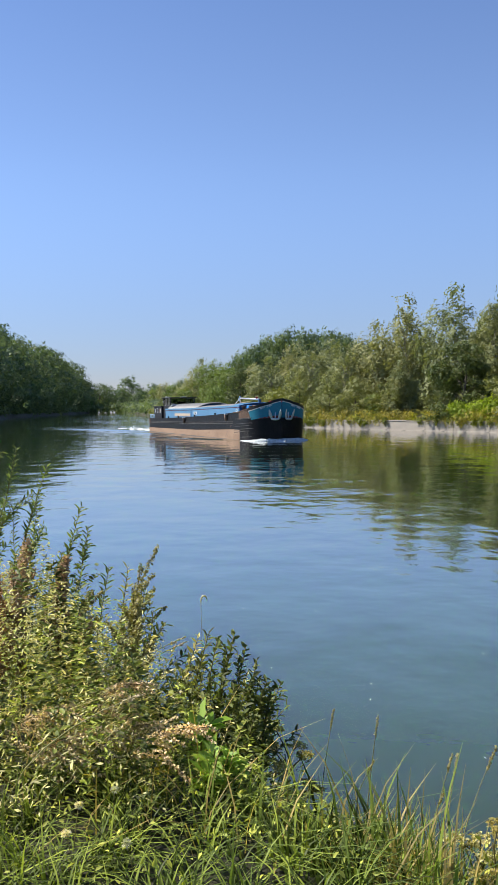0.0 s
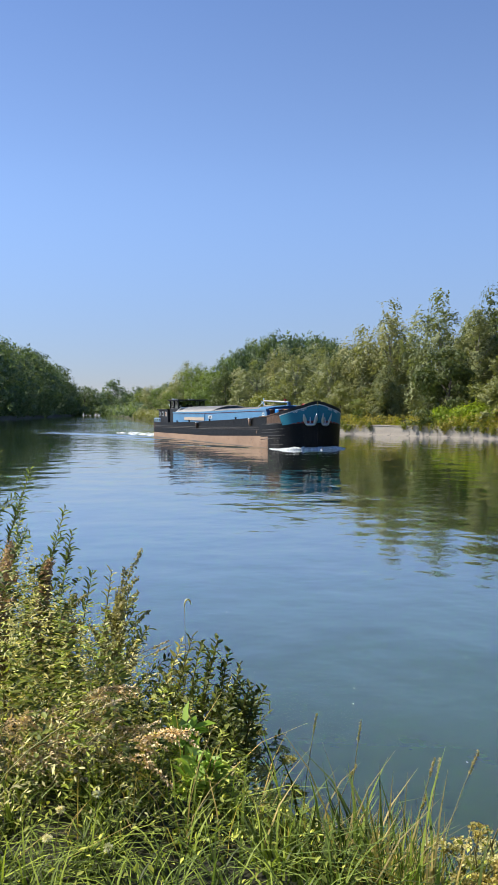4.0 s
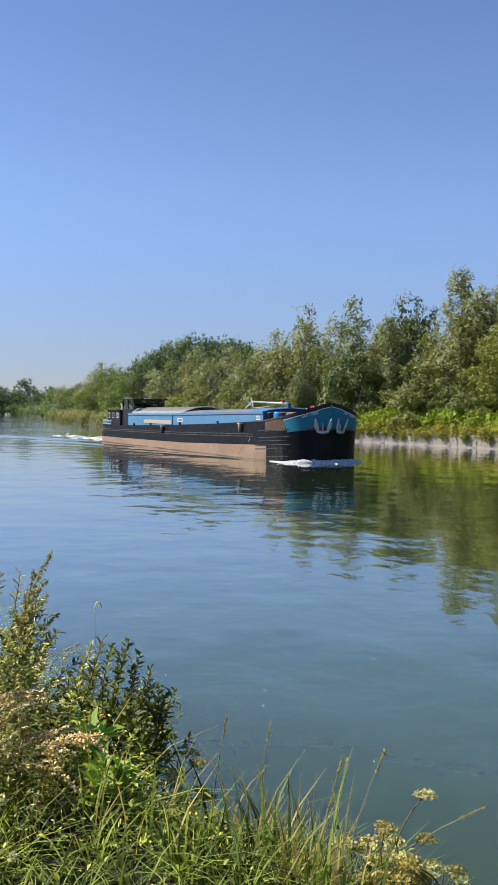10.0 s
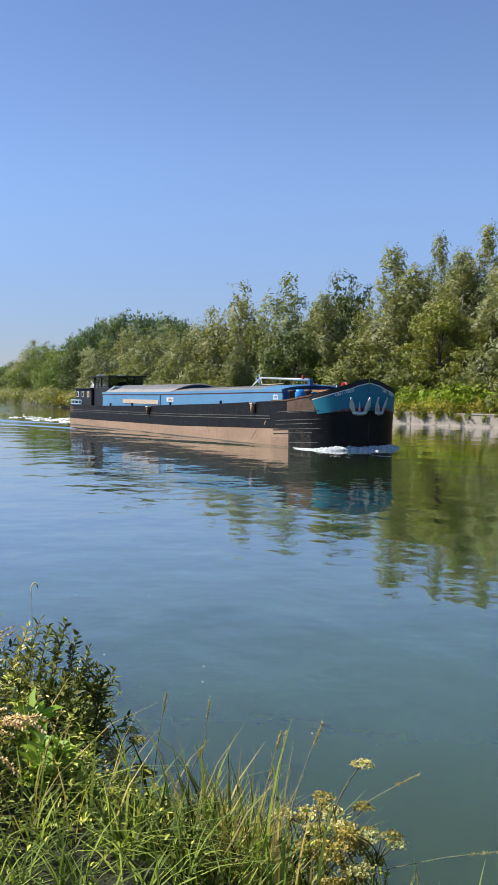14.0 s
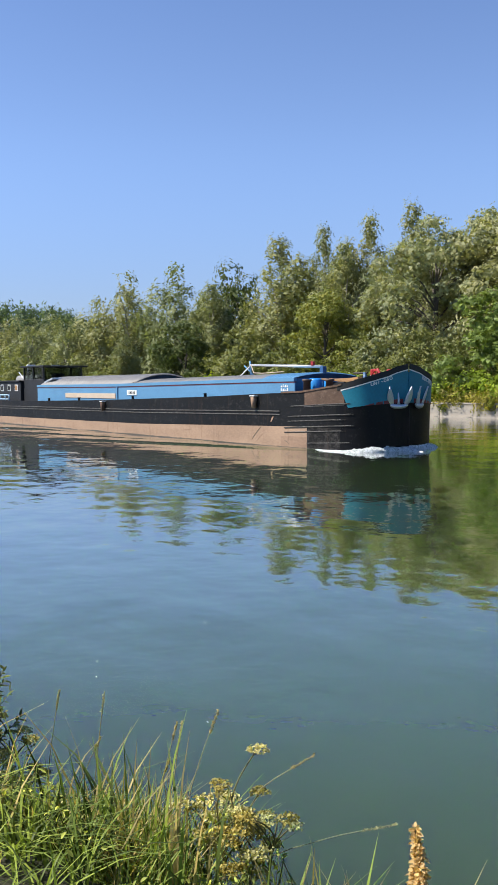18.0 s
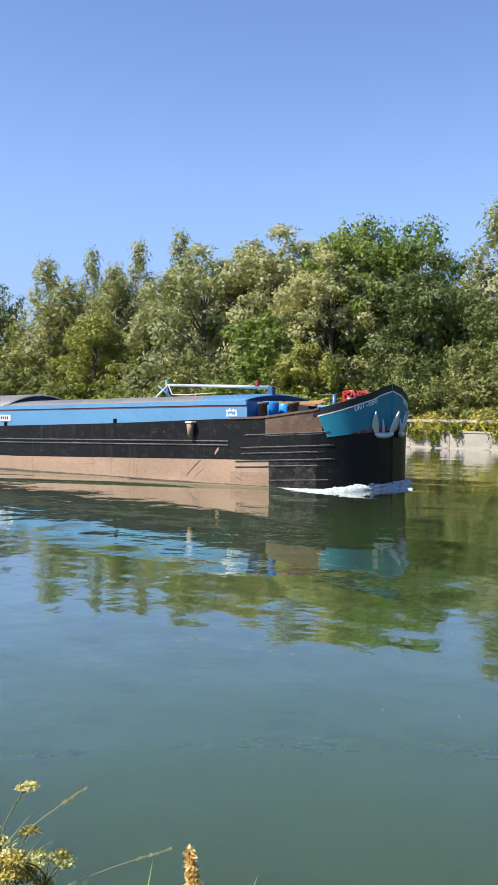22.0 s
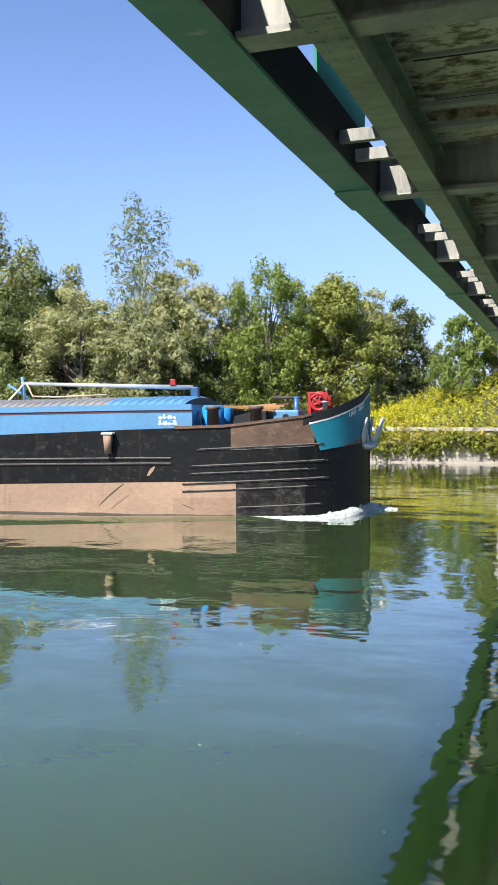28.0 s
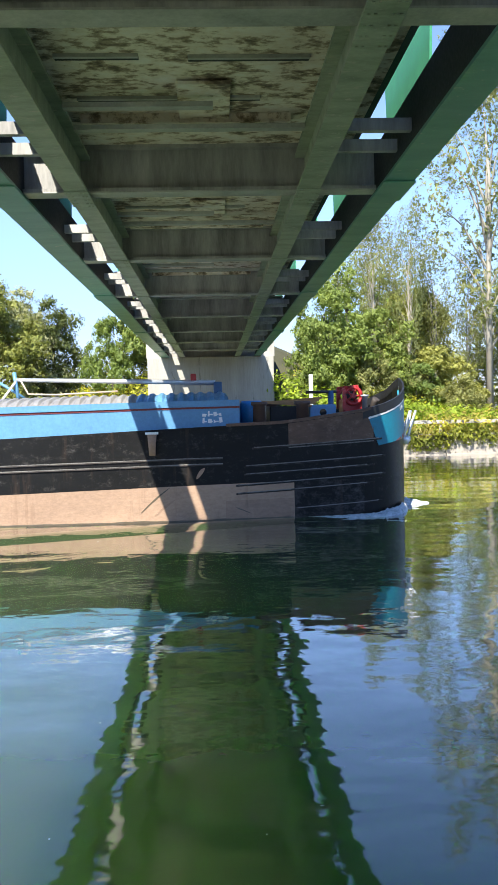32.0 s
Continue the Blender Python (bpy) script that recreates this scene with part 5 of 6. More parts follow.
tree("willow", -55.0, 54.3, 15.3, 1.00)
tree("willow", -34.0, 56.3, 10.5, 0.90)
tree("tall", -29.7, 59.5, 16.8, 1.00)
tree("willow", -26.2, 60.6, 12.4, 0.90)
tree("willow", -31.0, 53.4, 9.9, 1.10)
tree("willow", -27.3, 54.6, 9.3, 1.00)
tree("birch", -38.1, 64.0, 13.2, 1.00)
tree("robinia", -19.2, 58.7, 11.9, 0.80)
tree("birch", -23.0, 62.6, 11.1, 0.80)
tree("yellow", -15.3, 60.9, 10.7, 1.00)
tree("bush", -35.2, 50.1, 5.9, 1.00)
tree("dark", -26.1, 57.6, 8.7, 1.00)
tree("dark", -22.0, 59.8, 7.1, 1.00)
tree("willow", -13.2, 64.9, 10.0, 1.00)
tree("yellow", -16.3, 62.9, 10.9, 0.90)
tree("dark", -11.6, 67.0, 8.9, 0.90)
tree("bush_bright", -4.0, 56.4, 7.0, 0.85)
tree("bush_bright", -3.2, 58.6, 7.4, 0.8)
tree("bush_bright", -6.2, 55.4, 5.4, 0.7)
tree("bush_bright", 7.0, 55.2, 6.4, 0.9)
tree("bush_bright", 10.4, 57.2, 5.6, 1.0)
tree("tall", 10.8, 60.5, 12.5, 0.7)
tree("tall", 13.4, 61.8, 14.5, 0.6)
tree("tall", 17.2, 61.0, 12.0, 0.7)
tree("yellow", 14.8, 66.0, 9.5, 0.9)
tree("bush_bright", 5.9, 52.6, 5.2, 0.75)
tree("tall", 9.6, 68.8, 10.9, 0.80)
tree("tall", 11.9, 66.7, 14.1, 0.80)
tree("tall", 14.6, 70.8, 14.1, 0.80)
tree("tall", 16.0, 64.6, 13.0, 0.80)
tree("tall", 18.0, 58.6, 25.2, 0.90)
tree("bush", 9.6, 54.8, 3.4, 1.0)
tree("bush_bright", 12.5, 55.8, 3.0, 1.10)
tree("bush", 15.2, 54.7, 3.2, 1.20)
tree("tall", 20.6, 66.4, 10.4, 1.00)
tree("bush_yellow", 13.8, 57.6, 4.4, 1.20)
tree("birch", -99.0, 41.3, 13.3, 1.10)
tree("birch", -117.0, 32.7, 12.9, 1.10)
tree("birch", -202.1, 37.3, 15.6, 1.30)
tree("birch", -164.3, 37.2, 13.4, 1.30)
tree("robinia", -244.5, 35.0, 17.5, 1.30)
tree("birch", -274.2, 21.4, 16.5, 1.20)
tree("robinia", -201.1, 21.3, 11.5, 1.10)
tree("dark", -171.7, 20.8, 10.3, 0.80)
tree("birch", -144.3, 22.5, 9.9, 1.30)
tree("birch", -132.6, 26.6, 11.1, 1.30)
tree("birch", -118.1, 28.4, 9.8, 1.20)
tree("robinia", -183.9, 17.2, 6.2, 1.20)
tree("willow", -143.7, 19.7, 6.2, 1.20)
tree("bush", -127.3, 24.0, 5.8, 1.20)
tree("bush", -111.2, 28.2, 5.4, 1.20)
tree("birch", -104.0, 31.9, 7.3, 1.10)
tree("bush", -104.6, 30.8, 4.6, 1.30)
tree("robinia", -238.6, 14.3, 7.5, 1.10)
# a dark wood of tall trees standing farther back
for k in range(18):
    az, d = -83.4 + 0.48 * k, 235 + 12 * (k % 3)
    up = float(np.interp(az, [-84, -82.7, -81.5, -80, -79, -76.3, -75], [2.6, 3.7, 4.6, 5.0, 5.1, 4.7, 4.0]))
    tree("poplar", d * math.sin(radians(az)), d * math.cos(radians(az)), (1.5 + d * math.tan(radians(up))) * random.uniform(0.96, 1.02), 0.8, 1.2)
# taller wood behind the first row, and low growth along the edge
random.seed(4)
for x in np.arange(-150, -14, 6.5):
    k = random.choice(("willow", "birch", "dark", "robinia", "willow"))
    tree(k, x + random.uniform(-1.5, 1.5), far_edge(x) + random.uniform(17, 23), float(np.interp(x, [-150, -60, -40, -14], [12, 12.5, 10, 8])) + random.uniform(-1.5, 1.2), 1.2, far=True)
for x in np.arange(-140, -36, 4.4):
    k = random.choice(("bush", "bush", "bush_yellow", "bush_bright", "bush_dark"))
    if -103 < x < -86:
        continue
    tree(k, x + random.uniform(-1.2, 1.2), far_edge(x) + (random.uniform(3.6, 6.5) if x < -92 or x > -46 else random.uniform(6.5, 8)), random.uniform(3.0, 5.0), 1.15)
for x in np.arange(8, 40, 4.0):
    tree(random.choice(("bush", "bush_bright", "bush_yellow")), x, far_edge(x) + random.uniform(9, 14), random.uniform(2.2, 3.8), 1.1)
    tree(random.choice(("robinia", "yellow", "birch")), x + 2, far_edge(x) + random.uniform(18, 30), random.uniform(8, 11), 1.0, far=True)
# the row of tall trees along the near bank, far down the canal
for k in range(14):
    x = -262 - 25 * k
    tree("poplar", x, near_edge(x) - 7 + random.uniform(-2, 2), 30 + random.uniform(-3, 2), 1.15, 1.2)
    tree("poplar", x - 10, near_edge(x) - 22 + random.uniform(-3, 3), 34 + random.uniform(-2, 3), 1.2, 1.2)
# woods closing the canal in the distance
for k in range(34):
    tree("poplar", -600 - 14 * (k % 5), -70 + 5 * k, (17 if k % 7 else 23) + random.uniform(-3, 3), 1.3, 1.2)
for k in range(9):
    tree(("birch", "willow", "robinia")[k % 3], -160 - 34 * k, 24 - 1.6 * k + random.uniform(0, 5), 13 + random.uniform(-2, 2), 1.2, 1.2)


def far_thicket():
    """Low undergrowth that closes the foot of the distant woods."""
    rng = np.random.default_rng(12)
    lumps = [((-580 - rng.uniform(0, 40), y, rng.uniform(0.6, 4.5)), (6, 5, 3.4)) for y in np.arange(-75, 115, 1.2)]
    lumps += [((x, near_edge(x) - rng.uniform(2, 12), rng.uniform(1.5, 4.5)), (5, 4, 3.0)) for x in np.arange(-600, -240, 5.0)]
    lumps += [((x, far_edge(x) + rng.uniform(1.5, 5), rng.uniform(1.2, 3)), (4, 2.5, 2.2)) for x in np.arange(-600, -300, 4.5)]
    v, f = leaf_cloud(rng, lumps, 32000, 1.15, 0.2, 0.6, 0.25)
    tagged(new("far_undergrowth", raw_mesh("far_undergrowth", v, f, LEAF_FAR)), "dark undergrowth along the distant canal banks", "undergrowth", kind="stuff")


far_thicket()


def reed_margin():
    """Low bushes and reeds along the far bank where it has no wall."""
    rng = np.random.default_rng(13)
    lumps = [((x, far_edge(x) + rng.uniform(0.2, 4), rng.uniform(0.5, 2.2)), (1.6, 1.4, rng.uniform(0.9, 1.6))) for x in np.arange(-300, -117, 1.1)]
    v, f = leaf_cloud(rng, lumps, 26000, 0.42, 0.3, 0.45, 0.25)
    tagged(new("reed_margin", raw_mesh("reed_margin", v, f, LEAF_OLIVE)), "yellowish reeds and low bushes along the unwalled bank", "reeds", kind="stuff")


reed_margin()


# ---- low growth on the far bank ----
def stuff(name, verts, faces, material, label, category):
    return tagged(new(name, raw_mesh(name, verts, faces, material)), label, category, kind="stuff")


def strip_lumps(rng, x0, x1, step, off, radius, zc, tall=1.0):
    out = []
    for x in np.arange(x0, x1, step):
        xx = x + rng.uniform(-step, step) * 0.5
        o = rng.uniform(*off)
        r = rng.uniform(*radius)
        y = far_edge(xx) + o
        out.append(((xx, y, rng.uniform(*zc)), (r * 1.3, r, r * tall)))
    return out


def bank_growth():
    rng = np.random.default_rng(21)
    v, f = leaf_cloud(rng, strip_lumps(rng, -150, 34, 0.45, (0.35, 2.6), (0.45, 0.85), (1.2, 1.7), 1.0), 40000, 0.24, 0.2, 0.35, 0.3)
    stuff("bank_herbs", v, f, BANK_WEED, "tall sunburnt weeds along the wall top", "weeds")
    v, f = leaf_cloud(rng, strip_lumps(rng, -150, 34, 0.8, (0.4, 2.4), (0.25, 0.55), (1.0, 1.5), 1.1), 9000, 0.28, 0.2, 0.3, 0.3)
    stuff("bank_grass", v, f, MEADOW, "yellow-green grass along the wall top", "grass")
    v, f = leaf_cloud(rng, strip_lumps(rng, -92, -46, 0.4, (1.6, 4.2), (0.6, 1.1), (1.6, 2.8), 1.0), 34000, 0.24, 0.3, 0.65, 0.3)
    stuff("knotweed", v, f, KNOTWEED, "bright green leafy thicket above the wall", "thicket")
    lumps = []
    for x in np.arange(-125, 30, 0.45):
        if rng.random() < (0.92 if x > -30 else 0.32):
            r = rng.uniform(0.2, 0.45)
            lumps.append(((x, far_edge(x) - 0.12, 1.15 - rng.random() ** 1.8 * 0.5), (r * 1.2, 0.16, r)))
    v, f = leaf_cloud(rng, lumps, 34000, 0.17, 0.5, 0.6, 0.2)
    stuff("creepers", v, f, IVY, "yellow-green creepers hanging over the wall", "creeper")
    lumps = []
    for x in np.arange(-125, 30, 0.6):
        if noise.noise((x * 0.12, 3.0, 0.0)) + rng.uniform(-0.25, 0.25) > 0.0:
            r = rng.uniform(0.25, 0.5)
            lumps.append(((x, far_edge(x) - 0.08, rng.uniform(0.85, 1.25)), (r * 1.3, 0.22, r)))
    v, f = leaf_cloud(rng, lumps, 14000, 0.2, 0.6, 0.4, 0.2)
    lumps_n = [((x + rng.uniform(-0.4, 0.4), 49.2 + rng.uniform(0, 4.5), rng.uniform(0.9, float(np.interp(x, [4, 6, 9, 14, 20], [3.8, 3.4, 2.6, 1.8, 1.5])))), (rng.uniform(0.6, 1.0),) * 3) for x in np.repeat(np.arange(4.4, 20, 0.7), 5)]
    v2, f2 = leaf_cloud(rng, lumps_n, 26000, 0.2, 0.2, 0.6, 0.2)
    stuff("bank_thicket", v2, f2, KNOTWEED, "bright green creeper thicket beside the abutment", "thicket")
    stuff("hanging_weeds", v, f, BANK_WEED, "sunburnt weeds hanging down over the wall", "weeds")
    lumps = []
    for k in range(560):
        x = rng.uniform(-15, -3.6) if k % 4 else rng.uniform(5, 13)
        y = far_edge(x) + rng.uniform(2, 12)
        r = rng.uniform(0.4, 0.8)
        lumps.append(((x, y, rise(x, y) + 0.2), (r, r, r * 0.9)))
    v, f = leaf_cloud(rng, lumps, 60000, 0.14, -0.2, 0.4, 0.2)
    stuff("meadow", v, f, MEADOW, "lush yellow-green meadow on the embankment", "meadow")
    v, f = leaf_cloud(rng, [((c[0], c[1], c[2] + 0.22), r) for c, r in lumps if c[0] < -8 + 0.25 * (c[1] - 50)], 17000, 0.08, -0.2, 0.8, 0.05)
    stuff("goldenrod", v, f, FLOWERING, "yellow flowering goldenrod on the embankment", "flowers")


bank_growth()


def build_guard_rail():
    gr = thing("guard_rail", "pale weathered guard rail behind the wall", "guard rail")
    xs = list(np.arange(-48, 40, 4.0))
    for x0, x1 in zip(xs, xs[1:]):
        y0, y1 = far_edge(x0) + 1.1, far_edge(x1) + 1.1
        a = math.atan2(y1 - y0, x1 - x0)
        part("rail_beam", turned(box(0, math.hypot(x1 - x0, y1 - y0), -0.04, 0.04, 1.62, 1.8, 0.015), pose(x0, y0, 0, 0, 0, math.degrees(a))), CONCRETE_PALE, gr)
        part("rail_post", box(x0 - 0.06, x0 + 0.06, y0 + 0.05, y0 + 0.17, 0.9, 1.75), CONCRETE, gr)


build_guard_rail()
sign = thing("bank_sign", "white square sign with worn black marks on the far bank", "sign", (9.85, 48.85, 0.0))
part("sign_plate", box(-0.42, 0.42, -0.02, 0.02, 2.1, 3.02, 0.03), WHITE, sign, "white sign plate")
part("sign_post", tube([(0, 0.06, 0.8), (0, 0.06, 2.9)], 0.035, 8), GALV, sign)
for xa, xb, za, zb in ((-0.25, 0.0, 2.66, 2.72), (-0.05, 0.0, 2.46, 2.66), (-0.25, 0.05, 2.4, 2.46), (0.1, 0.16, 2.42, 2.7), (0.16, 0.28, 2.64, 2.7)):
    part("bar_mark", box(xa, xb, -0.028, -0.022, za, zb), CABIN, sign)
post = solid("marker_post", box(5.05, 5.25, 48.3, 48.42, 0.9, 4.4, 0.01), WHITE, "slim white marker post on the far bank", "post")


# ---- near bank plants ----
def polar(az, d, z=None):
    """A point on the near bank, d metres from the eye's foot in the direction az from +y."""
    x, y = d * math.sin(radians(az)), d * math.cos(radians(az))
    if z is None:
        o = near_edge(x) - y
        z = BANK_Z if o > 1.3 else float(np.interp(o, [-0.5, 0.35, 1.3], [-0.35, 0.3, BANK_Z]))
    return x, y, z


def rooted(az, d, top):
    """Root and height of a plant whose tip shows at the height top when it stands d metres off, moved back onto the bank if need be."""
    e = d
    while e > 2.4:
        x, y, z = polar(az, e)
        if near_edge(x) - y > 0.12:
            break
        e -= 0.05
    x, y, z = polar(az, e)
    return (x, y, z), max(0.15, EYE - (EYE - top) * e / d - z)


def blade_mesh(rng, n, spots, length, width, lean=0.5):
    """Grass blades: arched tapering strips. spots: n x 3 roots."""
    ln = length * rng.uniform(0.55, 1.3, n)
    a = rng.uniform(0, 2 * math.pi, n)
    out = np.stack([np.cos(a), np.sin(a), np.zeros(n)], 1)
    side = np.stack([-np.sin(a), np.cos(a), np.zeros(n)], 1)
    bend = rng.uniform(0.15, 1.0, n) * lean
    vs = []
    for k in range(4):
        u = k / 3
        p = spots + out * (ln * bend * u ** 1.8)[:, None] + np.array([0, 0, 1.0]) * (ln * (u - 0.45 * bend * u ** 2.2))[:, None]
        w = width * (1 - u) ** 0.6 + 0.0006
        vs += [p - side * w / 2, p + side * w / 2]
    v = np.stack(vs, 1).reshape(-1, 3)
    base = np.arange(n)[:, None] * 8
    f = np.concatenate([base + np.array(q) for q in ((0, 1, 3, 2), (2, 3, 5, 4), (4, 5, 7, 6))])
    return v, f


def leaves_at(rng, pos, axis, length, aspect, fold=0.25):
    """Pointed folded leaves, two halves each: arrays."""
    n = len(pos)
    ax = axis / (np.linalg.norm(axis, axis=1)[:, None] + 1e-9)
    up = rng.normal(size=(n, 3)) * 0.5 + np.array([0, 0, 1.0])
    sd = np.cross(ax, up)
    sd /= np.linalg.norm(sd, axis=1)[:, None] + 1e-9
    nr = np.cross(sd, ax)
    ln = (length * rng.uniform(0.6, 1.3, n))[:, None]
    w = ln * aspect * 0.5
    tip = pos + ax * ln - nr * ln * 0.12
    p = [pos, pos + ax * ln * 0.3 + sd * w + nr * w * fold, pos + ax * ln * 0.68 + sd * w * 0.75 + nr * w * fold, tip, pos + ax * ln * 0.68 - sd * w * 0.75 + nr * w * fold, pos + ax * ln * 0.3 - sd * w + nr * w * fold]
    v = np.stack(p, 1).reshape(-1, 3)
    b = np.arange(n)[:, None] * 6
    return v, np.concatenate([b + np.array((0, 1, 2, 3)), b + np.array((0, 3, 4, 5))])


def bank_spots(rng, n, az0, az1, d0, d1):
    out = []
    while len(out) < n:
        az, d = rng.uniform(az0, az1), math.sqrt(rng.uniform(d0 * d0, d1 * d1))
        x, y, z = polar(az, d)
        if near_edge(x) - y > 0.05:
            out.append((x, y, z))
    return np.array(out)


def growth_height(x, y):
    az = math.degrees(math.atan2(x, y))
    return float(np.interp(az, [-106, -100, -96, -90, -84, -80, -75, -70, -64, -58, -52], [0.3, 0.5, 0.85, 0.58, 0.45, 0.4, 0.3, 0.28, 0.24, 0.18, 0.1]))


def small_leaves(rng, pos, size, aspect):
    """Small flat leaves, mostly facing up: arrays."""
    n = len(pos)
    nr = rng.normal(size=(n, 3)) * 0.55 + np.array([-0.25, -0.45, 0.9])
    nr /= np.linalg.norm(nr, axis=1)[:, None]
    ax = np.cross(nr, rng.normal(size=(n, 3)))
    ax /= np.linalg.norm(ax, axis=1)[:, None]
    sd = np.cross(nr, ax)
    ln = (size * rng.uniform(0.5, 1.4, n))[:, None]
    v = np.stack([pos - ax * ln * 0.5, pos + sd * ln * aspect * 0.5 - nr * ln * 0.05, pos + ax * ln * 0.5 - nr * ln * 0.12, pos - sd * ln * aspect * 0.5 - nr * ln * 0.05], 1).reshape(-1, 3)
    return v, np.arange(4 * n).reshape(-1, 4)


def near_growth():
    rng = np.random.default_rng(8)
    for name, mat, n, d0, d1, ln, wd, lean, label in (
            ("bank_grass_near", GRASS, 4200, 2.6, 4.4, 0.25, 0.009, 1.7, "long fresh green grass on the near bank"),
            ("bank_grass_back", GRASS, 700, 4.0, 9.0, 0.4, 0.011, 0.9, "green grass between the weeds"),
            ("dry_grass_near", GRASS_DRY, 420, 3.2, 7.0, 0.42, 0.006, 1.3, "dry straw-coloured grass among the green")):
        if name == "bank_grass_near":
            # separate tufts with bare gaps between them
            cs = bank_spots(rng, n // 24, -106, -50, d0, d1)
            grassy = np.degrees(np.arctan2(cs[:, 0], cs[:, 1]))
            cs = cs[(rng.random(len(cs)) < np.interp(grassy, [-90, -86, -78, -75, -60], [1.0, 0.55, 0.55, 0.75, 0.75])) & (np.hypot(cs[:, 0], cs[:, 1]) < np.interp(grassy, [-90, -85], [4.5, 3.7]))]
            s = np.repeat(cs, 24, 0) + rng.normal(size=(len(cs) * 24, 3)) * np.array([0.03, 0.03, 0.0])
        else:
            s = bank_spots(rng, n, -106, -50, d0, d1)
        v, f = blade_mesh(rng, len(s), s, ln, wd, lean)
        stuff(name, v, f, mat, label, "grass")
    tufts = []
    for az, d, n in ((-76.4, 4.4, 110), (-75.4, 4.35, 240), (-73.8, 4.25, 380), (-72.2, 4.15, 330), (-70.6, 4.0, 130), (-75.0, 3.6, 90), (-78.5, 3.7, 60), (-72.5, 3.5, 90), (-60.5, 3.55, 110), (-58.5, 3.4, 90), (-62.5, 3.6, 80)):
        x, y, z = polar(az, d - 0.2)
        tufts.append(np.stack([rng.normal(x, 0.13, n), rng.normal(y, 0.13, n), np.full(n, max(z, 0.2) - 0.05)], 1))
    tufts = np.concatenate(tufts)
    dry = rng.random(len(tufts)) < 0.42
    v, f = blade_mesh(rng, int(dry.sum()), tufts[dry], 0.5, 0.012, 0.7)
    stuff("straw_grass_near", v, f, GRASS_DRY, "yellowed blades in the tall grass", "grass")
    tufts = tufts[~dry]
    v, f = blade_mesh(rng, len(tufts), tufts, 0.5, 0.017, 0.7)
    stuff("tall_grass_near", v, f, GRASS, "tall tufted grass at the water's edge", "grass")
    for name, mat, n, d0, d1, ln, asp, label in (
            ("leafy_weeds", HERB, 12000, 3.2, 9.5, 0.036, 0.3, "leafy green weeds covering the bank"),
            ("dull_weeds", HERB_DULL, 19000, 3.3, 8.0, 0.034, 0.24, "dull olive weeds covering the bank"),
            ("dry_weeds", DRY_HEAD, 24000, 3.5, 8.5, 0.019, 0.5, "dry beige flower heads among the weeds")):
        s = bank_spots(rng, n, -106, -60, d0, d1)
        patchy = np.array([noise.noise((p[0] * 2.1, p[1] * 2.1, 9.0)) for p in s])
        up_bank = np.degrees(np.arctan2(s[:, 0], s[:, 1])) < -88 + 2.5 * rng.normal(size=len(s))
        s = s[s[:, 0] < -3.9] if name == "dry_weeds" else s[(patchy > np.where(up_bank, -0.08, 0.12)) if name == "leafy_weeds" else (patchy < 0.12) & up_bank]
        hh = np.array([growth_height(p[0], p[1]) * min(1.0, max(0.3, (math.hypot(p[0], p[1]) - 2.8) / 1.6)) for p in s])
        lump = np.array([0.7 + 1.0 * noise.noise((p[0] * 2.8, p[1] * 2.8, 3.0)) for p in s])
        s[:, 2] += hh * lump * ((0.9 + 0.22 * rng.random(len(s))) if name == "dry_weeds" else ((0.62 if name == "dull_weeds" else 0.45) + 0.55 * rng.random(len(s)) ** 0.6))
        v, f = small_leaves(rng, s, ln, asp)
        stuff(name, v, f, mat, label, "weeds")
    # leafy stems standing in loose clumps
    for name, mat, n, ln, asp, label in (
            ("herb_stems", HERB, 420, 0.033, 0.3, "leafy green herb stems in loose clumps"),
            ("olive_herb_stems", HERB_DULL, 620, 0.034, 0.24, "olive herb stems between the grass"),
            ("dark_herb_stems", SHRUB, 420, 0.044, 0.42, "dark green leafy stems low on the bank"),
            ("yellowed_stems", YELLOWED, 110, 0.03, 0.28, "yellowed leaves among the green weeds")):
        roots = bank_spots(rng, n, -105, -63, 2.4, 7.5)
        # grass takes over close to the path, herbs stand behind it
        near = np.hypot(roots[:, 0], roots[:, 1])
        up_bank = np.degrees(np.arctan2(roots[:, 0], roots[:, 1])) < -88 + 2.5 * rng.normal(size=len(roots))
        share = np.where(up_bank, 0.4, 1.0) if mat is SHRUB else np.where(up_bank, 1.0, 0.25) if mat in (HERB_DULL, YELLOWED) else np.where(up_bank, 1.0, 0.6)
        roots = roots[((near > 3.9) | ((near > 3.5) & (mat is not HERB_DULL) & (rng.random(len(roots)) < 0.4))) & (rng.random(len(roots)) < share)]
        pos, ax = [], []
        for p in roots:
            d = math.hypot(p[0], p[1])
            h = growth_height(p[0], p[1]) * min(1.0, max(0.45, (d - 2.4) / 1.6)) * rng.uniform(0.6, 1.15)
            lean, to = rng.uniform(0, 0.35), rng.uniform(0, 6.28)
            k = int(22 + 54 * h)
            u = rng.uniform(0.2, 1.0, k)
            a = np.arange(k) * 2.4 + rng.uniform(0, 6.28)
            stem = np.stack([p[0] + lean * h * u ** 1.5 * math.cos(to), p[1] + lean * h * u ** 1.5 * math.sin(to), p[2] + h * u], 1)
            out = np.stack([np.cos(a), np.sin(a), rng.uniform(-0.1, 0.7, k)], 1)
            pos.append(stem)
            ax.append(out)
        v, f = leaves_at(rng, np.concatenate(pos), np.concatenate(ax), ln, asp)
        stuff(name, v, f, mat, label, "weeds")
    s = bank_spots(rng, 1100, -98, -62, 2.8, 4.6)
    s[:, 2] += rng.uniform(0.05, 0.22, len(s))
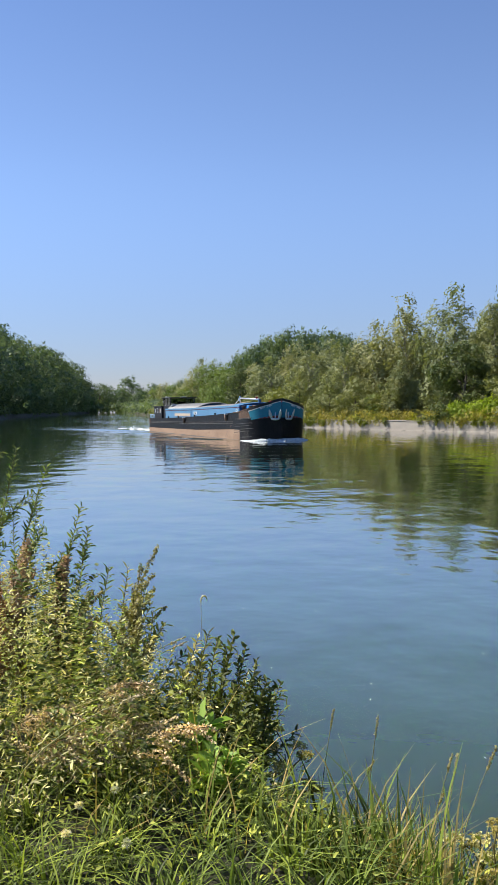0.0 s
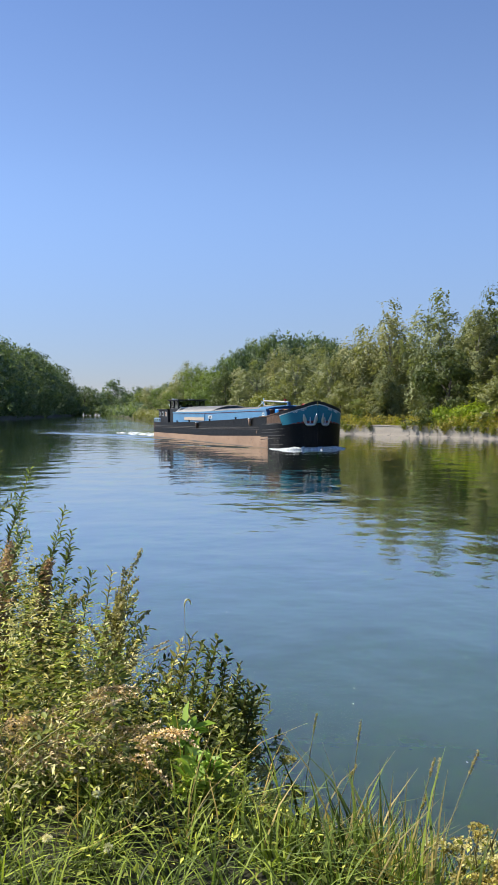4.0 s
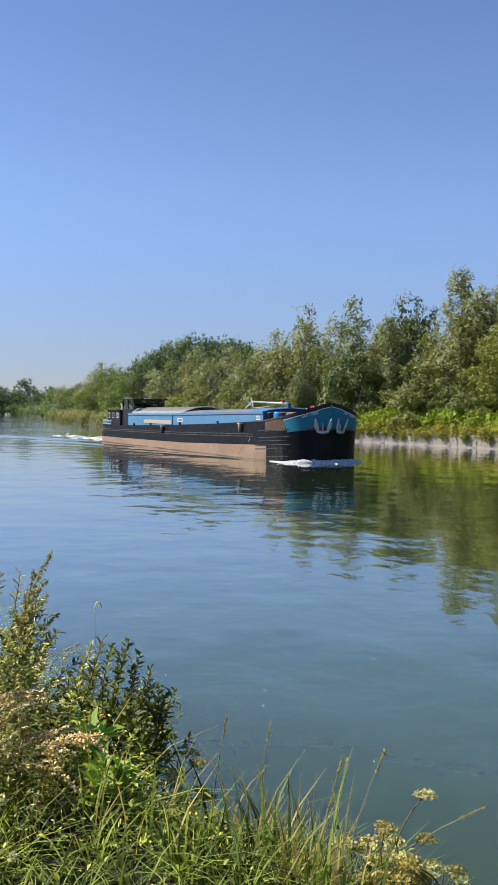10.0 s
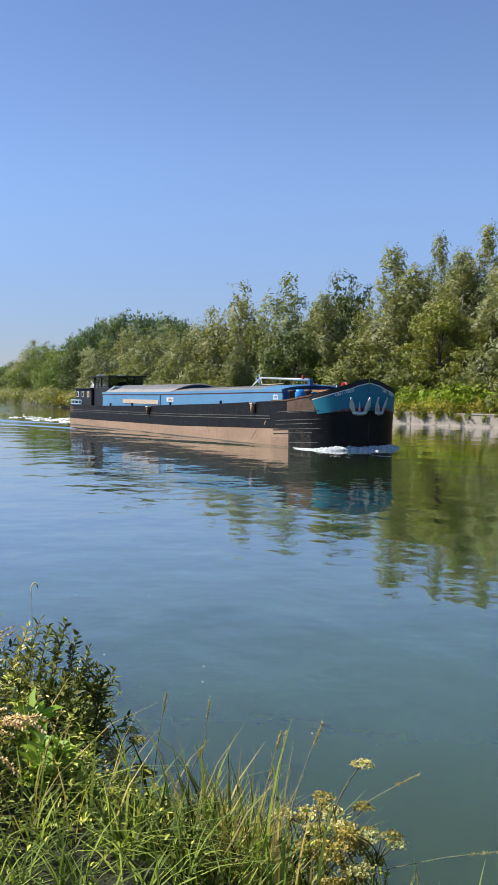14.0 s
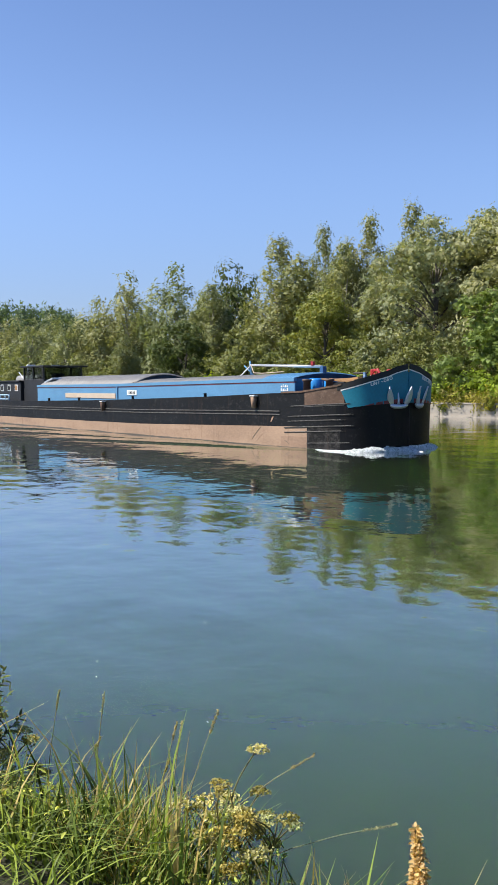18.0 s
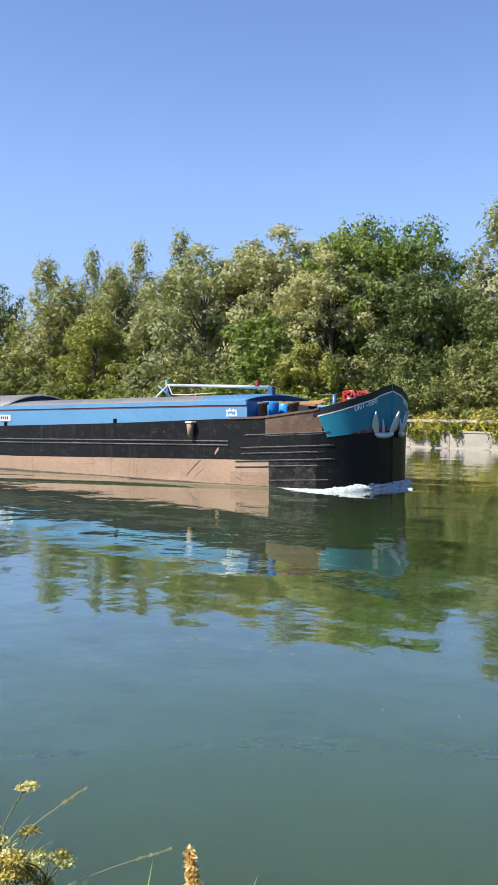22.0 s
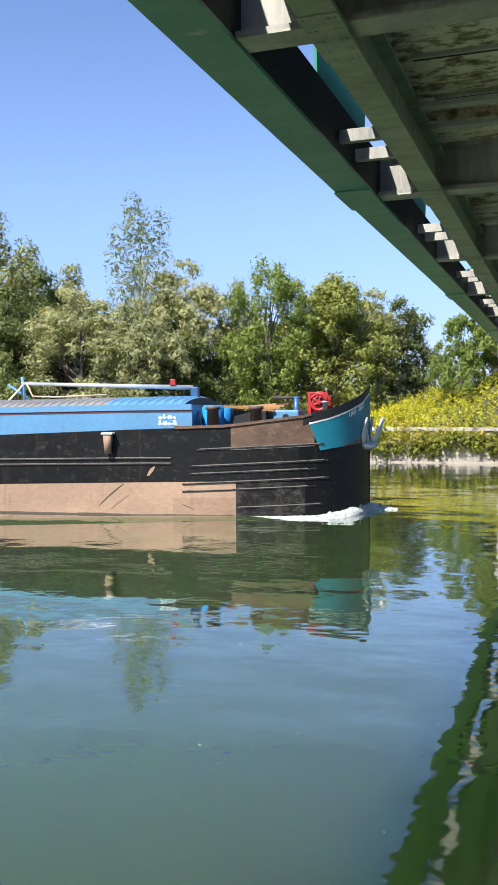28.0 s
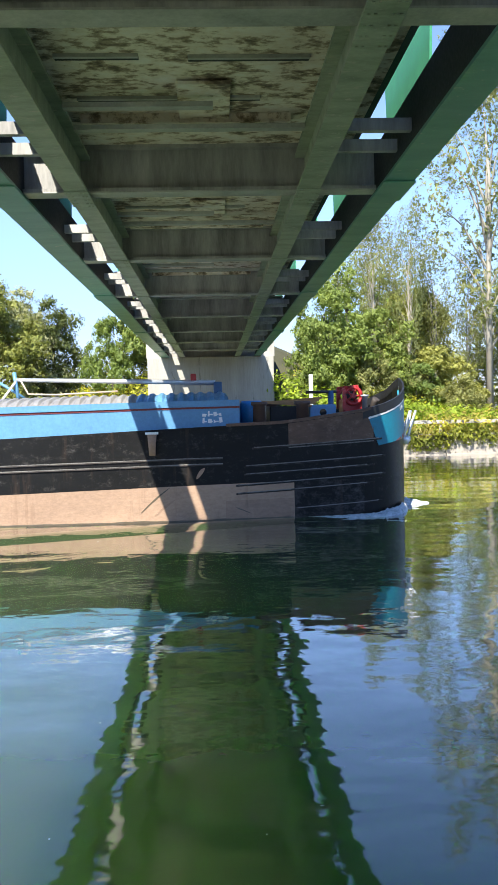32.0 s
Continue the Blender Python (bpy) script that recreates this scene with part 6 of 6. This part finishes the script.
    v, f = leaves_at(rng, s, rng.normal(size=s.shape) + np.array([0, 0, 0.3]), 0.025, 0.5)
    stuff("broad_leaves", v, f, HERB, "broad green leaves low in the grass", "weeds")


near_growth()


def stem_curve(rng, root, height, lean, az):
    x, y, z = root
    dx, dy = math.sin(radians(az)) * lean, math.cos(radians(az)) * lean
    return [(x + dx * u ** 1.6 * height, y + dy * u ** 1.6 * height, z + height * u * (1 - 0.12 * lean * u)) for u in np.linspace(0, 1, 7)]


def along(pts, u):
    k = min(len(pts) - 2, int(u * (len(pts) - 1)))
    w = u * (len(pts) - 1) - k
    a, b = Vector(pts[k]), Vector(pts[k + 1])
    return a.lerp(b, w), (b - a).normalized()


def leafy_shoot(seed, root, height, lean, az, leaf, aspect, per, material, name, label, branches=0, start=0.15):
    """A woody shoot with leaves all along it, and side shoots."""
    rng = np.random.default_rng(seed)
    plant = thing(name, label, "plant")
    main = stem_curve(rng, root, height, lean, az)
    stems = [(main, 0.009)]
    for k in range(branches):
        u = rng.uniform(0.25, 0.85)
        p, d = along(main, u)
        stems.append((stem_curve(rng, p, height * rng.uniform(0.25, 0.5) * (1.15 - u), rng.uniform(0.3, 0.9), az + rng.uniform(-110, 110)), 0.005))
    pos, ax = [], []
    for pts, r in stems:
        part("stem", tube(pts, [r * (1 - 0.75 * k / 6) for k in range(7)], 5), STALK, plant)
        n = max(6, int(per * (Vector(pts[-1]) - Vector(pts[0])).length))
        for k in range(n):
            u = start + (1 - start) * k / n
            p, d = along(pts, u)
            a = k * 2.4 + rng.uniform(-0.4, 0.4)
            o = d.orthogonal().normalized()
            o.rotate(Matrix.Rotation(a, 3, d))
            pos.append(p)
            ax.append(o * 0.8 + d * 0.75 + Vector((0, 0, -0.15)))
    v, f = leaves_at(rng, np.array(pos), np.array(ax), leaf, aspect)
    ob = new("foliage", raw_mesh("foliage", v, f, material))
    ob.parent = plant
    return plant


def seed_stalk(seed, root, height, lean, az, material, name, label, thick=0.05, from_u=0.45, grain=0.012, n=420, arms=4, stalk_r=0.006, stalk_mat=None):
    """A stalk whose upper part is crowded with small seeds, with side arms."""
    rng = np.random.default_rng(seed)
    stalk_mat = stalk_mat or STALK
    plant = thing(name, label, "plant")
    main = stem_curve(rng, root, height, lean, az)
    lines = [(main, from_u, 1.0)]
    for k in range(arms):
        u = rng.uniform(from_u * 0.8, 0.85)
        p, d = along(main, u)
        lines.append((stem_curve(rng, p, height * rng.uniform(0.14, 0.3), rng.uniform(0.2, 0.7), az + rng.uniform(-140, 140)), 0.15, 0.5))
    pos, ax = [], []
    for pts, u0, share in lines:
        part("stalk", tube(pts, [stalk_r * share * (1 - 0.6 * k / 6) + 0.0006 for k in range(7)], 5), stalk_mat, plant)
        for k in range(int(n * share)):
            u = u0 + (1 - u0) * rng.random()
            p, d = along(pts, u)
            o = Vector(rng.normal(size=3))
            pos.append(p + o * thick * share * 0.35 * (1.15 - u))
            ax.append(o + Vector((0, 0, -0.5)))
    v, f = leaves_at(rng, np.array(pos), np.array(ax), grain, 0.75)
    ob = new("seed_head", raw_mesh("seed_head", v, f, material))
    ob.parent = plant
    return plant


def plume_plant(seed, root, height, reach, az):
    """An arching stalk with a one-sided plume of drooping side sprays."""
    rng = np.random.default_rng(seed)
    plant = thing("dry_goldenrod", "drooping dry goldenrod with beige plumes", "plant")
    x, y, z = root
    dx, dy = math.sin(radians(az)), math.cos(radians(az))
    main = [(x + dx * reach * u ** 2.2, y + dy * reach * u ** 2.2, z + height * (1 - (1 - u) ** 1.8) - 0.09 * max(0, u - 0.6) ** 1.5) for u in np.linspace(0, 1, 9)]
    part("stalk", tube(main, [0.005 - 0.00045 * k for k in range(9)], 5), STALK, plant)
    pos, ax = [], []

    def crowd(pts, n, thick):
        for _ in range(n):
            u = rng.random()
            p, d = along(pts, u)
            o = Vector(rng.normal(size=3))
            pos.append(p + o * thick * (1.25 - u))
            ax.append(o + d)

    crowd(main[5:], 150, 0.008)
    for k in range(10):
        u = 0.45 + 0.51 * k / 9
        p, d = along(main, u)
        ln = (0.24 * (1.12 - u) + 0.06) * rng.uniform(0.75, 1.2)
        side = (-1) ** k * rng.uniform(0.2, 0.8)
        out = Vector((dx + dy * side, dy - dx * side, rng.uniform(-0.2, 0.5))).normalized()
        arm = [p + out * ln * w + Vector((0, 0, -0.45 * ln * w * w)) for w in np.linspace(0, 1, 6)]
        part("spray", tube([tuple(q) for q in arm], 0.0014, 4), STALK, plant)
        crowd([tuple(q) for q in arm], int(560 * ln), 0.0045)
    v, f = leaves_at(rng, np.array(pos), np.array(ax), 0.0135, 0.6)
    ob = new("seed_head", raw_mesh("seed_head", v, f, PLUME))
    ob.parent = plant
    return plant


def clover_flower(seed, root, height):
    """A round white flower head on a thin stalk."""
    rng = np.random.default_rng(seed)
    plant = thing("clover_flower", "small white clover flower in the grass", "flower")
    main = stem_curve(rng, root, height, 0.2, rng.uniform(0, 360))
    part("stalk", tube(main, 0.0015, 5), STALK, plant)
    o = rng.normal(size=(90, 3)) + np.array([0, 0, 0.4])
    o /= np.linalg.norm(o, axis=1)[:, None]
    v, f = leaves_at(rng, np.array(main[-1]) + o * np.array([0.008, 0.008, 0.005]), o, 0.01, 0.5)
    ob = new("petals", raw_mesh("petals", v, f, CLOVER))
    ob.parent = plant
    return plant


def curled_straw(root, tip):
    """A thin dead stalk that ends in a curled bleached blade."""
    plant = thing("curled_straw", "dead stalk ending in a curled white blade", "plant")
    a, b = Vector(root), Vector(tip)
    part("stalk", tube([tuple(a.lerp(b, u) + Vector((0, 0.03 * math.sin(math.pi * u), 0))) for u in np.linspace(0, 1, 8)], 0.0012, 5), STALK, plant)
    arc = [tuple(b + Vector((0, 0.018 * (1 - math.cos(q)), 0.035 * math.sin(q)))) for q in np.linspace(-0.5, 3.0, 10)]
    part("blade", tube(arc, [0.002 + 0.0035 * math.sin(math.pi * k / 9) for k in range(10)], 5), CLOVER, plant, "bleached curled blade")
    return plant


def umbel_plant(seed, root, height, heads):
    """A branching stalk that carries flat yellowing umbels."""
    rng = np.random.default_rng(seed)
    plant = thing("umbel_plant", "branching umbel plant with yellowing flower heads", "plant")
    main = stem_curve(rng, root, height, 0.15, rng.uniform(0, 360))
    part("stalk", tube(main, [0.008 - 0.0008 * k for k in range(7)], 6), STALK, plant)
    for k in range(heads):
        u = rng.uniform(0.45, 0.98)
        p, d = along(main, u)
        arm = stem_curve(rng, p, height * rng.uniform(0.12, 0.3), rng.uniform(0.3, 1.1), rng.uniform(0, 360))
        part("arm", tube(arm, 0.0035, 5), STALK, plant)
        tip = Vector(arm[-1])
        pos = np.array([tip + Vector((r * math.cos(a), r * math.sin(a), 0.012 - r * 0.25)) for r, a in zip(0.046 * np.sqrt(rng.random(110)), rng.uniform(0, 6.28, 110))]) + rng.normal(size=(110, 3)) * 0.004
        v, f = leaves_at(rng, pos, rng.normal(size=(110, 3)), 0.014, 0.9)
        ob = new("umbel", raw_mesh("umbel", v, f, UMBEL if k % 3 else HERB_DULL))
        ob.parent = plant
    n = 60
    pos, ax = [], []
    for k in range(n):
        p, d = along(main, rng.uniform(0.1, 0.95))
        o = Vector(rng.normal(size=3))
        pos.append(p + o * 0.03)
        ax.append(o)
    v, f = leaves_at(rng, np.array(pos), np.array(ax), 0.035, 0.4)
    ob = new("foliage", raw_mesh("foliage", v, f, HERB))
    ob.parent = plant
    return plant


def plants():
    rng = np.random.default_rng(77)
    # green willow shoots, tallest towards the far end of the bank
    for k, (az, d, top) in enumerate(((-99.5, 7.6, 2.75), (-98.2, 7.2, 2.55), (-97.0, 7.3, 2.42), (-96.2, 7.0, 2.3), (-95.0, 6.8, 2.0), (-93.6, 6.9, 2.02), (-92.2, 6.6, 1.86), (-90.8, 6.4, 1.66), (-97.8, 6.4, 2.1), (-94.5, 6.2, 1.75))):
        r, h = rooted(az - 2.2, d, top)
        leafy_shoot(100 + k, r, h, rng.uniform(0.1, 0.24), rng.uniform(-20, 60), 0.062, 0.25, 70, WILLOW_SHOOT, "willow_shoot", "arching green willow shoot with narrow leaves", 4)
    # duller shrubs with seed heads in the middle
    for k, (az, d, top) in enumerate(((-89.3, 6.2, 1.72), (-88.2, 6.0, 1.58), (-87.4, 6.0, 1.45), (-86.0, 5.8, 1.3), (-85.2, 5.6, 1.38), (-84.0, 5.5, 1.18), (-83.0, 5.3, 1.2), (-82.0, 5.2, 1.1), (-81.2, 5.3, 1.12), (-80.6, 5.1, 0.98), (-82.6, 4.8, 1.15), (-84.8, 5.0, 1.2), (-80.2, 5.0, 1.08), (-81.8, 4.9, 1.28), (-83.2, 5.0, 1.32), (-82.2, 4.6, 1.05), (-85.6, 4.9, 1.3), (-84.3, 4.7, 1.15), (-83.6, 4.6, 1.1), (-85.0, 4.5, 1.02), (-86.6, 4.9, 1.25), (-81.4, 4.6, 0.95), (-83.0, 4.4, 0.92))):
        r, h = rooted(az - 2.2, d, top)
        leafy_shoot(140 + k, r, h, 0.25, 90 + rng.uniform(-60, 60), 0.055, 0.32, 60, SHRUB if k % 3 else HERB_DULL, "bank_shrub", "olive leafy shrub shoot at the water's edge", 6)
    # the fuller shrub over the water's edge
    for k, (az, d, top) in enumerate(((-84.5, 4.8, 1.5), (-83.6, 4.7, 1.44), (-82.8, 4.7, 1.4), (-85.3, 4.8, 1.46), (-84.0, 4.5, 1.3), (-83.2, 4.5, 1.28), (-82.2, 4.6, 1.3), (-81.6, 4.7, 1.26), (-85.8, 4.6, 1.35), (-82.6, 4.4, 1.15), (-84.8, 4.4, 1.2))):
        r, h = rooted(az - 1.0, d, top)
        leafy_shoot(165 + k, r, h, 0.15, 15 + rng.uniform(-40, 40), 0.046, 0.42, 75, SHRUB, "bank_shrub", "olive leafy shrub shoot at the water's edge", 7)
    for k, (az, d, top) in enumerate(((-91.0, 6.1, 1.72), (-90.0, 5.7, 1.58), (-89.6, 5.5, 1.48), (-92.4, 5.7, 1.5), (-91.6, 5.4, 1.55))):
        r, h = rooted(az, d, top)
        seed_stalk(180 + k, r, h, 0.2, 60 + 30 * k, MUGWORT, "mugwort", "tall mugwort stalk with pale seed heads", 0.07, 0.4, 0.018, 420, 7)
    for k, (az, d, top) in enumerate(((-97.3, 5.0, 1.98), (-94.9, 4.9, 1.86), (-98.2, 4.8, 1.85), (-93.2, 4.9, 1.6), (-96.9, 4.8, 1.86))):
        r, h = rooted(az, d, top)
        seed_stalk(200 + k, r, h, 0.06, 40 * k, RUSTY, "dock_stalk", "rust-brown dock stalk full of seeds", 0.1, 0.35, 0.016, 420, 12)
    for k, (az, d, top, reach) in enumerate(((-91.2, 3.8, 1.34, 0.36), (-93.4, 4.1, 1.46, 0.26), (-95.8, 3.9, 1.3, 0.3), (-98.8, 4.0, 1.4, 0.34), (-92.4, 4.1, 1.27, 0.28), (-97.2, 3.9, 1.3, 0.3))):
        r, h = rooted(az, d * 0.96, EYE - (EYE - top) * 0.96)
        plume_plant(220 + k, r, h, reach, 8 * math.sin(k * 2.0))
    for k, (az, d, top) in enumerate(((-86.0, 4.5, 1.2), (-85.2, 4.3, 1.12), (-84.4, 4.3, 1.04), (-83.8, 4.4, 0.94), (-85.6, 4.2, 0.95))):
        r, h = rooted(az, d * 0.88, EYE - (EYE - top) * 0.88)
        leafy_shoot(240 + k, r, h, 0.3, 80, 0.09, 0.5, 40, BINDWEED, "bindweed", "bindweed with broad arrow-shaped leaves", 3)
    # long bleached straws arching over the weeds
    rng = np.random.default_rng(41)
    for k in range(20):
        az, d = rng.uniform(-104, -94), rng.uniform(3.6, 4.6)
        r, h = rooted(az, d, EYE - d * rng.uniform(0.24, 0.36))
        seed_stalk(400 + k, r, h * 1.05, rng.uniform(0.5, 1.3), rng.uniform(-10, 80), PLUME, "dry_straw", "bleached dry straw arching over the weeds", 0.006, 0.92, 0.011, 50, 0, 0.003, PALE_STEM)
    # tall grass stems with seed heads at the edge
    for k, (az, d, top, lean, to) in enumerate(((-75.6, 4.5, 1.22, 0.18, 80), (-72.0, 4.3, 1.12, 0.2, 60), (-70.6, 4.4, 1.14, 0.25, 50), (-70.9, 4.2, 1.1, 0.1, 30), (-72.6, 4.2, 1.02, 0.3, 70), (-69.0, 4.2, 1.12, 0.75, 45), (-67.4, 4.1, 0.96, 1.2, 50), (-78.6, 4.8, 1.12, 0.15, 60), (-77.4, 4.7, 1.0, 0.4, 70), (-68.4, 3.9, 0.86, 0.2, 40))):
        r, h = rooted(az - 2.0 * (lean > 0.6), d, top)
        seed_stalk(260 + k, r, h, lean, to, GRASS_DRY if k % 3 else PALE_STEM, "grass_stem", "tall dry grass stem with a seed head", 0.006, 0.9, 0.009, 80, 0, 0.0025, PALE_STEM)
    for k, (az, d, top) in enumerate(((-65.2, 4.0, 1.0), (-66.6, 4.1, 0.98), (-67.8, 4.0, 0.86), (-64.4, 3.9, 0.95), (-79.0, 4.9, 0.98), (-80.0, 4.9, 0.92), (-65.8, 3.7, 0.8))):
        r, h = rooted(az, d, top)
        umbel_plant(300 + k, r, h * 0.8, 7)
    for k, (az, d) in enumerate(((-94.1, 3.15), (-93.8, 2.95), (-89.9, 2.85), (-91.6, 3.25))):
        r = polar(az, d)
        clover_flower(340 + k, r, 0.24)
    curled_straw(polar(-86.6, 4.6), (5.0 * math.sin(radians(-85.75)), 5.0 * math.cos(radians(-85.75)), 1.6))
    # the lone dry dock close to the water
    r = polar(-54.4, 3.3)
    seed_stalk(330, r, 0.87 - r[2], 0.03, 0, TAN_SEED, "dry_dock", "lone tan dry dock spike at the water's edge", 0.085, 0.3, 0.02, 1000, 3)


plants()


def flecks():
    """Leaf bits and bubbles drifting on the water near the bank."""
    rng = np.random.default_rng(3)
    v, f = [], []
    for k in range(90):
        az, d = rng.uniform(-90, 12), rng.uniform(5.2, 22)
        x, y = d * math.sin(radians(az)), d * math.cos(radians(az))
        if y < near_edge(x) + 0.4:
            continue
        r = rng.uniform(0.002, 0.007) * (1 + d * 0.04)
        a0, st = rng.uniform(0, 6), rng.uniform(1, 3)
        b = len(v)
        v += [(x + r * st * math.cos(a0 + a) , y + r * math.sin(a0 + a), 0.004 + 0.002 * rng.random()) for a in np.arange(4) * 1.571]
        f.append((b, b + 1, b + 2, b + 3))
    stuff("floating_flecks", v, f, FLECK, "pale flecks and leaf bits drifting on the water", "flecks")


flecks()


# ---- what moves ----
def motions():
    walk(barge, [
        (0, pose(-70.98, 11.75, 0, 0, 0, 11.35)),
        (2, pose(-66.38, 12.78, 0, 0, 0, 11.48)),
        (4, pose(-61.82, 13.79, 0, 0, 0, 11.57)),
        (6, pose(-57.34, 14.74, 0, 0, 0, 11.62)),
        (8, pose(-52.90, 15.64, 0, 0, 0, 11.61)),
        (10, pose(-48.48, 16.50, 0, 0, 0, 11.54)),
        (12, pose(-43.96, 17.40, 0, 0, 0, 11.44)),
        (14, pose(-39.29, 18.38, 0, 0, 0, 11.36)),
        (16, pose(-34.51, 19.38, 0, 0, 0, 11.43)),
        (18, pose(-29.72, 20.34, 0, 0, 0, 11.70)),
        (20, pose(-24.97, 21.29, 0, 0, 0, 11.84)),
        (22, pose(-20.30, 22.26, 0, 0, 0, 11.49)),
        (24, pose(-15.58, 23.15, 0, 0, 0, 10.72)),
        (26, pose(-10.69, 23.85, 0, 0, 0, 9.58)),
        (28, pose(-5.67, 24.24, 0, 0, 0, 7.81)),
        (30, pose(-0.61, 24.28, 0, 0, 0, 5.17)),
        (32, pose(4.46, 24.11, 0, 0, 0, 2.03))])


motions()
